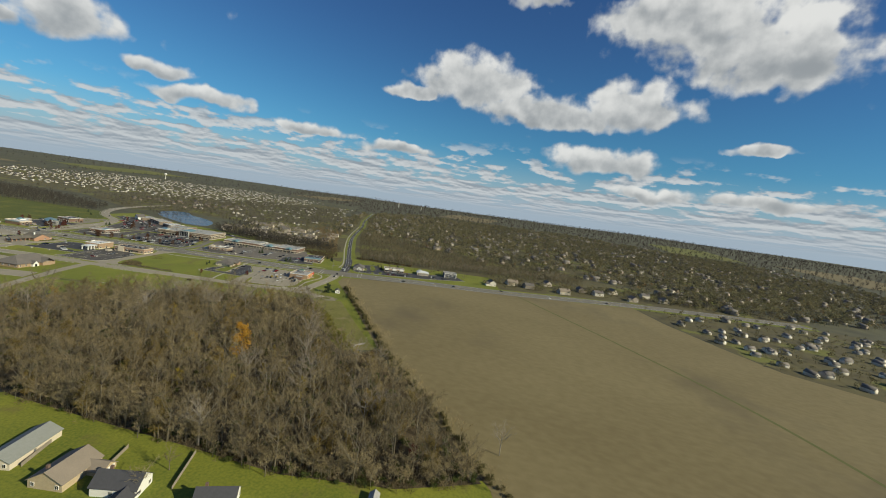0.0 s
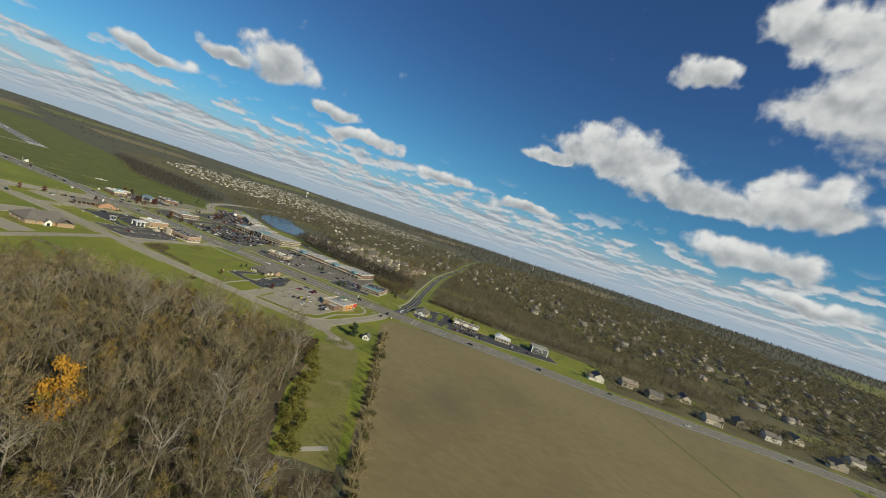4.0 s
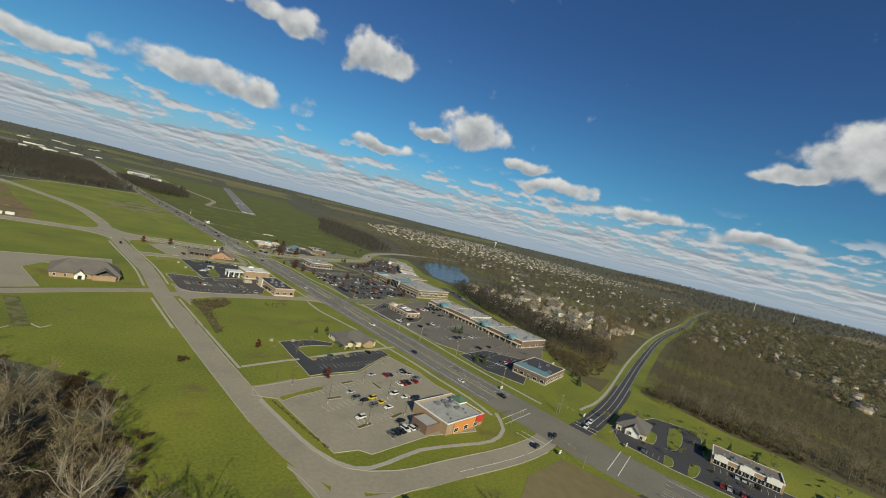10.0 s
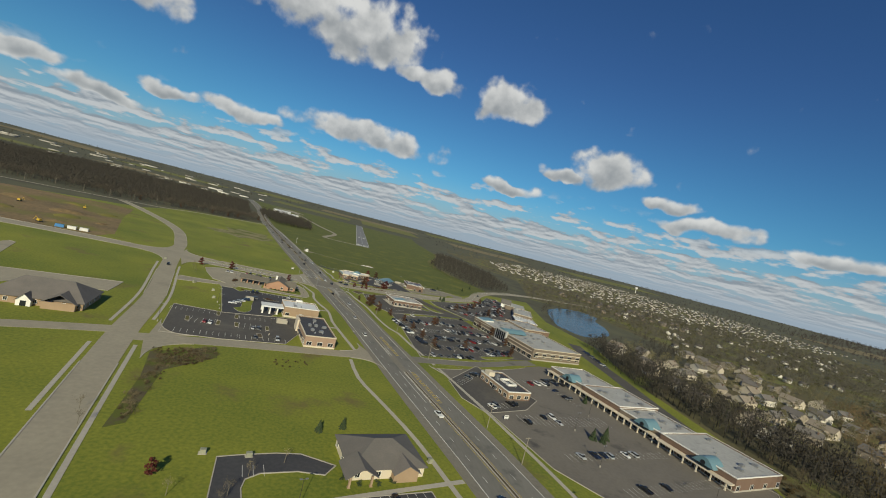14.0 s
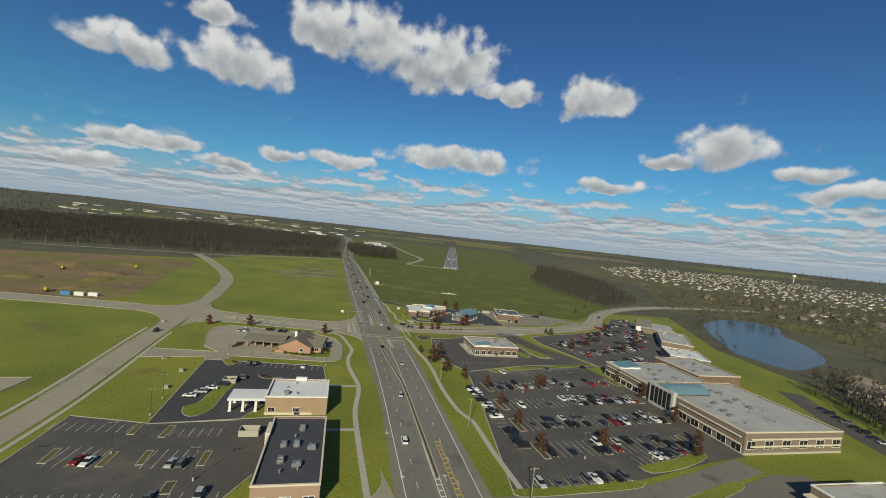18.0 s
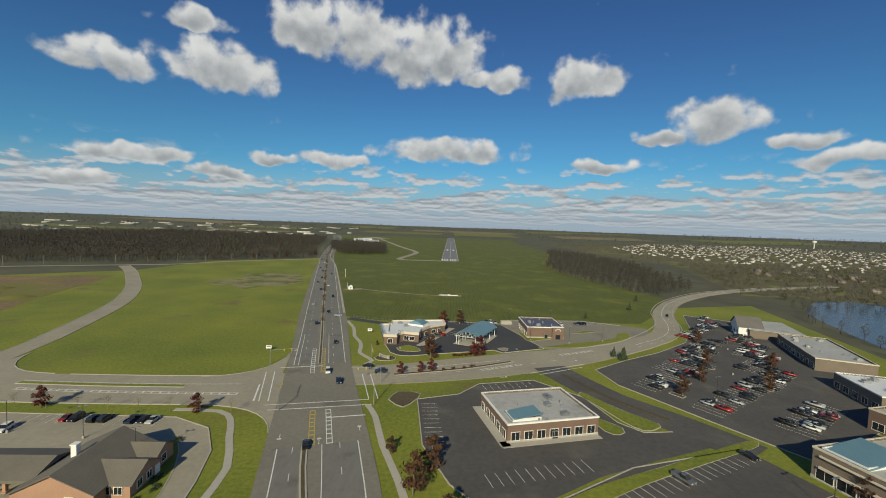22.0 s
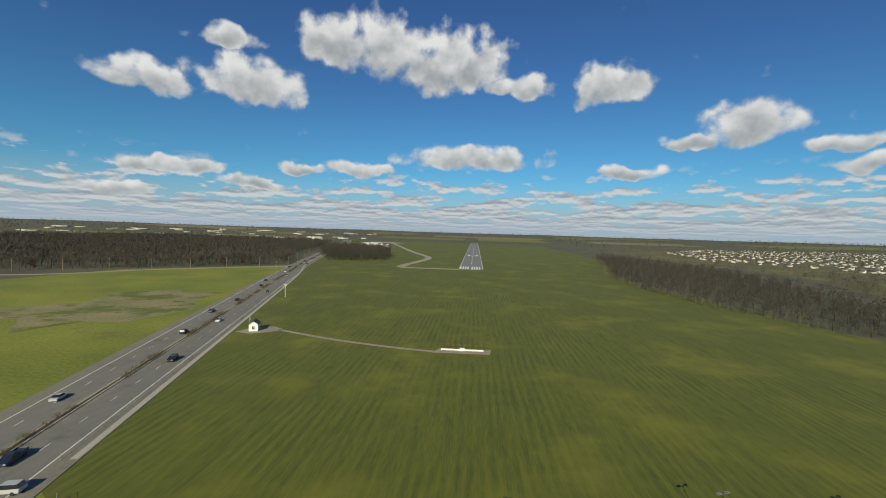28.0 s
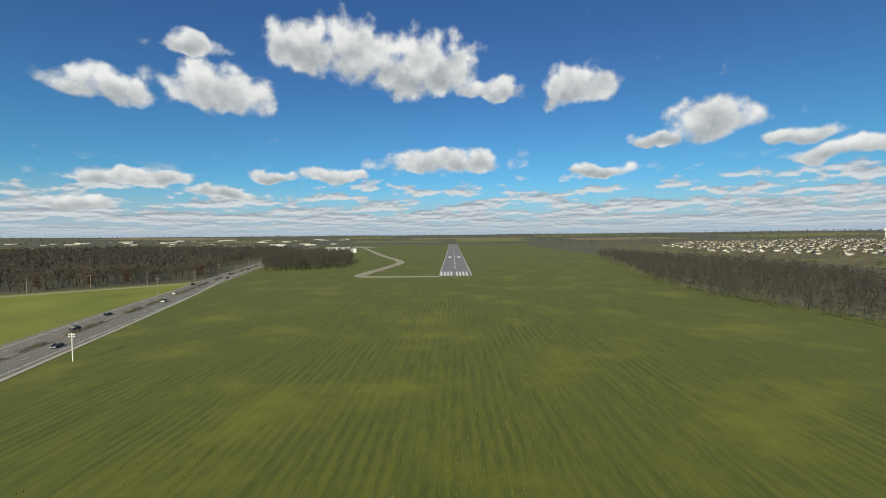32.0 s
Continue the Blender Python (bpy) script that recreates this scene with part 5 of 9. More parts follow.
# The shopping centre.
STORE = mat("tan_storefront", (0.20, 0.158, 0.120), (0.16, 0.126, 0.097), 0.9, 0.3, 3.0)
south = flat_shop("store_block", 134.8, -657.6, 50, 52, 9.0, A, STORE, ROOFGREY, "large tan store with grey flat roof and teal vault", cornice=CREAM, plinth=PALECON, rows=(("w", 8, 4.0, 3.0, 0.6), ("s", 6, 4.0, 3.0, 2.5)), units=9, vents=8, door="w", seed=11)
g = Geo()
arc = [(-6.5 + 13.0 * i / 12, 9.0 + 2.6 * math.sin(math.pi * (i + 0.3) / 12.6)) for i in range(13)]
v = [(s * 11.0, x, z) for s in (-1, 1) for x, z in arc]
g.add(v, [(i + 1, i, 13 + i, 14 + i) for i in range(12)] + [tuple(range(13)), tuple(range(25, 12, -1))])
part("vault", g, TEAL, south).location = (-15.0, 15.5, 0)
part("entrance_block", Geo().box((-25.6, 15.5, 5.2), (2.0, 15.0, 10.4)), mat("pale_grey_panels", (0.46, 0.455, 0.43), (0.40, 0.395, 0.375), 0.6, 0.3, 3.0), south)
for i in range(5):
    part("entrance_window", Geo().box((-26.7, 10.3 + 2.6 * i, 5.4), (0.2, 1.9, 7.6)), GLASS, south)
for z in (3.8, 6.6):
    part("band", Geo().box((-25.35, -9.5, z), (0.5, 30, 0.5)).box((0, -26.85, z), (46, 0.5, 0.5)), CREAM, south)
north = flat_shop("store_block", 118.5, -617.1, 40, 33.6, 8.0, A, STORE, ROOFGREY, "tan store with grey roof and teal corner canopy", cornice=CREAM, plinth=PALECON, rows=(("w", 7, 3.8, 2.8, 0.6), ("n", 6, 3.5, 2.6, 0.8)), units=6, vents=6, door="w", seed=12)
part("corner_roof", Geo().box((-12.0, 10.9, 8.5), (14.0, 10.0, 0.3), 0, -6), TEAL, north)
part("corner_wall", ring(Geo(), 13.5, 9.5, 0.3, 7.0, 8.3), WHITEWALL, north).location = (-12.0, 10.9, 0)
part("band", Geo().box((-20.35, 0, 3.6), (0.5, 30, 0.5)).box((-20.35, 0, 6.4), (0.5, 30, 0.35)), CREAM, north)
flat_shop("store_block", 156, -590, 30, 34, 7.0, A, BRICK, ROOFGREY, "brick store block with grey flat roof", cornice=CREAM, rows=(("w", 5, 3.0, 2.4, 0.8),), units=5, vents=4, door="w", seed=13)
flat_shop("store_block", 168, -556, 24, 26, 6.5, -14, STORE, ROOFWHITE, "pale-roofed store block at the back lot", cornice=WHITEWALL, rows=(("w", 5, 3.0, 2.4, 0.8),), units=4, vents=3, door="w", seed=14)
flat_shop("store_block", 190, -500, 22, 50, 6.0, -22, STORE, ROOFGREY, "long low store with grey roof", cornice=CREAM, rows=(("w", 9, 3.0, 2.4, 0.8),), units=5, vents=4, door="w", seed=15)
gate = stand("entrance_gable", 186, -452, -20, "pale gabled entrance of a far store", "building")
part("gable_wall", gable_wall(Geo(), 12, 16, 6.0, 5.0), WHITEWALL, gate)
part("gable_roof", gable(Geo(), 12.6, 16, 6.1, 5.1, 0.5), SHINGLE, gate)
part("side_wall", Geo().box((12, 6, 2.5), (26, 34, 5)), STORE, gate)
part("side_roof", Geo().box((12, 6, 5.1), (27, 35, 0.3)), ROOFGREY, gate)
windows(gate, "w", 12, 16, 3, 2.0, 2.6, 0.8)
for i, (dep, high, lng, shift) in enumerate(((30, 6.2, 30, 0), (34, 6.8, 28, 1.5), (30, 6.0, 26, -0.5), (38, 6.6, 36, 2.0))):
    along = 44 - (0, 29.5, 57, 88.5)[i]
    cx, cy = 147 + shift * 0.966 + along * -0.24, -771 + shift * 0.25 + along * 0.97
    st = flat_shop("strip_shop", cx, cy, dep, lng, high, 14, BRICK if i % 2 else STORE, ROOFGREY, "strip mall shops with pale grey flat roof", cornice=WHITEWALL, plinth=PALECON,
                   rows=(("w", 8, 2.6, 2.3, 0.6), ("s", 4, 2.4, 2.0, 1.0)), units=5, vents=5, door="w", seed=20 + i)
    part("walk_canopy", Geo().box((-dep / 2 - 1.6, 0, 3.4), (3.2, lng - 0.5, 0.5)), CREAM, st)
    columns(st, [(-dep / 2 - 2.9, -lng / 2 + 2 + k * (lng - 4) / 5) for k in range(6)], 3.2, 0.25, CREAM)
    if i in (0, 2, 3):
        g = Geo()
        arc = [(-5.0 + 10.0 * k / 10, 5.2 + 3.4 * math.sin(math.pi * k / 10)) for k in range(11)]
        v = [(s * 4.5, x, z) for s in (-1, 1) for x, z in arc]
        g.add(v, [(k + 1, k, 11 + k, 12 + k) for k in range(10)] + [tuple(range(11)), tuple(range(21, 10, -1))])
        part("arched_roof", g, TEAL, st).location = (-dep / 2 + 1.0, -lng * 0.15, 0)
        part("round_window", Geo().tube([(-dep / 2 - 3.55, -lng * 0.15, 6.0), (-dep / 2 - 3.65, -lng * 0.15, 6.0)], [1.1, 1.1], 14), GLASS, st)

db = flat_shop("corner_building", 117, -888, 37, 24, 5.8, 24, BRICK, ROOFDARK, "brick corner building with dark roof and teal slope", cornice=CREAM, plinth=PALECON, rows=(("s", 8, 2.4, 2.0, 1.0), ("w", 5, 2.4, 2.0, 1.0)), units=6, vents=3, door="w", seed=8)
part("sloped_roof", Geo().box((-14.6, 0, 5.6), (8.4, 23.0, 0.4), 0, -14), TEAL, db)
part("rear_wing", Geo().box((22.0, 2.0, 1.9), (8.0, 14.0, 3.8)), CREAM, db)
cf = flat_shop("cafe_building", 67.5, -761, 15, 27, 4.6, A, TANBRICK, ROOFDARK, "tan brick cafe with dark flat roof and cream tower", "restaurant", cornice=WHITEWALL, rows=(("w", 6, 2.4, 1.8, 0.9), ("s", 3, 2.4, 1.8, 0.9)), plinth=BRICK, units=3, vents=2, door="w", seed=9)
part("tower", Geo().box((-4.5, 9.5, 3.2), (4.0, 4.5, 6.4)), CREAM, cf)
part("roof_screen", ring(Geo(), 6, 8, 0.25, 4.0, 5.2), WHITEWALL, cf).location = (1.5, -1.0, 0)

# Roadside shops south of the junction.
R2 = 25
h1 = stand("roadside_house", 122, -961, R2, "grey-roofed roadside office like a house", "building")
part("wall", ring(Geo(), 20, 15, 0.35, 0, 3.4), CREAM, h1)
part("roof", hip(Geo(), 20, 15, 3.5, 4.2, 0.7), SHINGLE, h1)
part("gable_wall", gable_wall(Geo(), 6, 7, 3.3, 2.6), WHITEWALL, h1).matrix_basis = pose(-8.5, -1.0, 0)
part("gable_roof", gable(Geo(), 7, 7, 3.4, 2.7, 0.5), SHINGLE, h1).matrix_basis = pose(-8.5, -1.0, 0)
windows(h1, "w", 24, 15, 3, 1.3, 1.5, 1.0)
windows(h1, "s", 20, 15, 4, 1.3, 1.5, 1.0)
s2 = flat_shop("roadside_shops", 154, -1004, 16, 30, 5.0, R2, TANBRICK, mat("brown_flat_roof", (0.20, 0.175, 0.15), (0.16, 0.14, 0.12)), "tan brick roadside shops with arched white fronts", cornice=WHITEWALL, rows=(("w", 9, 2.6, 2.2, 0.5),), units=8, vents=4, door="w", seed=31)
for k in (-11.0, 0, 11.0):
    part("front_arch", Geo().box((-8.3, k, 4.2), (0.7, 6.0, 2.6)).box((-8.3, k, 5.7), (0.7, 3.4, 0.5)), WHITEWALL, s2)
s3 = stand("roadside_restaurant", 170, -1045, R2, "white metal-roofed roadside restaurant", "restaurant")
part("wall", ring(Geo(), 12, 17, 0.35, 0, 4.0), CREAM, s3)
part("roof", hip(Geo(), 12, 17, 4.1, 2.2, 1.0), ROOFWHITE, s3)
part("rear_wall", Geo().box((8.6, 3.0, 2.2), (6, 8, 4.4)), WHITEWALL, s3)
part("rear_roof", gable(Geo(), 7, 8, 4.4, 1.4, 0.4, 8.6, 3.0), ROOFWHITE, s3)
windows(s3, "w", 12, 17, 5, 2.0, 2.0, 0.8)
s4 = flat_shop("roadside_hall", 194, -1082, 17, 19, 7.0, R2, mat("slate_blue_siding", (0.09, 0.10, 0.12), (0.07, 0.08, 0.1)), ROOFGREY, "dark two-storey hall with white framed arch window", cornice=WHITEWALL, rows=(("w", 5, 1.8, 2.2, 0.8), ("w", 5, 1.8, 1.7, 4.0), ("s", 4, 1.9, 1.9, 3.9), ("s", 4, 1.9, 2.0, 0.8)), units=6, vents=3, door="w", seed=33)
part("arch", Geo().tube([(-8.9, -3.0 * math.cos(i * math.pi / 10), 2.6 + 3.4 * math.sin(i * math.pi / 10)) for i in range(11)], [0.3] * 11, 5), WHITEWALL, s4)
part("roof_frame", ring(Geo(), 17.4, 19.4, 0.5, 7.1, 7.4).box((0, 0, 7.25), (0.5, 18.8, 0.28)), PALECON, s4)
part("frame_post", Geo().box((-8.8, -9.0, 3.5), (0.6, 0.8, 7.0)).box((-8.8, 9.0, 3.5), (0.6, 0.8, 7.0)), WHITEWALL, s4)

# Small houses.
def house(name, x, y, rot, w, d, h, rise, wall, roof, label, wing=True, group=""):
    own = stand(name, x, y, rot, label, "house", group)
    part("wall", gable_wall(Geo(), w, d, h, rise), wall, own)
    part("roof", gable(Geo(), w, d, h + 0.1, rise, 0.45), roof, own)
    if wing:
        part("garage_wall", gable_wall(Geo(), 6.5, 6.5, h * 0.62, rise * 0.62), wall, own).matrix_basis = pose(w * 0.28, -d / 2 - 2.4, 0, 0, 0, 90)
        part("garage_roof", gable(Geo(), 7.0, 6.5, h * 0.62 + 0.1, rise * 0.62, 0.4), roof, own).matrix_basis = pose(w * 0.28, -d / 2 - 2.2, 0, 0, 0, 90)
        part("garage_door", Geo().box((w * 0.28, -d / 2 - 5.72, 1.1), (4.6, 0.12, 2.2)), WHITEWALL, own)
    if wing:
        part("chimney", Geo().box((-w * 0.3, d * 0.18, h + rise * 0.75), (0.9, 0.9, 2.2)), BRICK, own)
    part("door", Geo().box((-w * 0.05, -d / 2 - 0.05, 1.1), (1.0, 0.12, 2.1)), METAL, own)
    windows(own, "n", w, d, 3, 1.1, 1.3, 1.0)
    windows(own, "w", w, d, 2, 1.1, 1.3, 1.0)
    windows(own, "e", w, d, 2, 1.1, 1.3, 1.0)
    return own


house("barn_shed", -29, -1013, 30, 7, 5, 2.8, 1.8, WHITEWALL, SHINGLE, "small white shed with grey shingled roof", False)
house("ranch_house", -333, -1057, 20, 22, 10, 3.0, 2.6, CREAM, mat("grey_green_shingles", (0.26, 0.27, 0.25), (0.22, 0.23, 0.21)), "long ranch house with pale grey roof", False)
house("tan_house", -335, -1083, 14, 16, 12, 3.2, 3.4, mat("tan_siding", (0.5, 0.4, 0.26)), TANSHINGLE, "tan house with brown shingled roof")
house("gabled_house", -332, -1105, -70, 15, 9, 3.6, 3.6, WHITEWALL, mat("charcoal_shingles", (0.07, 0.07, 0.08), (0.055, 0.055, 0.06)), "white house with charcoal gabled roof")
house("gabled_house", -324, -1138, -62, 13, 9, 3.4, 3.4, WHITEWALL, mat("charcoal_shingles", (0.07, 0.07, 0.08)), "white house with charcoal gabled roof at the wood edge")
house("garden_shed", -299, -1186, 15, 4, 3.2, 2.2, 1.2, SIDING, ROOFGREY, "small grey garden shed on grass", False)
variants = [house("suburban_house", 0, 0, 0, w, d, h, r, wl, rf, lb, True, "suburban houses") for w, d, h, r, wl, rf, lb in (
    (15, 10, 5.4, 3.4, SIDING, SHINGLE, "two-storey suburban house with grey-brown roof"),
    (17, 11, 5.0, 3.8, mat("beige_siding", (0.52, 0.46, 0.36), (0.46, 0.40, 0.32)), TANSHINGLE, "beige suburban house with tan roof"),
    (14, 11, 5.6, 3.2, mat("taupe_siding", (0.33, 0.285, 0.23), (0.27, 0.23, 0.18)), SHINGLE, "taupe suburban house with grey roof"))]
rng = random.Random(5)
spots = []
for row in range(5):
    for k in range(9):
        x, y = 248 + 46 * row + rng.uniform(-8, 8) + 6 * k * 0.4, -770 + 28 * k + 16 * (row % 2) + rng.uniform(-6, 6)
        if not (232 < x < 385 and -575 < y < -340) and y < -540 + (x - 240) * 0.4 and min((q - Vector((x, y))).length for q in curve(SIDE)) > 26:
            spots.append((x, y, 15 + rng.choice((0, 90, 180, 270)) + rng.uniform(-14, 14)))
for k in range(12):
    y = -1150 - 27 * k
    p = min(main_r, key=lambda q: abs(q.y - y))
    spots.append((p.x + (30, 62, 44, 88)[k % 4] + rng.uniform(-6, 6), y, 25 + rng.choice((0, 90, 180)) + rng.uniform(-8, 8)))
for n, (x, y, r) in enumerate(spots):
    if n < 3:
        variants[n].matrix_basis = pose(x, y, 0, 0, 0, r)
    else:
        copy_thing(variants[n % 3], pose(x, y, 0, 0, 0, r))

hut = house("equipment_hut", -89.0, -337.0, 108, 4.4, 3.6, 3.3, 1.3, WHITEWALL, ROOFDARK, "small white equipment hut with dark roof", False)
parcel("hut_pad", [(-95, -341), (-92, -331), (-84, -329), (-79, -332), (-78, -336), (-83, -340), (-88, -343)], 0.13, mat("gravel", (0.3, 0.26, 0.2)), "gravel pad round a hut", "pad")
setting("service_path", ribbon([(-79.5, -334), (-70, -338), (-52, -345), (-28, -351.5), (-10, -354.5)], 2.0, 0.13, 0.04), mat("gravel", (0.3, 0.26, 0.2)), "narrow gravel path across airfield grass", "path")
parcel("antenna_pad", [(-10.5, -356), (11, -355), (11.5, -349), (-8, -349.5)], 0.14, mat("gravel", (0.3, 0.26, 0.2)), "gravel pad under an antenna row", "pad")
an = stand("localizer_antenna", 0.6, -351.2, 2, "row of red lattice antennas behind a white duct", "antenna")
part("duct", Geo().box((0, -0.6, 0.45), (16, 0.5, 0.5)).box((0, -0.6, 0.6), (1.8, 1.0, 1.0)), WHITEWALL, an)
REDPAINT = mat("faded_red_paint", (0.27, 0.085, 0.05), (0.20, 0.065, 0.04), 0.7)
for i in range(8):
    x = -7.4 + i * 2.1
    g = Geo().tube([(x, 0.4, 0), (x, 0.4, 2.3)], [0.045, 0.045], 4).tube([(x, -0.4, 0), (x, 0.4, 1.6)], [0.03, 0.03], 4)
    g.tube([(x, -0.6, 2.1), (x, 1.6, 2.1)], [0.04, 0.04], 4)
    for j in range(5):
        wd = 0.75 - 0.1 * j
        g.tube([(x - wd, -0.5 + 0.5 * j, 2.1), (x + wd, -0.5 + 0.5 * j, 2.1)], [0.022, 0.022], 4)
    part("antenna_mast", g, REDPAINT, an)
mp = stand("marker_mast", -92.6, -334.2, 15, "slim white mast beside the equipment hut", "mast")
part("pole", Geo().tube([(0, 0, 0), (0, 0, 5.2)], [0.13, 0.10], 6), WHITEWALL, mp)
part("cap", Geo().tube([(0, 0, 5.2), (0, 0, 5.45)], [0.17, 0.12], 6), METAL, mp)
hg = stand("hangar", -255, 575, 15, "white airfield hangar with low pitched roof", "building")
part("wall", gable_wall(Geo(), 60, 26, 6, 3), WHITEWALL, hg)
part("roof", gable(Geo(), 60, 26, 6.1, 3, 0.5), ROOFWHITE, hg)
part("door", Geo().box((0, -13.1, 2.6), (40, 0.2, 5.2)), METAL, hg)
hg2 = copy_thing(hg, pose(-300, 700, 0, 0, 0, 15))


# ---- trees ----
def slivers(g, rng, tip, out, count, length, width):
    """Fine twigs: thin tapering blades that fan out from a branch end."""
    for _ in range(count):
        d = (out + Vector((rng.gauss(0, 0.7), rng.gauss(0, 0.7), rng.gauss(0.12, 0.6)))).normalized()
        s = d.cross(Vector((rng.gauss(0, 1), rng.gauss(0, 1), rng.gauss(0, 1)))).normalized() * width
        a = tip + Vector((rng.gauss(0, 0.35), rng.gauss(0, 0.35), rng.gauss(0, 0.35)))
        L = length * rng.uniform(0.6, 1.3)
        g.add([a - s, a + s, a + d * L], [(0, 1, 2)])


def bare_tree(seed, h, spread, limbs=7, twigs=8, width=0.05):
    """Trunk and limbs, and the crown's bare twigs, as two meshes' worth of geometry."""
    rng = random.Random(seed)
    wood, crown = Geo(), Geo()
    lean = Vector((rng.uniform(-0.06, 0.06), rng.uniform(-0.06, 0.06), 1))
    r0 = h * 0.018
    top = lean * h * 0.72
    wood.tube([(0, 0, -0.1), lean * h * 0.25, lean * h * 0.5, top], [r0, r0 * 0.8, r0 * 0.55, r0 * 0.25], 5)
    for i in range(limbs):
        t = rng.uniform(0.3, 0.72)
        base = lean * h * t
        w = 2 * math.pi * (i / limbs) + rng.uniform(-0.5, 0.5)
        rise = rng.uniform(0.5, 1.35)
        d = Vector((math.cos(w), math.sin(w), rise)).normalized()
        L = spread * rng.uniform(0.75, 1.15) * (1.15 - 0.45 * (t - 0.3))
        mid, end = base + d * L * 0.5, base + d * L + Vector((0, 0, L * 0.22))
        wood.tube([base, mid, end], [r0 * 0.42, r0 * 0.26, r0 * 0.09], 4)
        for k in range(5):
            f = rng.uniform(0.3, 1.0)
            b = base.lerp(end, f)
            e = (d + Vector((rng.gauss(0, 0.6), rng.gauss(0, 0.6), rng.gauss(0.25, 0.4)))).normalized()
            tip = b + e * L * rng.uniform(0.28, 0.46)
            wood.tube([b, tip], [r0 * 0.14, r0 * 0.05], 3)
            slivers(crown, rng, tip, e, twigs, L * 0.25, width)
            slivers(crown, rng, b.lerp(tip, 0.5), e, twigs - 2, L * 0.23, width)
    for k in range(5):
        e = Vector((rng.gauss(0, 0.4), rng.gauss(0, 0.4), 1)).normalized()
        tip = top + e * h * rng.uniform(0.1, 0.26)
        wood.tube([top, tip], [r0 * 0.2, r0 * 0.05], 3)
        slivers(crown, rng, tip, e, twigs + 1, h * 0.1, width)
    return wood, crown


def leaf_cloud(g, rng, centre, radii, count, size):
    for _ in range(count):
        while True:
            p = Vector((rng.uniform(-1, 1), rng.uniform(-1, 1), rng.uniform(-1, 1)))
            if 0.15 < p.length < 1:
                break
        p = p * (0.55 + 0.45 * rng.random())
        q = Vector(centre) + Vector((p.x * radii[0], p.y * radii[1], p.z * radii[2]))
        n = (p.normalized() + Vector((rng.gauss(0, 0.5), rng.gauss(0, 0.5), rng.gauss(0, 0.5)))).normalized()
        a = n.orthogonal().normalized() * size * rng.uniform(0.6, 1.3)
        b = n.cross(a.normalized()) * size * rng.uniform(0.5, 1.1)
        g.add([q - a, q + b * 0.9, q + a, q - b], [(0, 1, 2), (0, 2, 3)])


def leafy_tree(seed, h, width, count=320, size=0.28, low=0.25):
    rng = random.Random(seed)
    wood, crown = Geo(), Geo()
    r0 = h * 0.022
    wood.tube([(0, 0, -0.1), (rng.gauss(0, 0.1), rng.gauss(0, 0.1), h * 0.4), (0, 0, h * 0.8)], [r0, r0 * 0.7, r0 * 0.2], 5)
    n = 9
    for i in range(n):
        w, t = 2 * math.pi * i / n * 2.4, i / (n - 1)
        z = h * (low + (0.95 - low) * t)
        wide = width * (0.75 if t < 0.3 else 1.0 - 0.75 * (t - 0.3))
        c = (math.cos(w) * wide * 0.5, math.sin(w) * wide * 0.5, z)
        wood.tube([(0, 0, z * 0.75), c], [r0 * 0.3, r0 * 0.08], 3)
        leaf_cloud(crown, rng, c, (wide * 0.76, wide * 0.76, h * 0.15), count // n, size)
    return wood, crown


def conifer(seed, h, width):
    rng = random.Random(seed)
    wood, crown = Geo(), Geo()
    wood.tube([(0, 0, -0.1), (0, 0, h * 0.95)], [h * 0.018, 0.03], 5)
    for k in range(9):
        z = h * (0.08 + 0.1 * k)
        r = width * (1 - k / 9.5)
        for i in range(11):
            w = 2 * math.pi * (i + rng.random()) / 11
            d = Vector((math.cos(w), math.sin(w), 0))
            s = Vector((-d.y, d.x, 0)) * r * 0.26
            tip = d * r * rng.uniform(0.8, 1.15) + Vector((0, 0, z - h * 0.05))
            top = Vector((0, 0, z + h * 0.12))
            crown.add([top, tip - s, tip + s, tip + Vector((0, 0, -h * 0.03))], [(0, 1, 3), (0, 3, 2), (1, 2, 3)])
    return wood, crown


def tree(name, wood, crown, bark, leaf, label, group=""):
    """One tree: the trunk with its limbs, and the crown as its part."""
    ob = tagged(part("trunk", wood, bark), label, "tree", group)
    ob.name = name
    part("crown", crown, leaf, ob)
    return ob


def merged(name, templates, places, material, label, category):
    """Many small growths or houses as one mesh of kind stuff: places are (template, x, y, z, turn, size)."""
    vs, fs, at = [], [], 0
    data = [(np.array(t.v, float), t.f) for t in templates]
    tri = []
    for v, f in data:
        q = []
        for face in f:
            q += [(face[0], face[i], face[i + 1]) for i in range(1, len(face) - 1)]
        tri.append(np.array(q))
    for k, x, y, z, turn, size in places:
        c, s = math.cos(turn), math.sin(turn)
        v = data[k][0]
        w = np.stack([v[:, 0] * c - v[:, 1] * s, v[:, 0] * s + v[:, 1] * c, v[:, 2]], 1) * size + (x, y, z)
        vs.append(w)
        fs.append(tri[k] + at)
        at += len(v)
    v, f = np.concatenate(vs), np.concatenate(fs)
    me = bpy.data.meshes.new(name)
    me.vertices.add(len(v))
    me.vertices.foreach_set("co", v.ravel())
    me.loops.add(f.size)
    me.loops.foreach_set("vertex_index", f.ravel().astype(np.int32))
    me.polygons.add(len(f))
    me.polygons.foreach_set("loop_start", np.arange(0, f.size, 3, dtype=np.int32))
    me.materials.append(material)
    me.update(calc_edges=True)
    return tagged(new(name, me), label, category, kind="stuff")


def inside(x, y, pts):
    hit = False
    for i in range(len(pts)):
        (x0, y0), (x1, y1) = pts[i - 1], pts[i]
        if (y0 > y) != (y1 > y) and x < (x1 - x0) * (y - y0) / (y1 - y0) + x0:
            hit = not hit
    return hit


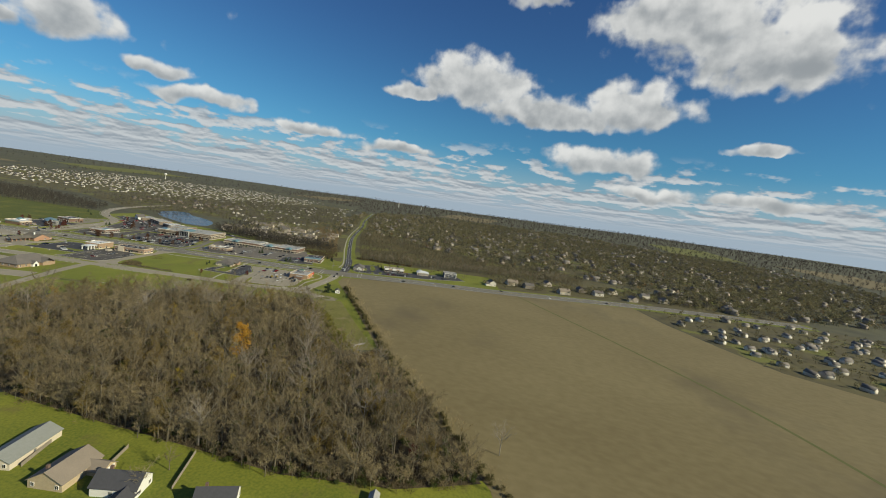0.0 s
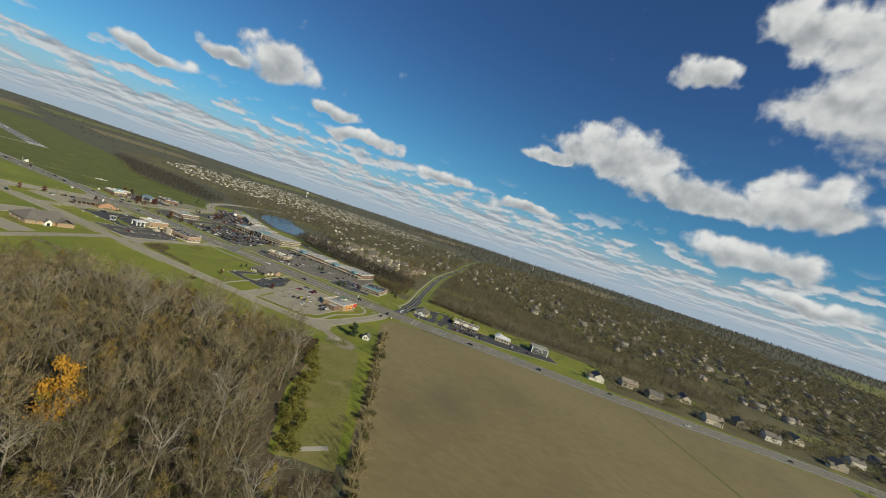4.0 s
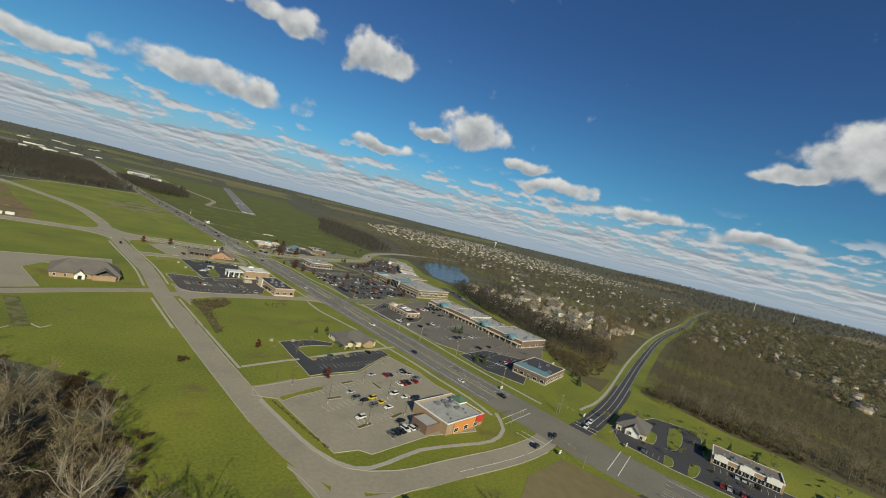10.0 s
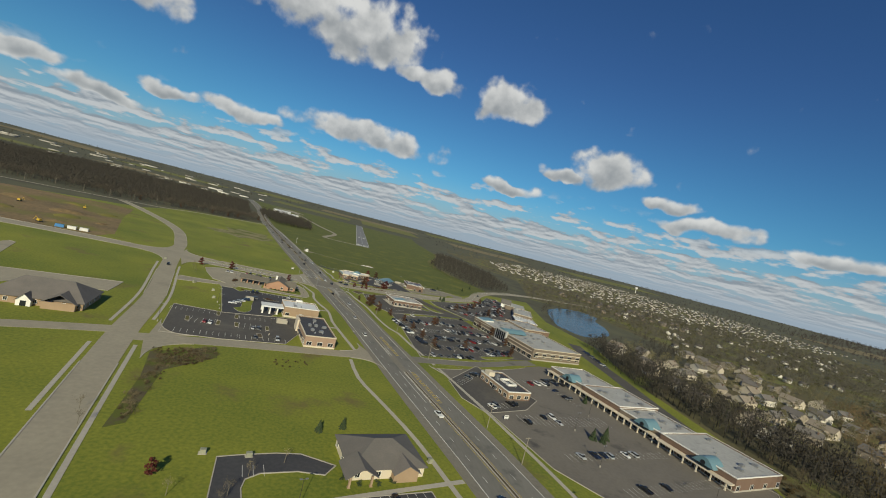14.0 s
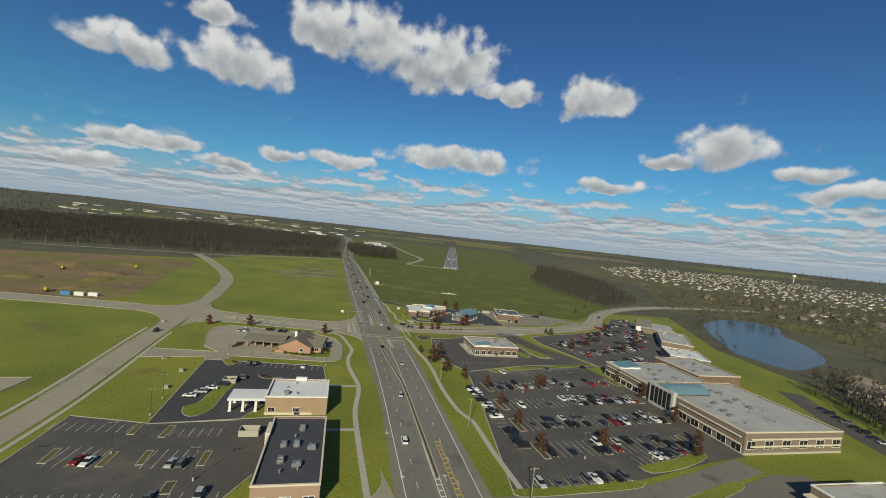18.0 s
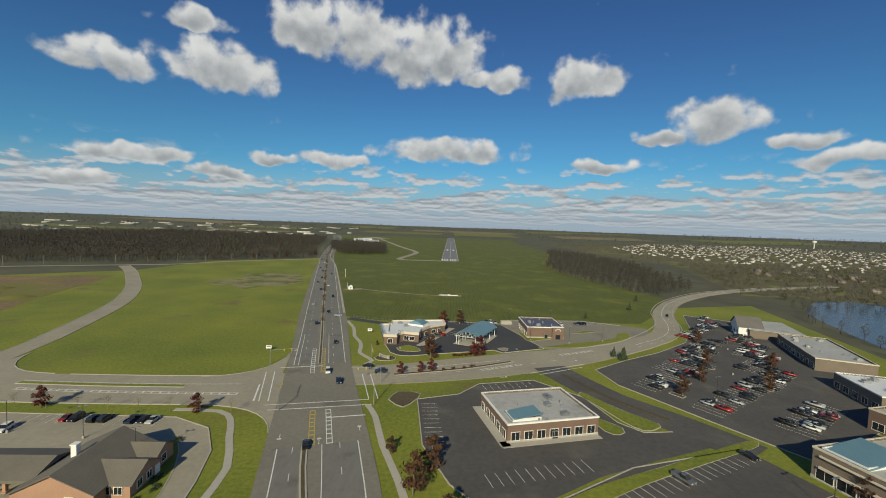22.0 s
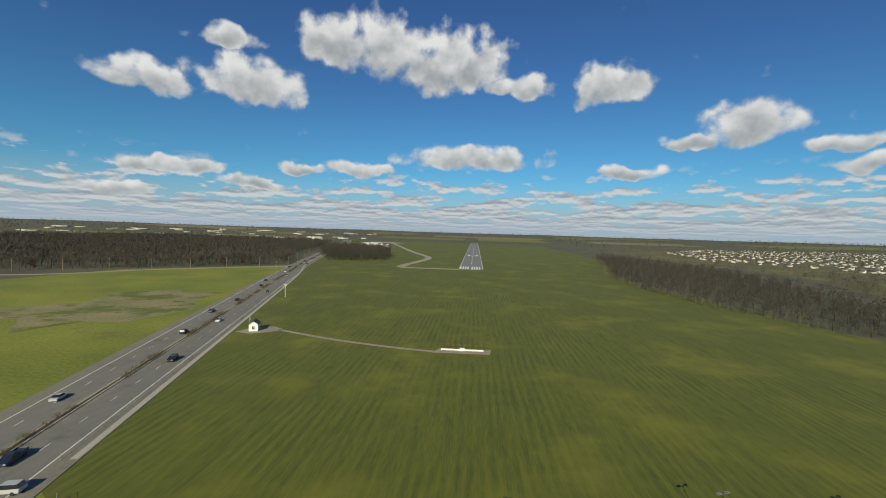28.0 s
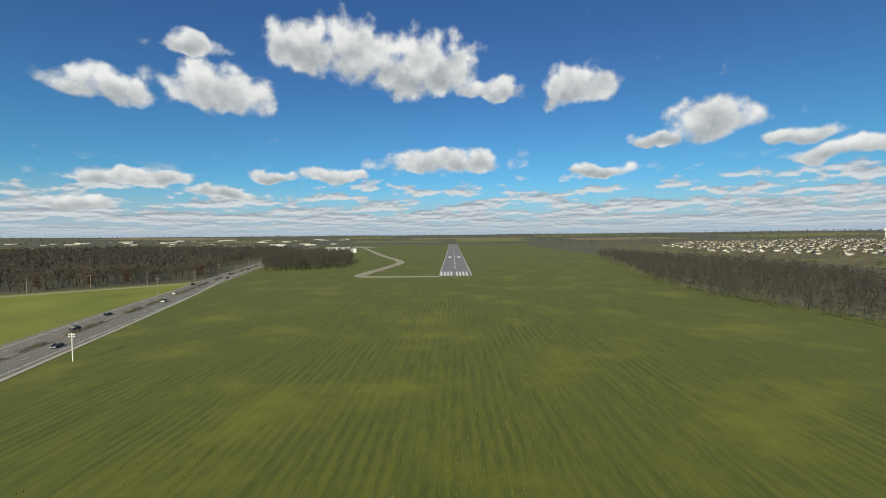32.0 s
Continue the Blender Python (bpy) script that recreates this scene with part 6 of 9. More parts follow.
def scatter(pts, spacing, seed, keep=1.0):
    rng = random.Random(seed)
    xs, ys = [p[0] for p in pts], [p[1] for p in pts]
    out = []
    x = min(xs)
    while x < max(xs):
        y = min(ys)
        while y < max(ys):
            j = 0.45 if spacing < 12 else 0.85
            q = (x + rng.uniform(-j, j) * spacing, y + rng.uniform(-j, j) * spacing)
            if rng.random() < keep and inside(*q, pts):
                out.append(q)
            y += spacing
        x += spacing
    return out


def put(kinds, x, y, turn, size, used={}):
    """Place the first of a kind itself and every later one as a copy."""
    ob = kinds
    m = Matrix.LocRotScale((x, y, 0.0), Euler((0, 0, turn)), (size, size, size))
    if ob.name not in used:
        used[ob.name] = 1
        ob.matrix_basis = m
        return ob
    made = copy_thing(ob, Matrix.Identity(4))
    made.matrix_basis = m
    return made


# The wood beside the ploughed field.
WOOD = [(-312, -1012), (-309, -1055), (-305, -1108), (-303, -1146), (-290, -1190), (-274, -1220), (-192, -1140), (-188, -1106), (-152, -1068), (-122, -1046), (-100, -1026), (-95, -1008), (-110, -992), (-118, -962), (-146, -930), (-190, -888), (-236, -868), (-300, -915)]
bare = [bare_tree(40 + i, h, s, n) for i, (h, s, n) in enumerate(((21, 7.6, 8), (24, 8.6, 9), (19, 7.0, 8), (22, 8.0, 8), (17, 6.2, 7)))]
pale = bare_tree(71, 22, 8.4, 10, 4)
leafy = {"ochre": leafy_tree(80, 17, 5.4, 900, 0.3), "orange": leafy_tree(81, 20, 6.2, 1700, 0.36), "green": leafy_tree(82, 9, 3.6, 330, 0.32, 0.12), "yellow": leafy_tree(83, 14, 4.0, 700, 0.28)}
YELLOWLEAF = mat("yellow_leaves", (0.34, 0.25, 0.035), (0.24, 0.19, 0.03), 0.9, 0.2, 0.8)
bare_things = [tree("bare_tree", w, c, BARK, TWIG, "tall bare grey-brown woodland tree", "woodland trees") for w, c in bare[:4]]
pale_thing = tree("pale_bare_tree", *pale, PALEBARK, mat("pale_twigs", (0.30, 0.26, 0.21), (0.20, 0.17, 0.13), 1.0, 0.1, 0.6), "bare tree with pale grey limbs", "woodland trees")
orange_thing = tree("orange_tree", *leafy["orange"], BARK, ORANGE, "tree with bright orange autumn leaves among bare trees", "woodland trees")
yellow_thing = tree("yellow_tree", *leafy["yellow"], BARK, YELLOWLEAF, "small tree with yellow autumn leaves", "woodland trees")
green_thing = tree("green_tree", *leafy["green"], BARK, GREENLEAF, "low green leafy tree in the wood", "woodland trees")
ochre_thing = tree("ochre_tree", *leafy["ochre"], BARK, OCHRE, "tree with dull ochre leaves", "woodland trees")
rng = random.Random(9)
spots = scatter(WOOD, 8.8, 3, 0.98)
rng.shuffle(spots)
near = [p for p in spots if -262 < p[0] < -84][:215]
rest = [p for p in spots if p not in set(near)]
for x, y in near:
    k = rng.random()
    kind = rng.choice(bare_things) if k < 0.62 else pale_thing if k < 0.73 else ochre_thing if k < 0.89 else green_thing if k < 0.98 else yellow_thing
    put(kind, x, y, rng.uniform(0, 6.28), rng.uniform(0.75, 1.1))
put(orange_thing, -229, -1062, 1.0, 1.25)
for x, y, s in ((-243, -1040, 1.1), (-222, -1050, 0.9), (-262, -1034, 1.0), (-250, -1066, 1.0), (-205, -1030, 0.9)):
    put(ochre_thing, x, y, 1.0, s)
for x, y in ((-262, -1085), (-240, -1088), (-218, -1078), (-250, -1120), (-190, -1002), (-152, -940), (-270, -1060)):
    put(yellow_thing, x, y, 2.0, rng.uniform(0.7, 1.0))
places = [(rng.randrange(5), x, y, 0, rng.uniform(0, 6.28), rng.uniform(0.68, 1.05)) for x, y in rest]
ochre_places = [(rng.randrange(3), p[1], p[2], 0, p[4], rng.uniform(0.75, 1.1)) for p in places if rng.random() < 0.16]
merged("ochre_canopy", [leafy["ochre"][1], leafy_tree(84, 16, 5.0, 760, 0.3)[1], leafy_tree(85, 14, 4.6, 640, 0.3)[1]], ochre_places, mat("ochre_canopy_leaves", (0.28, 0.185, 0.045), (0.13, 0.11, 0.038), 0.9, 0.03, 0.6, sheer=0.35), "dull ochre and orange leaves among bare trees", "wood")
merged("woodland_trunks", [b[0] for b in bare], places, BARK, "bare woodland trunks and limbs in autumn", "wood")
merged("woodland_twigs", [b[1] for b in bare], places, TWIG, "bare woodland twigs in autumn", "wood")
# Lower growth along the wood's edge.
edge_line = curve([(-310, -1010), (-307, -1056), (-304, -1108), (-302, -1146), (-288, -1190), (-272, -1218)], 4.0)
edge_places = [(n, p.x + rng.gauss(4, 3.2), p.y + rng.gauss(1, 2.5), 0, rng.uniform(0, 6.28), rng.uniform(0.35, 0.62)) for p in edge_line for n in (rng.randrange(5),) for _ in range(2)]
edge_places += [(rng.randrange(5), p.x + rng.gauss(2, 2.2), p.y + rng.gauss(1, 2.5), 0, rng.uniform(0, 6.28), rng.uniform(0.2, 0.36)) for p in edge_line for _ in range(3)]
merged("wood_edge_trunks", [b[0] for b in bare], edge_places, BARK, "young bare trees at the edge of the wood", "wood")
merged("wood_edge_twigs", [b[1] for b in bare], edge_places, TWIG, "twigs of young bare trees at the edge of the wood", "wood")
# Undergrowth.
scrub = []
for i in range(4):
    g, r = Geo(), random.Random(200 + i)
    for _ in range(26):
        slivers(g, r, Vector((r.gauss(0, 0.9), r.gauss(0, 0.9), r.uniform(0.1, 0.9))), Vector((0, 0, 1)), 4, 1.3, 0.05)
    scrub.append(g)
bush = []
for i in range(3):
    g, r = Geo(), random.Random(220 + i)
    for _ in range(4):
        leaf_cloud(g, r, (r.gauss(0, 0.9), r.gauss(0, 0.9), r.uniform(0.8, 1.8)), (1.5, 1.5, 1.2), 36, 0.26)
    bush.append(g)
merged("undergrowth", scrub, [(rng.randrange(4), x, y, 0, rng.uniform(0, 6.28), rng.uniform(0.9, 2.0)) for x, y in scatter(WOOD, 4.6, 8, 0.8)], TWIG, "brown undergrowth beneath bare trees", "scrub")
merged("green_undergrowth", bush, [(rng.randrange(3), x, y, 0, rng.uniform(0, 6.28), rng.uniform(0.7, 1.5)) for x, y in scatter(WOOD, 7.5, 18, 0.5) + [(-212 + rng.gauss(0, 7), -1020 + rng.gauss(0, 6)) for _ in range(16)] + [(-150 + rng.gauss(0, 6), -965 + rng.gauss(0, 6)) for _ in range(12)] + [(p.x + rng.gauss(3, 2.5), p.y + rng.gauss(0, 2)) for p in edge_line for _ in range(2) if rng.random() < 0.55]], GREENLEAF, "green honeysuckle undergrowth in the wood", "scrub")
thicket = scatter([(-100, -785), (-86, -779), (-77, -787), (-80, -795.6), (-90, -800)], 1.5, 38, 0.95) + scatter([(-56, -776.5), (-41, -769.5), (-37, -776.5), (-48, -786)], 2.4, 39, 0.75) + scatter([(-92, -805), (-84, -804), (-82, -842), (-86, -845)], 3.0, 40, 0.5)
merged("rusty_thicket", bush, [(rng.randrange(3), x, y, 0, rng.uniform(0, 6.28), rng.uniform(0.18, 0.42)) for x, y in thicket], mat("rusty_brush_leaves", (0.10, 0.062, 0.03), (0.065, 0.052, 0.024), 1.0, 0.3, 1.2), "low rust-brown thicket in the grass", "scrub")
merged("brown_brush", scrub, [(rng.randrange(4), x, y, 0, rng.uniform(0, 6.28), rng.uniform(0.4, 1.0)) for x, y in scatter([(-150, -905), (-122, -915), (-112, -950), (-86, -985), (-110, -1000), (-160, -950)], 3.0, 28, 0.8)
       + scatter([(-99, -789), (-79, -772), (-75, -784), (-88, -804), (-82, -842), (-86, -846), (-92, -812)], 2.6, 29, 0.6)], TWIG, "rust-brown dead brush", "scrub")
clumps = [(cx + rng.gauss(0, w), cy + rng.gauss(0, w)) for cx, cy, w, n in ((-125, -922, 4.0, 46), (-117, -951, 5.0, 52), (-132, -908, 3.0, 22), (-160, -898, 5.0, 26), (-184, -878, 5.0, 24), (-112, -972, 4.0, 26), (-98, -1000, 5.0, 40), (-86, -1009, 4.0, 60), (-100, -884, 1.6, 8)) for _ in range(n)]
merged("edge_brush", bush, [(rng.randrange(3), x, y, 0, rng.uniform(0, 6.28), rng.uniform(0.45, 1.15)) for x, y in clumps], mat("russet_brush_leaves", (0.15, 0.088, 0.038), (0.075, 0.052, 0.026), 1.0, 0.25, 1.0, spread=0.5, sheer=0.35), "russet brush at the edge of the wood", "scrub")
# Straw and cut grass lying in mowing rows before the runway.
tufts, q = Geo(), random.Random(612)
for i in range(-34, 48):
    x0, y = i * 1.9 + q.gauss(0, 0.15), -345.0
    while y < -4:
        y += q.expovariate(0.42)
        if noise.noise(Vector((x0 / 14, y / 45, 2.0))) + 0.35 * noise.noise(Vector((x0 / 3, y / 60, 9.0))) < 0.02:
            continue
        a, s, px = q.uniform(-0.5, 0.5), q.uniform(0.14, 0.34), x0 + q.gauss(0, 0.16)
        dx, dy = math.sin(a) * s * 1.6, math.cos(a) * s * 1.6
        tufts.add([(px - s * 0.3, y, 0.05), (px + s * 0.3, y, 0.05), (px + dx, y + dy, 0.11 + s * 0.4)], [(0, 1, 2)])
        tufts.add([(px - dx * 0.4, y - dy * 0.4, 0.05), (px + dx * 0.5, y + dy * 0.5, 0.05), (px - s * 0.2, y, 0.13 + s * 0.5)], [(0, 1, 2)])
merged("mown_straw", [tufts], [(0, 0, 0, 0, 0, 1.0)], mat("pale_straw", (0.20, 0.19, 0.035), (0.13, 0.14, 0.018), 1.0, 0.3, 1.0, spread=0.6), "pale cut straw lying in mowing rows", "straw")
# Dry brush on the highway's median.
q = random.Random(77)
median_line = [p for p in main_mid if -470 < p.y < 500]
median_line = curve([tuple(p) for p in median_line], 1.6)
merged("median_brush", scrub, [(q.randrange(4), p.x + q.gauss(0, 0.35), p.y, 0.3, q.uniform(0, 6.28), q.uniform(0.3, 0.75)) for p in median_line if noise.noise(Vector((p.y / 22, 4.0, 1.0))) > -0.05], mat("dry_brush", (0.11, 0.085, 0.04), (0.07, 0.055, 0.025), 1.0, 0.3, 1.5), "low dry brown brush on a highway median", "scrub")
# The hedge along the field.
line = curve([(30, -984), (-20, -1022), (-60, -1052), (-108, -1090), (-155, -1126), (-215, -1180), (-275, -1232)], 4.5)
hedge_places = [(rng.randrange(3), p.x + rng.gauss(0, 1.6), p.y + rng.gauss(0, 1.6), 0, rng.uniform(0, 6.28), rng.uniform(0.6, 1.55)) for p in line[8:] for _ in range(3 if p.y > -1085 else 2)]
merged("hedge", bush, hedge_places, mat("olive_hedge_leaves", (0.080, 0.076, 0.026), (0.135, 0.115, 0.042), 0.9, 0.1, 0.8, sheer=0.35), "uneven olive hedge along the bare field", "hedge")
merged("hedge_trees", [b[0] for b in bare] + [b[1] for b in bare], [(k, p.x + 1.2, p.y + 1.0, 0, p.x, s) for p in line[10::2] for s in (0.30 + 0.25 * rng.random(),) for n in (rng.randrange(5),) for k in (n, n + 5)], TWIG, "small bare trees in the hedge", "hedge")
ditch = scatter([(-185, -1112), (-160, -1122), (-218, -1178), (-270, -1226), (-264, -1212), (-194, -1142)], 2.4, 34, 0.85)
merged("ditch_brush", scrub, [(rng.randrange(4), x, y, 0, rng.uniform(0, 6.28), rng.uniform(0.5, 1.3)) for x, y in ditch], mat("ditch_brush_stems", (0.150, 0.108, 0.060), (0.070, 0.052, 0.030), 1.0, 0.15, 0.8, spread=0.6), "dark brown brush in a ditch beside the field", "scrub")
dome = scatter([(-116, -1008), (-104, -998), (-92, -1006), (-88, -1020), (-98, -1030), (-112, -1024)], 2.6, 35, 0.95)
merged("thorn_brush", bush + [b[1] for b in bare[2:4]], [(k, x, y, 0, rng.uniform(0, 6.28), rng.uniform(1.0, 1.9) if k < 3 else rng.uniform(0.22, 0.36)) for x, y in dome for k in (rng.randrange(3), 3 + rng.randrange(2))], mat("thorn_brush_leaves", (0.155, 0.112, 0.060), (0.085, 0.066, 0.036), 1.0, 0.15, 0.8, sheer=0.35), "rounded brown thorn brush at the wood's corner", "scrub")
merged("grass_strip_bushes", bush, [(rng.randrange(3), x, y, 0, rng.uniform(0, 6.28), rng.uniform(0.9, 1.9)) for x, y in scatter([(-92, -1020), (-112, -1044), (-140, -1066), (-174, -1100), (-167, -1106), (-134, -1072), (-107, -1048), (-87, -1026)], 3.6, 31, 0.9)], mat("yellow_green_leaves", (0.15, 0.16, 0.028), (0.20, 0.165, 0.035), 0.9, 0.1, 0.8, sheer=0.35), "yellow-green bushes at the wood edge", "bush")
put(pale_thing, -246, -1226, 0.3, 0.7)
for x, y, s in ((-142, -938, 0.85), (-118, -948, 0.7), (-104, -990, 0.6), (-148, -952, 0.9), (-139, -990, 0.9)):
    put(pale_thing, x, y, x, s)
for x, y in ((-300, -1130), (-296, -1160), (-280, -1176), (-318, -1110), (-330, -1112), (-262, -1208)):
    put(bare_things[2] if x > -300 else bare_things[0], x, y, y, 0.5)
red_thing = tree("red_tree", *leafy_tree(90, 6.5, 2.8, 620, 0.30, 0.16), BARK, REDLEAF, "small ornamental tree with dark red leaves", "ornamental trees")
rust_thing = tree("rust_tree", *leafy_tree(91, 7.5, 3.1, 620, 0.32, 0.18), BARK, RUSTLEAF, "small parking-lot tree with rust-brown leaves", "ornamental trees")
pine_thing = tree("spruce", *conifer(92, 7.5, 2.4), BARK, PINE, "dark green spruce on a lawn", "spruces")
round_pine = tree("round_cedar", *leafy_tree(93, 10.0, 5.0, 3200, 0.36, 0.08), BARK, PINE, "broad dark evergreen beside the road end", "ornamental trees")
young_thing = tree("young_tree", *bare_tree(94, 6.0, 1.9, 6, 3, 0.035), BARK, TWIG, "slender young bare street tree", "street trees")
put(pale_thing, -302, -1107, 0.5, 0.95)
put(red_thing, -268, -1190, 0, 1.0)
put(round_pine, -38.5, -1006, 0, 1.0)
for x, y, s in ((-146, -595, 0.9), (-124, -587.8, 1.0), (-76.5, -586, 0.9), (-38.2, -899.7, 0.85), (-66.2, -863.5, 0.7), (16.5, -517, 1.4), (13, -519, 1.0), (-17.7, -545.7, 0.75), (-9.6, -542.7, 0.7), (-5.6, -541.2, 0.8), (-2, -457, 1.25), (-34, -507, 0.35)):
    put(red_thing, x, y, x, s)
for x, y, s in ((-6.6, -524, 1.35), (8.4, -454.3, 1.1), (-13.2, -604, 0.6), (-5.6, -621, 1.25), (-1.8, -611, 1.2), (2.7, -633, 1.1), (12, -640, 0.8), (23, -648.5, 0.75), (27.6, -668, 0.7), (31.9, -686, 0.8), (37.2, -704, 0.85), (49, -641, 0.9), (52, -639, 0.8), (98, -617, 0.9), (102, -638.5, 1.0), (105, -663, 0.9), (102, -686, 0.8), (62, -695, 0.9), (97, -695, 0.7), (106, -540, 0.9), (120, -520, 1.0), (140, -480, 1.0), (90, -556, 1.0), (130, -545, 1.0), (108, -600, 0.8), (-8, -518, 1.0), (150, -520, 1.0)):
    put(rust_thing, x, y, x, s)
for x, y, s in ((96, -806, 0.8), (100, -808, 0.7), (104, -804, 0.9), (120, -760, 0.7), (78, -866, 0.9), (74, -870, 0.8), (80, -872, 1.0), (140, -905, 0.8), (146, -900, 0.8), (150, -890, 0.7), (152, -984, 0.9), (168, -990, 0.9), (176, -1000, 0.9), (84, -515, 0.8), (86, -512, 0.8), (82, -510, 0.7), (142, -386, 0.8), (166, -343, 0.8), (96, -424, 0.6), (-20, -828, 0.6), (-28, -832, 0.6)):
    put(pine_thing, x, y, x, s)
for i in range(8):
    put(young_thing, -132 + 9.5 * i, -588 + 0.3 * i, i, 0.8)
for x, y in ((-145, -615), (-148, -604), (-137, -632), (-139, -610), (-141, -624), (-92.7, -649.5), (-83.9, -647), (-73.8, -645), (-44, -860), (-36, -852), (-48, -872), (-60, -870), (-62, -904), (-47, -868), (-92, -846), (-96, -838), (-66, -882)):
    put(young_thing, x, y, x, 0.75)

# Far woods, the trees between houses, and the far houses themselves.
def far_tree(seed, n, h, r, size):
    g, rr = Geo(), random.Random(seed)
    g.tube([(0, 0, 0), (0, 0, h * 0.7)], [0.28, 0.1], 3)
    for _ in range(n):
        a, t = rr.uniform(0, 6.28), rr.random()
        q = Vector((math.cos(a) * r * math.sqrt(rr.random()) * (1.05 - 0.6 * t), math.sin(a) * r * math.sqrt(rr.random()) * (1.05 - 0.6 * t), h * (0.28 + 0.7 * t)))
        d = Vector((rr.gauss(0, 0.6), rr.gauss(0, 0.6), 1)).normalized() * size * 1.7
        s = d.cross(Vector((rr.gauss(0, 1), rr.gauss(0, 1), 0.1))).normalized() * size * 0.3
        g.add([q - s, q + s, q + d], [(0, 1, 2)])
    return g


def round_tree(seed, n, h, r, size):
    """A far tree with a rounded, fuzzy crown of fine sprays that point outwards."""
    g, rr = Geo(), random.Random(seed)
    g.tube([(0, 0, 0), (0, 0, h * 0.55)], [0.3, 0.12], 3)
    for _ in range(n):
        p = Vector((rr.gauss(0, 1), rr.gauss(0, 1), rr.gauss(0.15, 0.9))).normalized()
        k = rr.uniform(0.25, 0.75) * (0.85 + 0.35 * noise.noise(p * 1.7 + Vector((seed, 0, 0))))
        q = Vector((p.x * r * k, p.y * r * k, h * 0.58 + p.z * h * 0.40 * k))
        d = (p + Vector((rr.gauss(0, 0.4), rr.gauss(0, 0.4), rr.gauss(0.35, 0.4)))).normalized() * size * rr.uniform(1.0, 2.0)
        w = d.cross(Vector((rr.gauss(0, 1), rr.gauss(0, 1), rr.gauss(0, 1)))).normalized() * size * rr.uniform(0.22, 0.4)
        g.add([q - w, q + w, q + d], [(0, 1, 2)])
    return g


round_trees = [round_tree(330 + i, n, h, r, z) for i, (n, h, r, z) in enumerate(((60, 13, 6.2, 1.5), (48, 10, 5.0, 1.4), (64, 15, 6.8, 1.6), (40, 8, 3.6, 1.2)))]
far_trees = [far_tree(300 + i, 95, h, r, 0.9) for i, (h, r) in enumerate(((17, 5.0), (14, 4.4), (19, 5.4), (12, 4.2)))]
small_trees = [far_tree(310 + i, 34, h, r, 1.6) for i, (h, r) in enumerate(((15, 5.0), (12, 4.4), (18, 5.6)))]
DARKTWIG = mat("far_bare_woods", (0.058, 0.051, 0.040), (0.040, 0.035, 0.029), 1.0, 0.01, 0.08)
GREYTWIG = mat("grey_bare_trees", (0.170, 0.155, 0.118), (0.105, 0.095, 0.072), 1.0, 0.02, 0.1, sheer=0.35)
MIXLEAF = mat("autumn_suburb_trees", (0.255, 0.222, 0.118), (0.128, 0.122, 0.068), 1.0, 0.016, 0.10, sheer=0.35)


def off_road(places, wide=17.0):
    """Leave the side roads and their verges open."""
    side, east = curve(SIDE, 12), curve(CROSS_E[6:], 10)
    return [p for p in places if p[0] < 100 or p[1] > -100 or (min((q - Vector(p)).length for q in side) > wide and min((q - Vector(p)).length for q in east) > 16)]


def wood(name, pts, spacing, seed, templates, material, label, keep=1.0, lo=0.75, hi=1.15, clump=None):
    r = random.Random(seed)
    return merged(name, templates, [(r.randrange(len(templates)), x, y, ground_height(x, y), r.uniform(0, 6.28), r.uniform(lo, hi)) for x, y in off_road(scatter(pts, spacing, seed, keep)) if clump is None or noise.noise(Vector((x / 95, y / 95, 7.0))) + 0.6 * noise.noise(Vector((x / 300, y / 300, 2.0))) > clump], material, label, "wood")


wood("west_wood", [(-640, -300), (-525, -212), (-405, -152), (-335, -92), (-245, 5), (-290, 160), (-430, 720), (-1000, 800), (-1150, 200), (-900, -220)], 10.5, 401, small_trees, DARKTWIG, "dark bare wood beyond the green field")
wood("west_wood_edge", [(-640, -335), (-520, -245), (-400, -185), (-325, -125), (-225, -20), (-262, 90), (-255, 0), (-340, -95), (-410, -155), (-530, -215), (-645, -303)], 9.5, 411, [Geo().add(b[0].v, b[0].f).add(b[1].v, b[1].f) for b in bare[2:]], mat("grey_wood_edge", (0.125, 0.105, 0.08), (0.055, 0.045, 0.034), 1.0, 0.05, 0.4), "edge of a dark bare wood with visible trunks", lo=0.6, hi=0.85)
merged("rust_edge_trees", [leafy_tree(86, 12, 4.2, 500, 0.4)[1]], [(0, x, y, 0, x, 0.8 + 0.1 * (x % 3)) for x, y in ((-262, -48), (-300, -82), (-345, -115), (-232, 0), (-390, -165), (-276, -66))], RUSTLEAF, "rust-brown trees at the edge of a wood", "wood")
wood("shore_trees", [(222, -520), (236, -520), (262, -440), (288, -384), (312, -352), (300, -346), (268, -385), (243, -445)], 8, 413, far_trees, DARKTWIG, "bare trees along the lake shore", 0.4, 0.4, 0.65)
wood("roadside_wood", [(-200, 60), (-128, 92), (-140, 200), (-175, 320), (-230, 420), (-318, 400), (-262, 190)], 8, 402, far_trees, DARKTWIG, "dark thicket between road and taxiway")
wood("east_wood", [(158, -20), (148, -108), (170, -235), (200, -315), (262, -300), (290, -150), (330, 40), (300, 360), (245, 370), (215, 180)], 8, 403, far_trees, DARKTWIG, "dark bare wood beside the airfield", lo=0.38, hi=0.82)
wood("east_wood_brush", [(240, 372), (210, 180), (152, -18), (141, -108), (163, -237), (194, -320), (203, -316), (174, -234), (153, -106), (164, -20), (222, 180), (250, 368)], 5, 423, far_trees, MIXLEAF, "low brown brush along the airfield wood", 0.8, 0.14, 0.36)
wood("shops_wood", [(198, -700), (206, -850), (240, -860), (262, -760), (246, -640), (238, -590), (220, -600)], 7, 404, far_trees, DARKTWIG, "bare wood behind the shops")
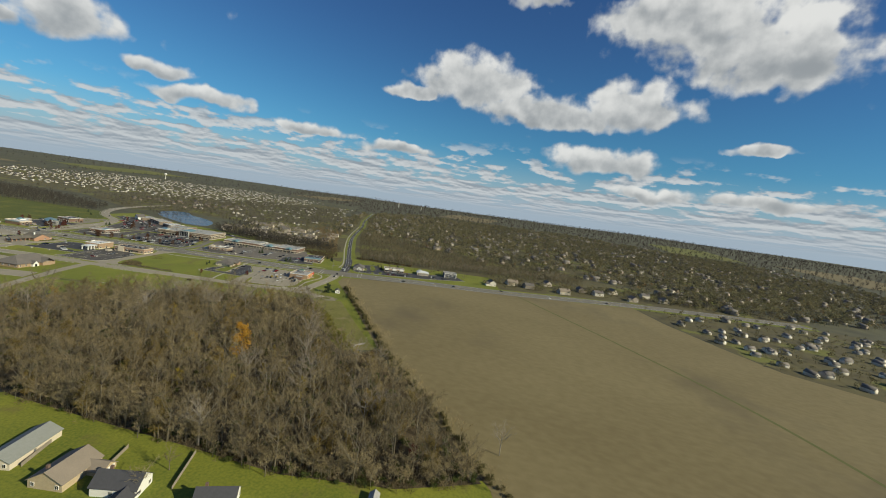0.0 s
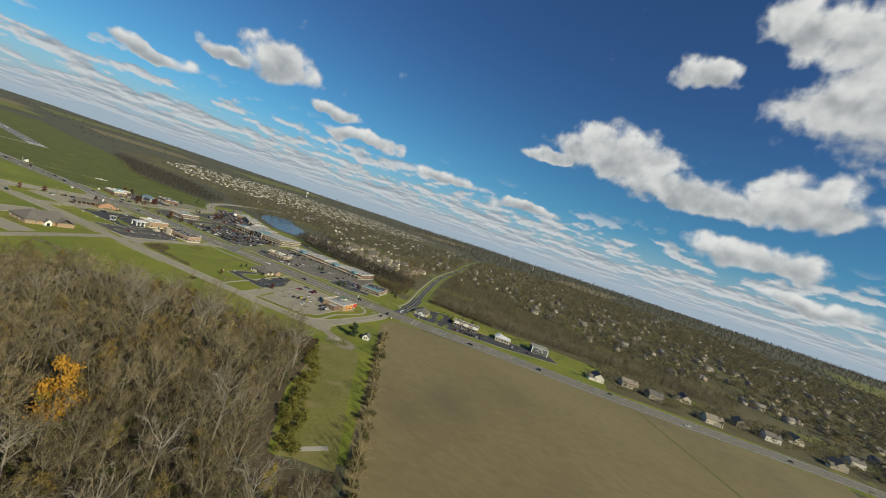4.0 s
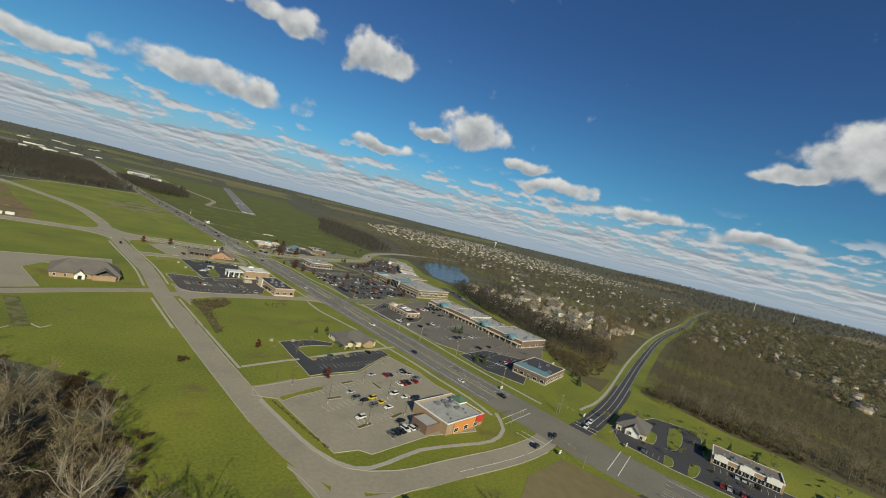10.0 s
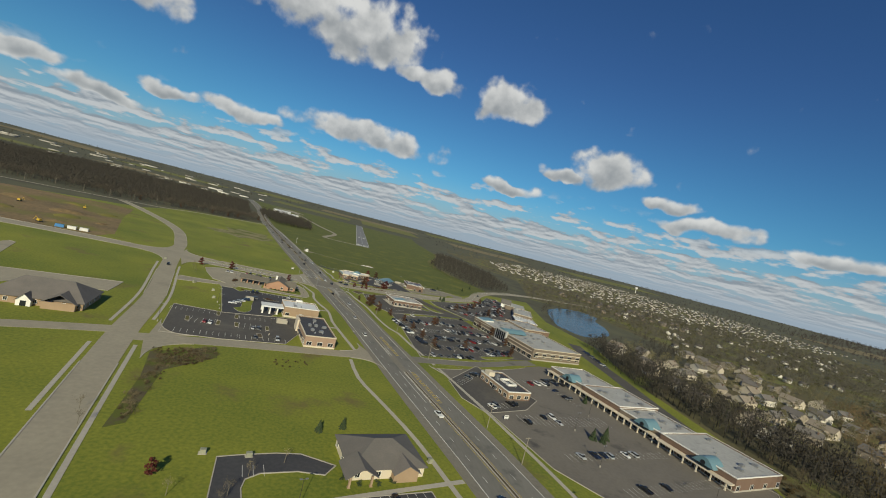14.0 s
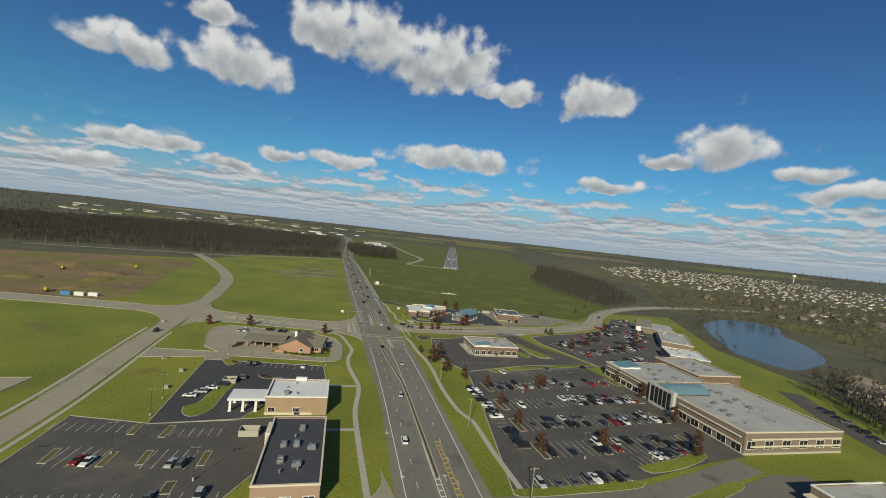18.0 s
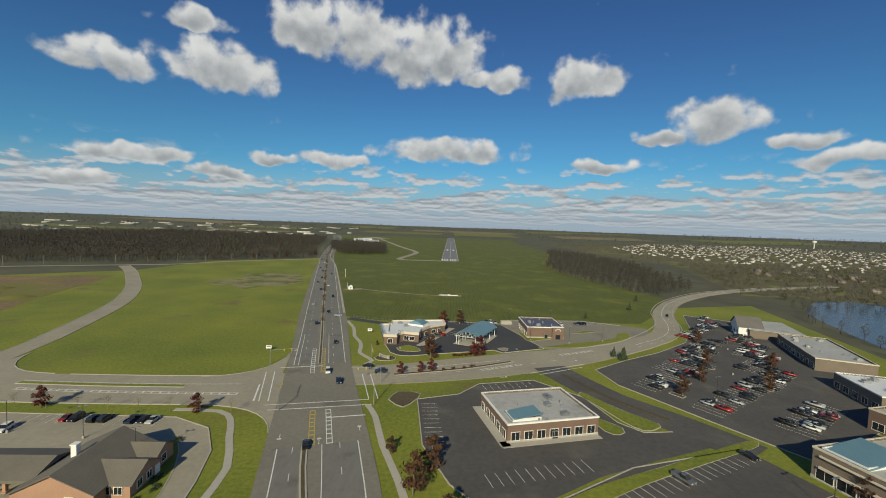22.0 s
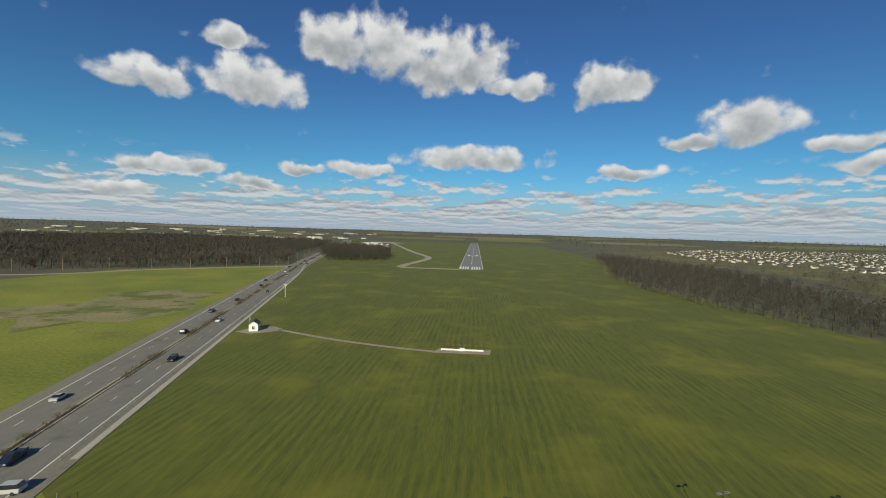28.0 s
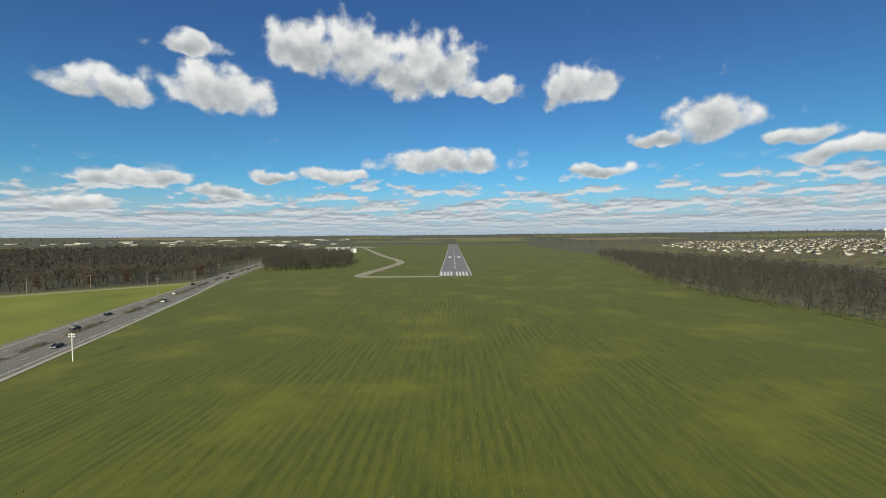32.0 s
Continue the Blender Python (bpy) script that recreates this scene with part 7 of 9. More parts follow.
wood("side_road_wood", [(190, -880), (320, -808), (520, -706), (560, -640), (480, -640), (330, -760), (230, -850)], 8, 405, far_trees, mat("rusty_woods", (0.28, 0.195, 0.10), (0.17, 0.135, 0.075), 1.0, 0.02, 0.1, sheer=0.35), "rust-brown scrub wood by the side road", 0.8, 0.4, 0.8)
wood("south_wood", [(190, -928), (322, -857), (560, -740), (640, -790), (480, -960), (420, -1120), (450, -1300), (346, -1285), (264, -1120), (216, -1010)], 8.5, 406, far_trees, mat("grey_olive_woods", (0.30, 0.240, 0.135), (0.120, 0.105, 0.062), 1.0, 0.03, 0.14, spread=0.5, sheer=0.35), "grey-brown wood behind roadside shops", 1.0, 0.45, 0.8)
slim = [bare_tree(440 + i, h, w, 6, 3, 0.06) for i, (h, w) in enumerate(((15, 4.4), (17, 5.0), (13, 4.0)))]
belt_line = curve([(212, -934), (219, -975), (234, -1020), (258, -1070), (284, -1124), (318, -1190), (352, -1262)], 6.0)
q = random.Random(441)
belt = [(q.randrange(3), p.x + q.uniform(-6, 24), p.y + q.uniform(-4, 4), 0, q.uniform(0, 6.28), q.uniform(0.6, 1.0)) for p in belt_line for _ in range(4)]
merged("shop_belt_trunks", [t[0] for t in slim], belt, mat("taupe_bark", (0.25, 0.215, 0.165), (0.16, 0.135, 0.10), 1.0, 0.3, 3.0), "slim bare trunks behind roadside shops", "wood")
merged("shop_belt_twigs", [t[1] for t in slim], belt, mat("taupe_twigs", (0.34, 0.28, 0.19), (0.17, 0.14, 0.09), 1.0, 0.08, 0.4, sheer=0.35), "fine bare twigs behind roadside shops", "wood")
brush_places = scatter([(196, -800), (168, -850), (152, -890), (180, -890), (262, -842), (310, -800), (262, -760), (240, -850), (206, -850)], 4.2, 431, 0.9) + scatter([(196, -896), (206, -935), (208, -972), (218, -1008), (232, -1004), (222, -960), (218, -925), (212, -896)], 3.4, 432, 0.9)
merged("side_road_brush", bush, [(r_i % 3, x, y, 0, x, 0.6 + 0.5 * ((x * 7.3 + y * 3.1) % 1)) for r_i, (x, y) in enumerate(off_road(brush_places, 15))], mat("tan_brush_leaves", (0.135, 0.10, 0.045), (0.07, 0.058, 0.028), 1.0, 0.08, 0.5, spread=0.6, sheer=0.35), "tan and rust-brown brush beside the side road", "scrub")
merged("side_road_saplings", [b[1] for b in bare], [(r_i % 5, x, y, 0, x, 0.32 + 0.25 * ((x * 5.3 + y * 2.1) % 1)) for r_i, (x, y) in enumerate(off_road(brush_places, 16)) if r_i % 3 == 0], TWIG, "bare saplings in the roadside brush", "scrub")
SUBURB_SE = [(440, -700), (900, -480), (1500, -250), (2300, -300), (2600, -1300), (1900, -2300), (700, -2300), (330, -1560), (300, -1420), (450, -1300), (420, -1120), (500, -950), (640, -790)]
SUBURB_NE = [(300, -280), (420, -420), (420, -560), (700, -560), (1000, -430), (2000, 0), (2300, 900), (1700, 1700), (700, 1500), (360, 900), (380, 400), (420, 60)]
OLIVELEAF = mat("olive_suburb_trees", (0.130, 0.125, 0.055), (0.085, 0.082, 0.040), 1.0, 0.02, 0.1, sheer=0.35)
RUSTTREES = mat("orange_suburb_trees", (0.30, 0.19, 0.08), (0.21, 0.14, 0.06), 1.0, 0.02, 0.1, sheer=0.35)
wood("suburb_trees_south", SUBURB_SE, 18, 407, round_trees, MIXLEAF, "brown autumn trees between houses", 0.95, 0.9, 1.55, -0.2)
wood("olive_trees_south", SUBURB_SE, 40, 417, round_trees, OLIVELEAF, "olive green trees between houses", 0.85, 0.6, 1.0)
wood("orange_trees_south", SUBURB_SE, 46, 427, round_trees, RUSTTREES, "orange autumn trees between houses", 0.7, 0.4, 0.9)
wood("bare_trees_south", SUBURB_SE, 20, 437, round_trees, GREYTWIG, "dark bare trees between houses", 0.45, 0.8, 1.35, -0.3)
wood("olive_trees_north", [(300, -280), (420, -420), (430, -560), (700, -560), (1000, -430), (1500, -150), (1100, 100), (600, 100), (420, 60)], 22, 419, round_trees, OLIVELEAF, "olive trees in a far housing estate", 0.75, 0.35, 0.75)
wood("bare_trees_north", [(300, -280), (420, -420), (430, -560), (700, -560), (1000, -430), (1500, -150), (1100, 100), (600, 100), (420, 60)], 15, 429, small_trees, GREYTWIG, "bare trees in a far housing estate", 0.8, 0.45, 0.9)
wood("suburb_trees_near", [(240, -790), (260, -560), (400, -560), (700, -560), (640, -760), (470, -700), (330, -775)], 12, 408, round_trees + far_trees, MIXLEAF, "autumn trees among near houses", 0.75, 0.5, 0.9)
wood("suburb_trees_north", SUBURB_NE, 26, 409, round_trees, MIXLEAF, "sparse trees in a far housing estate", 0.8, 0.35, 0.7)
wood("lake_trees", [(250, -560), (290, -570), (330, -560), (380, -500), (392, -440), (400, -480), (390, -575), (300, -600), (246, -590)], 8, 410, far_trees, DARKTWIG, "bare trees round the lake", 0.8, 0.5, 0.8)


def band(r0, r1, a0, a1, spacing, seed, keep):
    """Places between two distances and two bearings from the middle of the place."""
    r = random.Random(seed)
    out = []
    d = r0
    while d < r1:
        w = a0
        while w < a1:
            k, e = w + r.uniform(0, spacing / d), d + r.uniform(-0.5, 0.5) * spacing
            if r.random() < keep:
                out.append((50 + e * math.sin(k), -500 + e * math.cos(k)))
            w += spacing / d
        d += spacing
    return out


def clear_of(places, zones):
    return [p for p in places if not any(inside(*p, z) for z in zones)]


AIR = [(-330, -440), (300, -440), (420, 400), (450, 1900), (-650, 1900), (-480, 800)]
r = random.Random(12)
FIELDS = [(-560, 1800, -60, 2150, 0), (20, 1800, 420, 2400, 0), (-1250, 1250, -800, 1500, 1), (-1500, 1900, -900, 2200, 0), (-300, 2400, 500, 2800, 1), (700, 1900, 1300, 2300, 1), (-1900, 1000, -1300, 1200, 0), (1700, 1900, 2500, 2400, 0), (2500, 600, 3200, 900, 1), (-2600, 2400, -1700, 2900, 1), (700, 2900, 1700, 3400, 0), (2700, -700, 3400, -300, 1), (2300, -2300, 3100, -1900, 0), (1700, -2900, 2500, -2500, 1), (-900, 2700, -500, 3300, 0), (-800, 800, -560, 1000, 0)]
field_mats = (mat("far_green_field", (0.11, 0.125, 0.022), (0.17, 0.16, 0.035), 1.0, 0.006, 0.05), mat("far_stubble_field", (0.22, 0.175, 0.085), (0.15, 0.12, 0.055), 1.0, 0.006, 0.05))
for x0, y0, x1, y1, kind in FIELDS:
    g = Geo()
    for i in range(7):
        for j in range(7):
            x, y = x0 + (x1 - x0) * i / 6, y0 + (y1 - y0) * j / 6
            g.v.append((x, y, ground_height(x, y) + 1.2))
    g.f = [(7 * i + j, 7 * i + 7 + j, 7 * i + 8 + j, 7 * i + 1 + j) for i in range(6) for j in range(6)]
    setting("far_field", g, field_mats[kind], "far stubble field" if kind else "far green field", "field")
far_places = clear_of(band(1500, 5200, -2.0, -0.9, 72, 13, 0.8) + band(1500, 5200, -0.9, 0.55, 84, 15, 0.4) + band(1500, 5200, 0.55, 2.9, 72, 16, 0.8), [AIR, SUBURB_NE] + [[(a, b), (c, b), (c, d), (a, d)] for a, b, c, d, e in FIELDS])
merged("far_trees", small_trees, [(r.randrange(3), x, y, ground_height(x, y), r.uniform(0, 6.28), r.uniform(0.7, 1.25)) for x, y in far_places], DARKTWIG, "far woods running to the horizon", "wood")
ridge = clear_of(band(1750, 5200, 1.05, 2.75, 58, 17, 0.92), [SUBURB_SE, SUBURB_NE])
merged("ridge_wood", small_trees, [(r.randrange(3), x, y, ground_height(x, y), r.uniform(0, 6.28), r.uniform(1.0, 1.5)) for x, y in ridge], mat("ridge_woods", (0.072, 0.057, 0.050), (0.050, 0.040, 0.037), 1.0, 0.004, 0.02), "dark bare woods along a far ridge", "wood")
mid_places = clear_of(band(700, 1500, -2.0, 2.9, 42, 14, 0.5), [AIR, SUBURB_NE, SUBURB_SE, [(-1000, -1800), (400, -1800), (400, -900), (-1000, -700)]])
merged("field_trees", small_trees, [(r.randrange(3), x, y, 0, r.uniform(0, 6.28), r.uniform(0.6, 1.1)) for x, y in mid_places], DARKTWIG, "scattered bare trees in the countryside", "wood")


def far_house(w, d, h, rise):
    return gable_wall(Geo(), w, d, h, rise), gable(Geo(), w, d, h + 0.2, rise, 0.6, 0, 0, 0.4)


homes = [far_house(14, 10, 5.0, 3.4), far_house(17, 11, 5.5, 3.8), far_house(12, 10, 5.8, 3.0)]
def estate(name, pts, spacing, seed, keep, wall, roof, label, lo=0.62, hi=0.92):
    q = random.Random(seed)
    pl = [(q.randrange(3), x, y, ground_height(x, y), q.choice((0.2, 1.8, 0.5, 2.1)) + q.uniform(-0.2, 0.2), q.uniform(lo, hi)) for x, y in off_road(scatter(pts, spacing, seed, keep), 26)]
    merged(name + "_walls", [t[0] for t in homes], pl, wall, label + ", walls", "houses")
    merged(name + "_roofs", [t[1] for t in homes], pl, roof, label + ", roofs", "houses")


PALESIDE = mat("pale_estate_walls", (0.78, 0.75, 0.68), (0.44, 0.40, 0.34), 0.85, 0.015, 0.06)
ESTROOF = mat("estate_roofs", (0.15, 0.13, 0.115), (0.085, 0.074, 0.066), 0.95, 0.015, 0.06)
estate("north_estate", [(500, 420), (570, 260), (720, 100), (1000, -60), (2000, 250), (2200, 900), (1600, 1600), (980, 1400), (620, 900)], 34, 501, 0.68, PALESIDE, ESTROOF, "pale houses of a far estate", 0.42, 0.70)
estate("apartments", [(480, -60), (470, -240), (640, -280), (800, -200), (720, -20), (540, 60)], 40, 502, 0.75, mat("brown_estate_walls", (0.22, 0.17, 0.13), (0.32, 0.27, 0.22), 0.9, 0.02, 0.07), ESTROOF, "brown terraced apartments with dark roofs")
estate("east_estate", [(420, -420), (460, -600), (720, -560), (1000, -430), (1900, -20), (1100, -100), (620, -100)], 56, 503, 0.7, PALESIDE, ESTROOF, "pale houses among trees east of the lake", 0.55, 0.8)
estate("south_estate", SUBURB_SE, 46, 504, 0.72, mat("mixed_estate_walls", (0.58, 0.53, 0.45), (0.24, 0.18, 0.14), 0.9, 0.02, 0.07), mat("mixed_estate_roofs", (0.25, 0.225, 0.20), (0.13, 0.115, 0.10), 0.95, 0.03, 0.09), "houses among autumn trees", 0.78, 1.05)
estate("field_edge_estate", [(216, -1384), (150, -1400), (80, -1440), (28, -1474), (0, -1540), (-40, -1610), (-120, -1715), (-220, -1780), (-200, -2300), (300, -2300), (316, -1650)], 27, 505, 0.85, PALESIDE, mat("mixed_estate_roofs", (0.19, 0.165, 0.14)), "pale houses beyond the bare field", 0.5, 0.72)
verge_trees = scatter([(206, -1150), (258, -1270), (330, -1440), (372, -1600), (398, -1600), (372, -1420), (330, -1310), (300, -1230), (262, -1150)], 11, 57, 0.7)
merged("roadside_trees", round_trees, [(k % 3, x, y, 0, 1.3 * k, 0.4 + 0.35 * ((x * 3.7 + y * 1.9) % 1)) for k, (x, y) in enumerate(verge_trees)], MIXLEAF, "brown autumn trees among houses beside the highway", "trees")
merged("field_edge_trees", round_trees, [(r.randrange(3), x, y, 0, r.uniform(0, 6.28), r.uniform(0.35, 0.75)) for x, y in scatter([(224, -1362), (150, -1390), (80, -1430), (24, -1462), (0, -1530), (-40, -1600), (-120, -1700), (-220, -1770), (-200, -2300), (300, -2300), (318, -1650)], 15, 55, 0.75) + [(q.x + r.uniform(20, 110), q.y + r.uniform(-6, 6)) for q in main_r for _ in range(9) if -1560 < q.y < -1124]], MIXLEAF, "trees among houses beyond the field", "wood")
far_offices = [(0, -640, 1150), (1, -690, 1260), (0, -610, 1390), (2, -760, 1420), (1, -560, 1560), (0, -820, 1180), (1, -700, 1080)]
sheds = Geo().box((0, 0, 3.5), (60, 30, 7)).box((0, 0, 7.3), (20, 12, 1.2)), Geo().box((0, 0, 3), (34, 22, 6)).box((6, 2, 6.4), (6, 5, 1)), Geo().box((0, 0, 4), (90, 40, 8)).box((30, 5, 8.6), (14, 12, 1.6))
merged("far_warehouses", sheds, [(r.randrange(3), x, y, ground_height(x, y), 0.2, r.uniform(0.4, 0.9)) for x, y in scatter([(-800, 1000), (-620, 1500), (-700, 2600), (-1900, 2600), (-2400, 1500), (-1500, 700)], 170, 77, 0.6)], mat("far_pale_walls", (0.50, 0.48, 0.43), (0.24, 0.22, 0.19), 0.9, 0.01, 0.05), "far pale commercial buildings", "buildings")

merged("far_offices", sheds, [(k, x, y, 0, 0.25, 0.75) for k, x, y in far_offices], mat("far_white_walls", (0.66, 0.64, 0.58), (0.50, 0.47, 0.42), 0.9, 0.02, 0.1), "far white office buildings beside the highway", "buildings")


# ---- painted lines, kerbs and walks ----
def between(line, y0, y1):
    return [p for p in line if y0 <= p.y <= y1]


def median(name, y0, y1, wide=1.7):
    run = between(main_mid, y0, y1)
    if y0 == -735:
        run = [offset(run, 3.6 * min(1, max(0, (p.y + 655) / 40)))[i] for i, p in enumerate(run)]
    setting(name, strip(offset(run, -wide / 2), offset(run, wide / 2), 0.34, 0.2), PALECON, "raised pale concrete median", "kerb")
    setting(name + "_bed", strip(offset(run, -wide / 4), offset(run, wide / 4), 0.365, 0.1), WOODFLOOR, "brown planted strip in a median", "planting")


for k, (y0, y1) in enumerate(((-538, 1200), (-735, -585), (-935, -760))):
    median(f"median_{k + 1}", y0, y1)
for y0, y1, a, b in ((-544, 1250, 10.4, 2.2), (-544, 1250, -2.2, -10.4), (-664, -588, 10.4, 4.4), (-664, -588, -1.0, -10.4), (-934, -652, 10.4, 2.0), (-934, -652, -2.0, -10.4), (-1640, -998, 10.4, 1.8), (-1640, -998, -1.8, -10.4)):
    lane = between(main_mid, y0, y1)
    setting("road_lanes", strip(offset(lane, a), offset(lane, b), 0.184 if y0 == -934 else 0.180, 0.02), LANES, "dark worn asphalt traffic lanes", "road")
g = Geo()
for y0, y1 in ((-542, 1250), (-930, -590), (-1640, -1000)):
    run = between(main_mid, y0, y1)
    for s in (-10.5, 10.5):
        dashes(g, run, s, 0.26, 0.195, 9000, 0.1)
    for s in (6.6, -5.6):
        dashes(g, run, s, 0.15, 0.19, 3.0, 9.0)
for y0, y1, s in ((-665, -590, -0.9), (-542, -470, -3.6), (-542, -470, 8.7), (-1065, -1000, 3.6), (-930, -870, -3.6), (-800, -745, 3.6)):
    dashes(g, between(main_mid, y0, y1), s, 0.2, 0.192, 900, 0.1)
BAYS = [(-740, -706, -4.4, 0.2), (-796, -760, -4.0, 0.4), (-601, -587, 1.9, -2.9), (-541, -523, -1.3, 2.8)]
for y0, y1, at, k in BAYS:
    run = between(main_mid, y0 - 8, y1 + 8)
    for e in (-0.75, 0.75):
        dashes(g, run, k + e, 0.22, 0.195, 900, 0.1)
    dashes(g, run, k, 1.4, 0.195, 0.45, 2.2)
setting("lane_lines", g, WHITE, "white lane and edge lines on a highway", "marking")
g = Geo()
for y0, y1 in ((-930, -790), (-1640, -1000)):
    for s in (-1.6, 1.6):
        dashes(g, between(main_mid, y0, y1), s, 0.16, 0.19, 9000, 0.1)
for y0, y1, at, k in BAYS:
    run = between(main_mid, y0 - 8, y1 + 8)
    for e in (-0.75, 0.75):
        dashes(g, run, at + e, 0.24, 0.195, 900, 0.1)
    dashes(g, run, at, 1.4, 0.195, 0.6, 2.0)
setting("hatched_lines", g, YELLOW, "yellow centre lines and hatched turning-lane marks", "marking")
g = Geo()
for c, ang, w, ln in (((49.7, -531.6), 29.2, 0.35, 31), ((50.5, -534.3), 28.6, 0.35, 24), ((50, -944), 20, 0.35, 27), ((51.5, -939.5), 20, 0.35, 27), ((86, -957), 112, 0.35, 12), ((90, -955), 112, 0.35, 12), ((76, -983), 24, 0.35, 27), ((78, -987), 24, 0.35, 27), ((45, -961), 112, 0.35, 13), ((41, -962), 112, 0.35, 13)):
    g.box((c[0], c[1], 0.195), (ln, w, 0.012), ang)
for x0, y0, x1, y1, w in ((-67.4, -562.5, -62.9, -576.8, 0.55), (-70.6, -550, -61.2, -576.6, 0.35), (-67.6, -549, -58.2, -576.3, 0.35), (-67, -544.8, -51, -540.4, 0.5), (-58, -579.5, -25.3, -571.6, 0.35), (-55.6, -583, -23.6, -575.4, 0.35),
                          (-32.6, -548.4, -25.5, -571, 0.35), (-29.4, -548, -22.4, -570.6, 0.35), (-35.8, -586.2, -24.2, -583.2, 0.5)):
    turn = math.degrees(math.atan2(y1 - y0, x1 - x0))
    g.box(((x0 + x1) / 2, (y0 + y1) / 2, 0.195), (math.hypot(x1 - x0, y1 - y0), w, 0.012), turn)
setting("crossing_lines", g, WHITE, "white stop bars and crossing lines", "marking")
g = Geo()
dashes(g, curve(CROSS_E[6:-1]), 0.0, 0.22, 0.175, 900, 0.1)
dashes(g, curve(CROSS_E[1:-1]), 3.4, 0.16, 0.175, 3, 9)
dashes(g, curve(CROSS_E[1:4]), -5.2, 0.2, 0.175, 60, 1)
for a, b in (((15.9, -537.3), (33.8, -528.2)), ((56, -511.5), (74, -502.7))):
    a, b = Vector(a), Vector(b)
    d = (b - a).normalized()
    side = Vector((-d.y, d.x))
    turn = math.degrees(math.atan2(d.y, d.x))
    for s in (-0.8, 0.8):
        c = (a + b) / 2 + side * s
        g.box((c.x, c.y, 0.178), ((b - a).length, 0.2, 0.012), turn)
    for k in range(9):
        c = a + (b - a) * k / 8
        g.box((c.x, c.y, 0.178), (0.4, 1.5, 0.012), turn + 20)
bay = curve([(-71, -571.6), (-92, -573), (-120, -574.6), (-146, -575)])
for k in (-0.75, 0.75):
    dashes(g, bay, k, 0.2, 0.168, 900, 0.1)
dashes(g, bay, 0.0, 1.4, 0.168, 0.45, 2.4)
dashes(g, curve([(-74, -563), (-92, -565), (-120, -567), (-150, -568)]), 0.0, 0.2, 0.168, 900, 0.1)
dashes(g, curve(SIDE[1:]), 0.0, 0.25, 0.165, 900, 0.1)
dashes(g, curve(SIDE[1:]), -3.4, 0.2, 0.165, 900, 0.1)
dashes(g, curve(SIDE[1:]), 3.4, 0.2, 0.165, 900, 0.1)
dashes(g, curve([(58, -960), (42, -967), (22, -972), (-8, -976)]), -2.0, 0.25, 0.175, 30, 1)
setting("street_lines", g, WHITE, "white lines on side streets", "marking")
for k, (pts, s) in enumerate(((FRONTAGE[1:11], 1), (FRONTAGE[12:14], 1), (FRONTAGE[7:11], -1), (FRONTAGE[12:14], -1), (FRONTAGE[16:], 1), (FRONTAGE[16:], -1), (FRONTAGE[1:4], -1))):
    run = curve(pts)
    setting(f"kerb_{k + 1}", strip(offset(run, s * 5.5 - 0.2), offset(run, s * 5.5 + 0.2), 0.27, 0.2), PALECON, "pale concrete kerb along the frontage road", "kerb")
for k, (pts, s, w) in enumerate(((CE_R[5:-1], 1, 0.0), (CE_L[5:7] + CE_L[8:-1], -1, 0.0), (CW_N[2:5], -1, 0.0), (CW_S[2:5], 1, 0.0), (CW_N[6:], 1, 0.0), (CW_S[6:], -1, 0.0))):
    run = curve(pts)
    setting(f"kerb_{k + 11}", strip(offset(run, s * w - 0.22), offset(run, s * w + 0.22), 0.27, 0.2), PALECON, "pale concrete kerb along a street", "kerb")
WALKS = [[(-84, -585), (-70, -584.8), (-63.5, -590), (-58.5, -600), (-51.5, -614), (-50, -628), (-47, -640), (-41, -654), (-36, -665), (-33.5, -677), (-31.5, -690), (-27, -706), (-15, -744)], [(-18, -757), (-14, -780), (-4, -803), (7, -829), (16, -858), (22, -876), (27, -897), (34, -922), (36, -940)],
         [(-24.8, -576), (-20.8, -584), (-16, -600), (-9.5, -616), (-4.5, -632), (1.1, -656), (8.6, -679), (14.6, -688), (20, -708), (38, -765), (55, -830), (66, -880), (80, -930)], [(-61, -459), (-53, -476), (-49, -492), (-43.5, -503), (-41, -513), (-40, -520), (-36, -525.6), (-32, -531), (-34, -536)],
         [(-76, -889), (-55, -880), (-47, -877.4)], [(-41.2, -874.6), (-20, -865.4), (19.9, -850.6)], [(-71, -921), (-66, -935), (-57, -958), (-46, -970), (-34, -969), (-17, -963), (4, -962), (20, -961), (33, -953), (40, -938)], [(-52, -670), (-36, -666)], [(-39, -708), (-28, -705)], [(8, -952), (14, -945), (12, -941)]]
for k, pts in enumerate(WALKS):
    setting(f"pavement_{k + 1}", ribbon(pts, 1.9, 0.14 + 0.004 * k, 0.05), PALECON, "narrow pale concrete walk in the grass", "pavement")
front = curve(FRONTAGE)
for k, (y0, y1, s) in enumerate(((-900, -785, 7.4), (-760, -620, 7.4), (-842, -786, -7.6), (-762, -612, -7.6))):
    run = between(front, y0, y1)
    setting(f"pavement_{k + 21}", strip(offset(run, s - 0.7), offset(run, s + 0.7), 0.15, 0.05), PALECON, "pale concrete walk beside the frontage road", "pavement")


def stalls(g, x, y, ang, n, depth, gap=2.75, z=0.155):
    m = pose(x, y, 0, 0, 0, ang)
    for i in range(n + 1):
        c = m @ Vector((i * gap, 0, z))
        g.box(tuple(c), (0.11, depth, 0.012), ang)
    return g


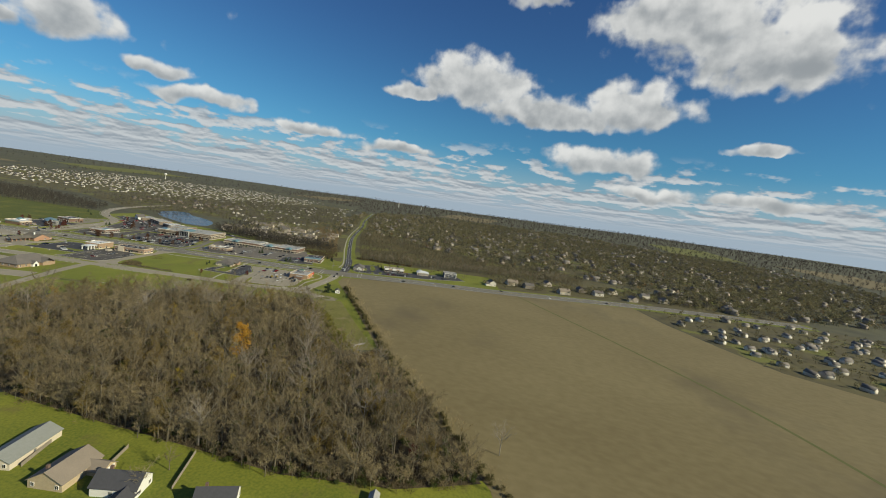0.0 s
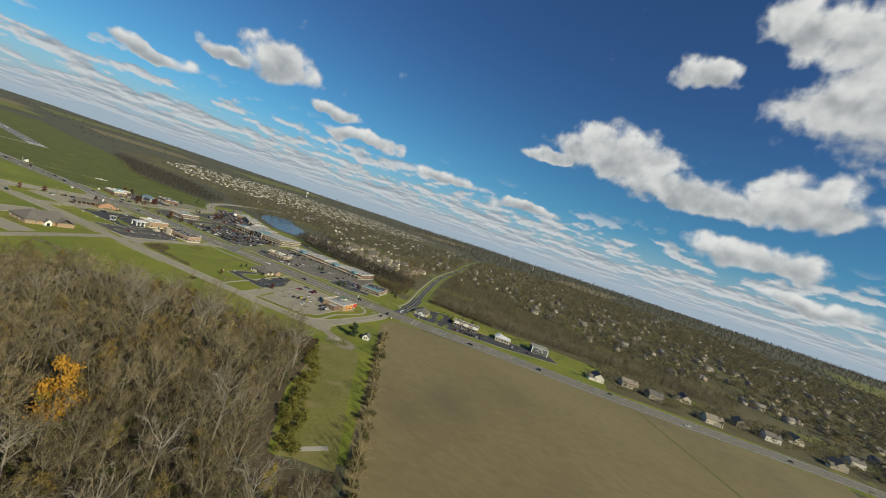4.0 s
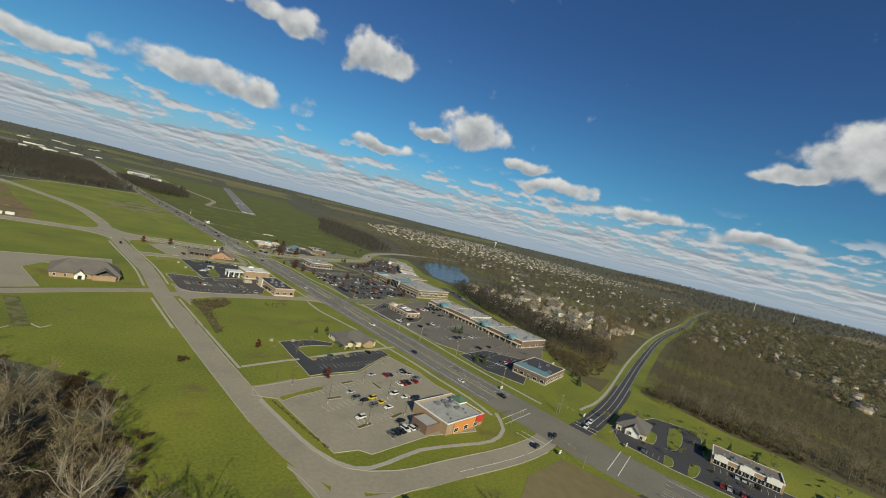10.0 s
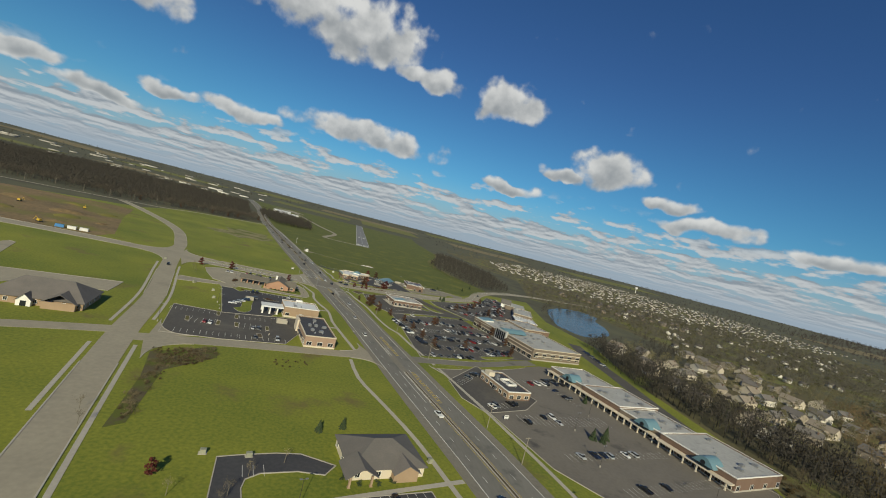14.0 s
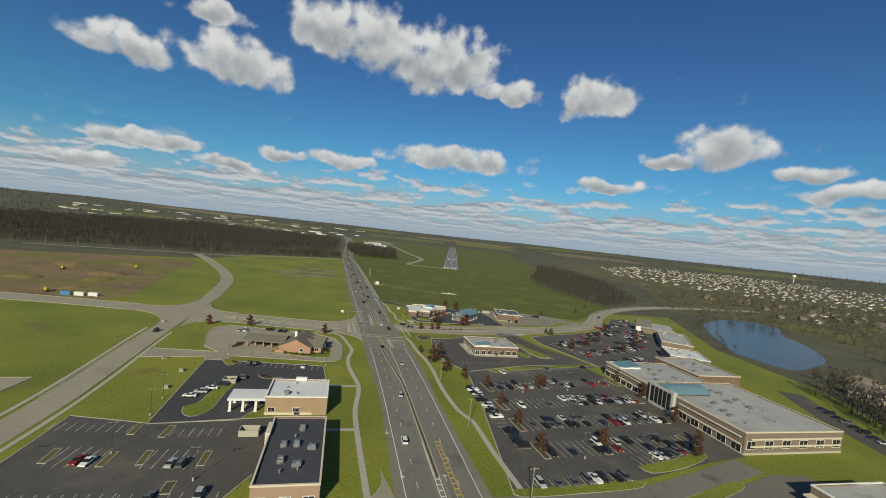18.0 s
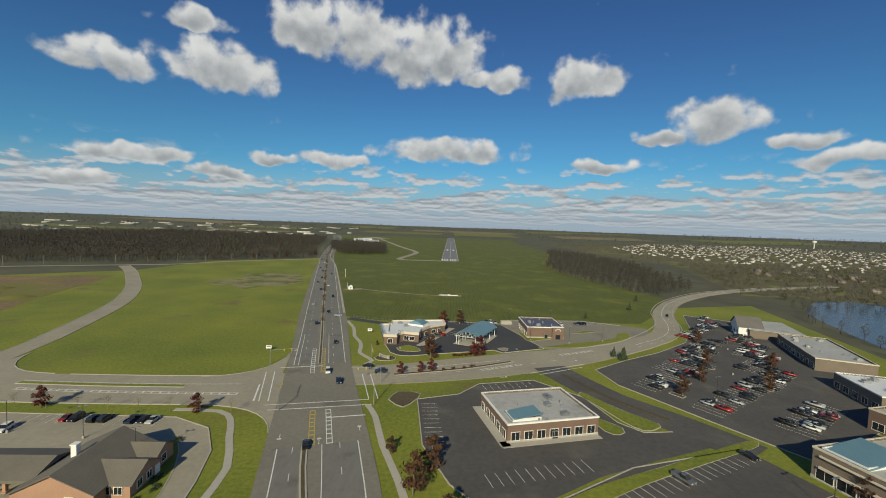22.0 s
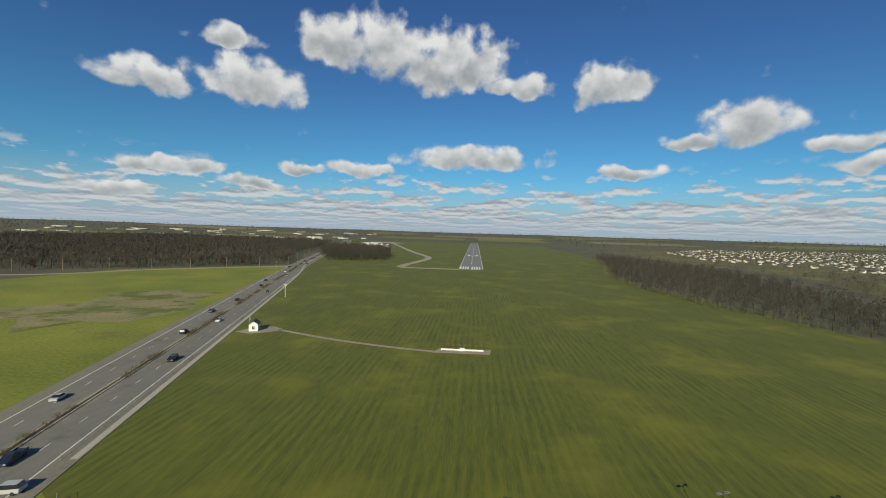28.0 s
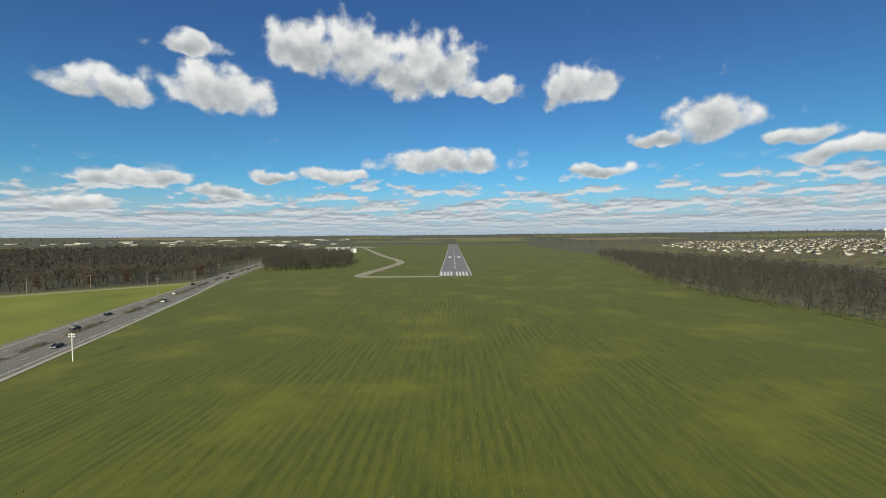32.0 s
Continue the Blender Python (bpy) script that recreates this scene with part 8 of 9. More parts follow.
# ---- cars ----
def car_meshes(kind):
    """Body, windows and wheel of a car that points along +y."""
    L, W, H = {"sedan": (4.7, 1.8, 1.42), "suv": (4.8, 1.9, 1.75), "pickup": (5.5, 1.95, 1.8)}[kind]
    half = L / 2
    prof = {"sedan": [(-half, 0.35), (-half, 0.85), (-half + 0.9, 0.98), (half - 1.35, 0.95), (half - 0.1, 0.75), (half, 0.4)],
            "suv": [(-half, 0.4), (-half, 1.05), (-half + 0.3, 1.1), (half - 1.2, 1.08), (half - 0.1, 0.9), (half, 0.45)],
            "pickup": [(-half, 0.5), (-half, 1.1), (-0.2, 1.1), (half - 1.3, 1.12), (half - 0.1, 0.98), (half, 0.5)]}[kind]
    top = {"sedan": [(-half + 0.75, 0.97), (-half + 1.45, H), (half - 2.15, H), (half - 1.3, 0.95)], "suv": [(-half + 0.08, 1.08), (-half + 0.35, H), (half - 2.0, H), (half - 1.15, 1.08)], "pickup": [(-0.5, 1.1), (-0.35, H), (half - 2.0, H), (half - 1.2, 1.12)]}[kind]

    def slab(pts, w0, w1):
        n = len(pts)
        zs = [p[1] for p in pts]
        lo, hi = min(zs), max(zs)
        v = []
        for s in (-1, 1):
            for y, z in pts:
                k = (z - lo) / (hi - lo)
                v.append((s * (w0 + (w1 - w0) * k) / 2, y, z))
        return v, [tuple(range(n)), tuple(range(2 * n - 1, n - 1, -1))] + [(i, n + i, n + (i + 1) % n, (i + 1) % n) for i in range(n)]

    body, glass, wheel = Geo(), Geo(), Geo()
    body.add(*slab(prof, W, W * 0.94))
    roof = [(top[1][0] + 0.02, H - 0.07), (top[1][0] + 0.05, H + 0.02), (top[2][0] - 0.05, H + 0.02), (top[2][0] - 0.02, H - 0.07)]
    body.add(*slab(roof, W * 0.79, W * 0.76))
    glass.add(*slab(top, W * 0.92, W * 0.78))
    if kind == "pickup":
        body.box((-W / 2 + 0.06, -half / 2 - 0.2, 1.2), (0.1, half - 0.4, 0.25)).box((W / 2 - 0.06, -half / 2 - 0.2, 1.2), (0.1, half - 0.4, 0.25))
    wheel.tube([(-0.11, 0, 0), (0.11, 0, 0)], [0.33, 0.33], 10)
    return body, glass, wheel, L, W


TYRE = mat("tyre_rubber", (0.02, 0.02, 0.02), (0.03, 0.03, 0.03), 0.9)
CARGLASS = mat("car_glass", (0.015, 0.017, 0.02), (0.02, 0.022, 0.025), 0.08)
LAMP = mat("headlamp", (0.7, 0.7, 0.68), (0.6, 0.6, 0.58), 0.2)
PAINTS = {"white": (0.72, 0.72, 0.70), "silver": (0.42, 0.43, 0.44), "black": (0.015, 0.015, 0.018), "grey": (0.12, 0.125, 0.13), "dark blue": (0.018, 0.028, 0.060), "red": (0.24, 0.022, 0.02), "gold": (0.33, 0.27, 0.16), "yellow": (0.62, 0.45, 0.03)}
CARS = {}


def car(kind, colour, x, y, ang, group="parked cars"):
    key = (kind, colour)
    m = pose(x, y, 0.15, 0, 0, ang)
    if key in CARS:
        ob = copy_thing(CARS[key], m)
    else:
        body, glass, wheel, L, W = car_meshes(kind)
        c = PAINTS[colour]
        paint = mat(colour.replace(" ", "_") + "_car_paint", c, tuple(q * 0.9 for q in c), 0.25, 0.5, 3.0)
        ob = tagged(part("body", body, paint), f"{colour} {kind} standing on the asphalt", "car", group)
        ob.name = "car"
        part("glazing", glass, CARGLASS, ob)
        wm = mesh_of("wheel", wheel, TYRE)
        lm = mesh_of("headlight", Geo().box((0, 0, 0), (0.35, 0.08, 0.14)), LAMP)
        for s in (-1, 1):
            for t in (-0.31, 0.31):
                piece("wheel", wm, ob, pose(s * (W / 2 - 0.1), t * L, 0.33))
            piece("headlight", lm, ob, pose(s * W * 0.36, L / 2 - 0.03, 0.66 if kind == "sedan" else 0.82))
        CARS[key] = ob
        ob.matrix_basis = m
    ob["group"] = group
    return ob


crng = random.Random(77)
COLOURS = ["black", "black", "black", "grey", "grey", "grey", "silver", "white", "white", "dark blue", "black", "grey", "silver", "black", "silver", "red"]


FAR_CARS = []


def row(g, x, y, ang, n, fill, depth=5.2, face=0, gap=2.75, far=False):
    """A row of stalls that starts at x, y and runs along ang, with cars in some of them."""
    if g is not None:
        stalls(g, x, y, ang, n, depth, gap)
    m = pose(x, y, 0, 0, 0, ang)
    for i in range(n):
        if crng.random() < fill:
            c = m @ Vector(((i + 0.5) * gap, crng.uniform(-0.3, 0.3), 0))
            if far:
                FAR_CARS.append((crng.randrange(3), c.x, c.y, 0.15, radians(ang + crng.choice((0, 180))), 1.0))
                continue
            car(crng.choice(("sedan", "sedan", "suv", "suv", "pickup")), crng.choice(COLOURS), c.x, c.y, ang + face + crng.choice((0, 180)) + crng.uniform(-2, 2))


g = Geo()
for x, y, ang, n, fill in ((24.4, -648.2, 22.5, 27, 0.42), (29.1, -667.4, 21, 26, 0.55), (33.4, -685.5, 19.5, 25, 0.6), (38.6, -703.8, 18.5, 23, 0.55), ):
    for s in (-2.65, 2.65):
        row(g, x - s * math.sin(radians(ang)), y + s * math.cos(radians(ang)), ang, n, fill * (0.75 if s > 0 else 1.0))
for x, y, ang, n, fill in ((27, -627.5, 27, 24, 0.08), (29, -726.5, 18.5, 13, 0.5), (71, -703.5, 26, 10, 0.75)):
    row(g, x, y, ang, n, fill)
row(g, 14.5, -652, 288, 20, 0.75)
for x, y, ang, n, fill in ((80, -552, 38, 20, 0.3), (77, -547.8, 38, 20, 0.25), (92, -572, 36, 22, 0.3), (89, -567.6, 36, 22, 0.3), (98, -530, 40, 20, 0.22), (95, -526, 40, 20, 0.22), (118, -508, 40, 20, 0.4), (115, -504.4, 40, 18, 0.4), (140, -470, 44, 16, 0.6), (137, -466.4, 44, 14, 0.5), (112, -584, 36, 13, 0.35), (109, -579.6, 36, 13, 0.3), (128, -548, 40, 12, 0.3), (125, -543.8, 40, 12, 0.3), (137, -526, 40, 13, 0.5), (134, -522, 40, 13, 0.5), (152, -503, 42, 12, 0.6), (149, -499, 42, 12, 0.55), (166, -476, 44, 12, 0.6), (163, -472, 44, 12, 0.6), (168, -444, 46, 10, 0.65), (165, -440, 46, 10, 0.6), (178, -418, 48, 7, 0.6)):
    row(g, x, y, ang, n, fill, far=True)
for x, y, ang, n, fill in ((90, -746, 20, 11, 0.3), (88.5, -741, 20, 11, 0.3), (40.5, -764, 52, 9, 0.35), (50, -789, 28, 7, 0.4), (64, -800, 14, 20, 0.12), (62.8, -795, 14, 20, 0.1), (72, -826, 14, 22, 0.15), (86, -846, 16, 20, 0.2), (104, -746, 290, 8, 0.4)):
    row(g, x, y, ang, n, fill)
row(g, 74, -868, 26, 16, 0.45)
row(g, 80, -880, 26, 14, 0.5)
row(g, 158, -824, 290, 3, 0.9)
setting("stall_lines_mall", g, WHITE, "white stall lines in a shopping lot", "marking")
g = Geo()
for x, y, ang, n, fill in ((-117, -725.5, 11, 8, 0.12), (-82.5, -720.5, 13, 5, 0.25), (-101.5, -741.6, 8, 4, 0.5), (-102.2, -736.6, 8, 4, 0.1), (-78.5, -737.6, 10, 5, 0.3), (-79.4, -732.7, 10, 5, 0.2), (-102, -759, 13, 10, 0.05), (-74, -753, 15, 8, 0.25), (-100, -656.5, 9.6, 15, 0.15), (-46, -858, 14, 2, 0)):
    row(g, x, y, ang, n, fill)
for k in range(6):
    car(("sedan", "suv")[k % 2], ("white", "silver", "white", "dark blue", "dark blue", "grey")[k], -93.5 + 1.6 * k, -695 + 4.4 * k, 105)
for x, y, ang, n, fill in ((-35.5, -876, 20.5, 6, 0.15), (-15.5, -867.2, 16, 8, 0.3), (-38, -886.5, 14, 14, 0.12)):
    row(g, x, y, ang, n, fill)
for x, y, ang, n, fill in ((-52, -917, 23, 8, 0.0), (-46, -930, 23, 8, 0.0), (-40, -944, 23, 8, 0.0), (-32, -908, 20, 6, 0.1), (-18, -914, 20, 5, 0.0), (-24, -926, 20, 5, 0.0), (-28, -940, 20, 4, 0.0), (-6, -897, 20, 6, 0.45), (-5, -908.5, 20, 7, 0.8), (-26, -952.5, 20, 6, 0.8), (10, -893, 290, 3, 0.5)):
    row(g, x, y, ang, n, fill)
for k, (c, x, y) in enumerate((("silver", -30.9, -915.7), ("grey", -30.2, -921.3), ("black", -26.7, -923.7), ("yellow", -22.4, -921.7), ("yellow", -19.4, -926.0), ("grey", -24.0, -928.6), ("white", -17.4, -930.6), ("white", -33.4, -938.4), ("black", -16.6, -942.5), ("white", -9.1, -917.7), ("white", -4.5, -921.0), ("dark blue", 0.4, -922.5), ("silver", -13.0, -896.0))):
    car(("sedan", "suv")[k % 2], c, x, y, 112)
for x, y, ang, n, fill in ((-19, -498, 40, 14, 0.05), (8, -451, 172, 4, 0.0), (10, -450.5, 2, 8, 0.5), (68, -449, 12, 6, 0.4), (84, -445, 12, 6, 0.5), (15.5, -556.5, 16, 7, 0.0), (-4.6, -573, -83, 9, 0.1), (12, -614.5, 18, 10, 0.0)):
    row(g, x, y, ang, n, fill)
car("pickup", "red", -3, -484, 60)
for x, y, ang, n, fill in ((-122, -594.6, 2, 14, 0.4), (-124, -603, 15, 2, 1.0)):
    row(g, x, y, ang, n, fill)
for k in range(9):
    car(("sedan", "suv")[k % 2], crng.choice(COLOURS), 196.5 + 0.8 * k, -668 + 5.4 * k, 80)
for x, y, ang, n, fill in ((119, -1008, 298, 11, 0.7), (136, -998, 295, 12, 0.4), (104, -978, 295, 3, 0.6), (158, -1062, 295, 7, 0.5)):
    row(g, x, y, ang, n, fill)
setting("stall_lines", g, WHITE, "white stall lines in small lots", "marking")
shapes = [car_meshes(k) for k in ("sedan", "suv", "pickup")]
for n, (name, colour) in enumerate((("dark", (0.03, 0.03, 0.035)), ("silver", (0.40, 0.41, 0.42)), ("white", (0.70, 0.70, 0.68)), ("red", (0.30, 0.03, 0.03)))):
    own = [p for i, p in enumerate(FAR_CARS) if (i * 7) % 9 in ((0, 1, 2, 3, 4), (5, 6), (7,), (8,))[n]]
    merged(f"{name}_far_cars", [s[0] for s in shapes], own, mat(name + "_far_paint", colour, None, 0.3), f"rows of far {name} parked cars", "cars")
merged("far_car_glazing", [s[1] for s in shapes], FAR_CARS, CARGLASS, "dark windows of far parked cars", "cars")
merged("far_car_wheels", [Geo().box((-0.8, -1.4, 0.3), (0.2, 0.6, 0.6)).box((0.8, -1.4, 0.3), (0.2, 0.6, 0.6)).box((-0.8, 1.4, 0.3), (0.2, 0.6, 0.6)).box((0.8, 1.4, 0.3), (0.2, 0.6, 0.6))] * 3, FAR_CARS, TYRE, "wheels of far parked cars", "cars")
# Cars on the roads.
for y, s, k in ((-905, 6.8, 0), (-868, 6.9, 1), (-812, 3.2, 2), (-925, -3.2, 1), (-700, 7, 1), (-640, -3.4, 0), (-668, 3.4, 1), (-592, 3.3, 0), (-555, -7, 2), (-548, -3.2, 1), (-505, -6.8, 0), (-470, 3.4, 1), (-440, -3.4, 2), (-410, 7, 0), (-380, -6.9, 1), (-352, 3.2, 1), (-330, -3.2, 0),
                (-300, 7, 2), (-270, 3.4, 1), (-242, -6.8, 0), (-205, 3.3, 1), (-180, 7, 0), (-150, -3.3, 1), (-110, 3.4, 0), (-60, 7, 1), (-20, -6.8, 2), (40, 3.3, 0), (90, -3.3, 1), (150, 7, 0), (230, 3.3, 1), (330, -6.8, 0), (-1040, 6.8, 2), (-1075, -3.2, 0), (-1110, 3.3, 1), (-1170, -6.8, 0), (-1230, 6.8, 1), (-1320, 3.3, 0)):
    i = min(range(len(main_mid)), key=lambda q: abs(main_mid[q].y - y))
    d = (main_mid[max(i - 1, 0)] - main_mid[min(i + 1, len(main_mid) - 1)]).normalized()
    p = main_mid[i] + s * Vector((-d.y, d.x))
    ang = math.degrees(math.atan2(-d.x, d.y)) + (0 if s > 0 else 180)
    car(("sedan", "suv", "pickup")[k], crng.choice(("black", "black", "dark blue", "grey", "white", "silver")), p.x, p.y, ang, "cars on the highway")
for x, y, ang, c in ((88, -956, 115, "white"), (96, -952, 115, "white"), (57, -962, 112, "black"), (-26, -545, 104, "dark blue"), (-32, -540, 60, "black"), (-160, -622, 195, "black"), (160, -408, 150, "black"), (-70, -447, 105, "silver"), (40, -968, 292, "black")):
    car("suv", c, x, y, ang, "cars on the streets")
# Planted islands in the lots.
isl = mesh_of("kerb_rim", ring(Geo(), 2.6, 5.4, 0.2, 0, 0.16), PALECON)
bed = mesh_of("bed", Geo().box((0, 0, 0.06), (2.2, 5.0, 0.12)), WOODFLOOR)
for x, y, ang in ((98, -542, 38), (120, -522, 40), (138, -482, 44), (88, -556, 36), (128, -546, 36), (-66, -746, 15)):
    own = stand("planted_island", x, y, ang, "kerbed island with brown mulch in a lot", "island", "planted islands", z=0.13)
    piece("kerb_rim", isl, own, Matrix.Identity(4))
    piece("bed", bed, own, Matrix.Identity(4))
isl = mesh_of("kerb_rim", ring(Geo(), 2.6, 10.6, 0.2, 0, 0.16), PALECON)
bed = mesh_of("bed", Geo().box((0, 0, 0.06), (2.2, 10.2, 0.12)), WOODFLOOR)
for x, y, ang in ((23, -648.5, 22.5), (27.6, -668, 21), (31.9, -686, 19.5), (37.2, -704.3, 18.5), (94.4, -619.3, 22.5), (97.1, -641.3, 21), (98.8, -662.3, 19.5), (99.6, -683.5, 18.5), (51.4, -636.6, 22.5), (61, -696.3, 18.5)):
    own = stand("planted_island", x, y, ang, "long kerbed island with brown mulch and a tree", "island", "planted islands", z=0.13)
    piece("kerb_rim", isl, own, Matrix.Identity(4))
    piece("bed", bed, own, Matrix.Identity(4))
isl = mesh_of("kerb_rim", ring(Geo(), 2.0, 7.6, 0.2, 0, 0.16), PALECON)
bed = mesh_of("bed", Geo().box((0, 0, 0.06), (1.6, 7.2, 0.12)), mat("dry_island_grass", (0.12, 0.10, 0.035), (0.09, 0.085, 0.025), 1.0, 0.3, 2.0))
for x, y, ang in ((-103.4, -739.2, 17), (-88.8, -737.7, 12), (-93.7, -721, 13), (-84.1, -720.5, 10), (-80.3, -735, 17), (-65, -732, 14), (-39.9, -920.4, -77), (-33.5, -944, -68), (-14.6, -908, 17), (-29, -904.5, -68), (-15.9, -937, -62)):
    own = stand("planted_island", x, y, ang, "narrow kerbed island with dry grass", "island", "planted islands", z=0.13)
    piece("kerb_rim", isl, own, Matrix.Identity(4))
    piece("bed", bed, own, Matrix.Identity(4))
low_bush = Geo()
r = random.Random(640)
for _ in range(3):
    leaf_cloud(low_bush, r, (r.gauss(0, 0.5), r.gauss(0, 0.5), 0.45), (0.8, 0.8, 0.5), 60, 0.16)
shrub_mesh = {n: mesh_of("foliage", low_bush, m) for n, m in (("red", REDLEAF), ("green", PINE), ("brown", RUSTLEAF))}
for n, spots in (("brown", ((4, -538), (8.2, -536), (12, -534), (-0.5, -539.6), (-110, -632), (-109.5, -628), (-110.5, -625.5), (-75, -668), (-78, -667.5), (-98, -655))), ("red", ((6, -519.4), (7.6, -518.8), (9.2, -518.2), (10.8, -517.6), (4.4, -520))),
                 ("green", ((-64.5, -619), (-63, -623), (-64.6, -627.5), (-68, -630.3), (-70.4, -632.4), (-73, -632.9), (-76, -633.2), (-79, -633.4), (-82, -633.4), (-71, -603), (-19, -856), (-14, -858.5), (-9, -857), (-4, -855.5), (-20, -838), (-17, -837)))):
    for x, y in spots:
        own = stand("shrub", x, y, 40 * x, f"low {n} shrub in a planting bed", "shrub", "shrubs", z=0.2)
        piece("foliage", shrub_mesh[n], own, Matrix.Identity(4))
cab = mesh_of("cabinet", Geo().box((0, 0, 0.75), (1.6, 1.1, 1.2)), mat("tan_cabinet_paint", (0.30, 0.30, 0.22), (0.25, 0.25, 0.18), 0.6, 1.0))
pad = mesh_of("pad", Geo().box((0, 0, 0.08), (2.2, 1.7, 0.16)), PALECON)
for x, y, ang in ((-106, -690, 15), (-112, -672, 15), (-58, -852, 10), (10, -842, 20), (-46, -851, 20), (-170, -602, 12), (-128, -660, 60)):
    own = stand("utility_cabinet", x, y, ang, "tan metal utility cabinet on a concrete pad", "cabinet", "utility cabinets")
    piece("cabinet", cab, own, Matrix.Identity(4))
    piece("pad", pad, own, Matrix.Identity(4))
lot_hedge = curve([(-66.4, -923), (-61, -937), (-54.6, -953), (-52.5, -957.5)], 1.3)
merged("lot_hedge", bush, [(k % 3, p.x + 0.2 * (k % 2), p.y, 0.1, 1.7 * k, 0.28 + 0.04 * (k % 3)) for k, p in enumerate(lot_hedge)], mat("brown_hedge_leaves", (0.10, 0.08, 0.035), (0.065, 0.055, 0.024), 1.0, 0.4, 2.0), "low brown clipped hedge beside a parking lot", "hedge")
garden = scatter([(96, -946), (130, -938), (176, -950), (206, -1018), (234, -1080), (232, -1112), (204, -1108), (170, -1096), (140, -1060)], 9, 91, 0.75)
garden = [p for p in garden if min(abs(p[0] - c[0]) + abs(p[1] - c[1]) for c in ((122, -961), (151, -1006), (146, -995), (156, -1018), (160, -1047), (182, -1084), (190, -1084), (175, -1078))) > 17]
merged("roadside_shrubs", bush, [(k % 3, x, y, 0, x, 0.45 + 0.1 * (k % 4)) for k, (x, y) in enumerate(garden) if k % 2], GREENLEAF, "green shrubs round roadside shops", "bush")
merged("roadside_trees", round_trees, [(k % 3, x, y, 0, x, 0.3 + 0.06 * (k % 4)) for k, (x, y) in enumerate(garden) if not k % 2], MIXLEAF, "small autumn trees round roadside shops", "tree")
# ---- poles, signs, fences ----
POLE = mat("weathered_pole_wood", (0.30, 0.26, 0.21), (0.22, 0.19, 0.15), 1.0, 0.5, 4.0)


def light_pole(x, y, ang, h=9.0, double=True):
    m = pose(x, y, 0.1, 0, 0, ang)
    if "lamp" in CARS:
        return copy_thing(CARS["lamp"], m)
    ob = tagged(part("pole", Geo().tube([(0, 0, 0), (0, 0, h)], [0.09, 0.06], 6), mat("bronze_metal", (0.05, 0.045, 0.04), (0.07, 0.06, 0.05), 0.5, metal=0.4)), "dark metal lot lamp with two heads", "street lamp", "lot lamps")
    ob.name = "street_lamp"
    part("footing", Geo().tube([(0, 0, 0), (0, 0, 0.8)], [0.3, 0.3], 8), PALECON, ob)
    for s in (-1, 1):
        part("lamp_head", Geo().box((s * 0.75, 0, h + 0.05), (0.7, 0.4, 0.16)).tube([(0, 0, h - 0.1), (s * 0.5, 0, h)], [0.04, 0.04], 4), METAL, ob)
    CARS["lamp"] = ob
    ob.matrix_basis = m
    return ob


def utility_pole(x, y, ang, h=11.0):
    m = pose(x, y, 0.0, 0, 0, ang)
    if "mast" in CARS:
        return copy_thing(CARS["mast"], m)
    ob = tagged(part("pole", Geo().tube([(0, 0, 0), (0, 0, h)], [0.17, 0.11], 7), POLE), "weathered wooden utility pole with crossarm", "utility pole", "utility poles")
    ob.name = "utility_pole"
    part("crossarm", Geo().box((0, 0, h - 0.7), (2.6, 0.12, 0.14)), POLE, ob)
    for s in (-1.1, -0.4, 0.4, 1.1):
        part("insulator", Geo().tube([(s, 0, h - 0.63), (s, 0, h - 0.38)], [0.06, 0.05], 6), PALECON, ob)
    CARS["mast"] = ob
    ob.matrix_basis = m
    return ob


for x, y in ((-44, -925), (-32, -943), (-14, -921), (-12, -937), (-20, -903), (-56, -908), (4, -899), (-74, -614), (-101, -699), (-57, -645), (-96, -604), (-118, -603), (-106, -645), (-90, -735), (-62, -742), (-112, -752), (-96, -712), (14, -512), (46, -487), (66, -490), (86, -484), (8, -455), (40, -447), (66, -447), (-22, -512), (40, -650), (64, -640), (60, -676), (84, -668), (86, -622), (52, -706), (78, -700), (70, -770), (90, -800), (110, -780), (84, -830), (100, -560), (126, -530), (150, -490), (-30, -872), (0, -880), (120, -850)):
    light_pole(x, y, 20)
for x, y in ((0.1, -649), (12.5, -692), (28, -735), (41, -811), (46.6, -836), (58, -868), (70, -905), (-23, -575), (84, -940)):
    utility_pole(x, y, 15)
for k in range(16):
    utility_pole(-235 - 26 * k, -62 - 20 * k, 45)
wires = stand("power_line", 0, 0, 0, "thin power cables hung between wooden poles", "cable")
for k in range(15):
    for s in (-0.8, 0.8):
        a, b = Vector((-235 - 26 * k + s, -62 - 20 * k - s, 10.6)), Vector((-261 - 26 * k + s, -82 - 20 * k - s, 10.6))
        part("cable", Geo().tube([a.lerp(b, t) - Vector((0, 0, 3.2 * t * (1 - t))) for t in (0, 0.25, 0.5, 0.75, 1)], [0.035] * 5, 3), TYRE, wires)
for x, y in ((-186, -110), (-206, -40), (-226, 30), (-246, 100), (-266, 170)):
    utility_pole(x - 6, y, 15)
fl = stand("flood_mast", -115.5, -252, 10, "tall pale mast carrying small lights", "mast")
part("pole", Geo().tube([(0, 0, 0), (0, 0, 8.5)], [0.16, 0.12], 7), WHITEWALL, fl)
for z in (7.4, 8.1):
    part("light_bar", Geo().box((0, 0, z), (1.7, 0.15, 0.15)).box((-0.7, -0.15, z + 0.15), (0.35, 0.2, 0.3)).box((0.7, -0.15, z + 0.15), (0.35, 0.2, 0.3)), WHITEWALL, fl)
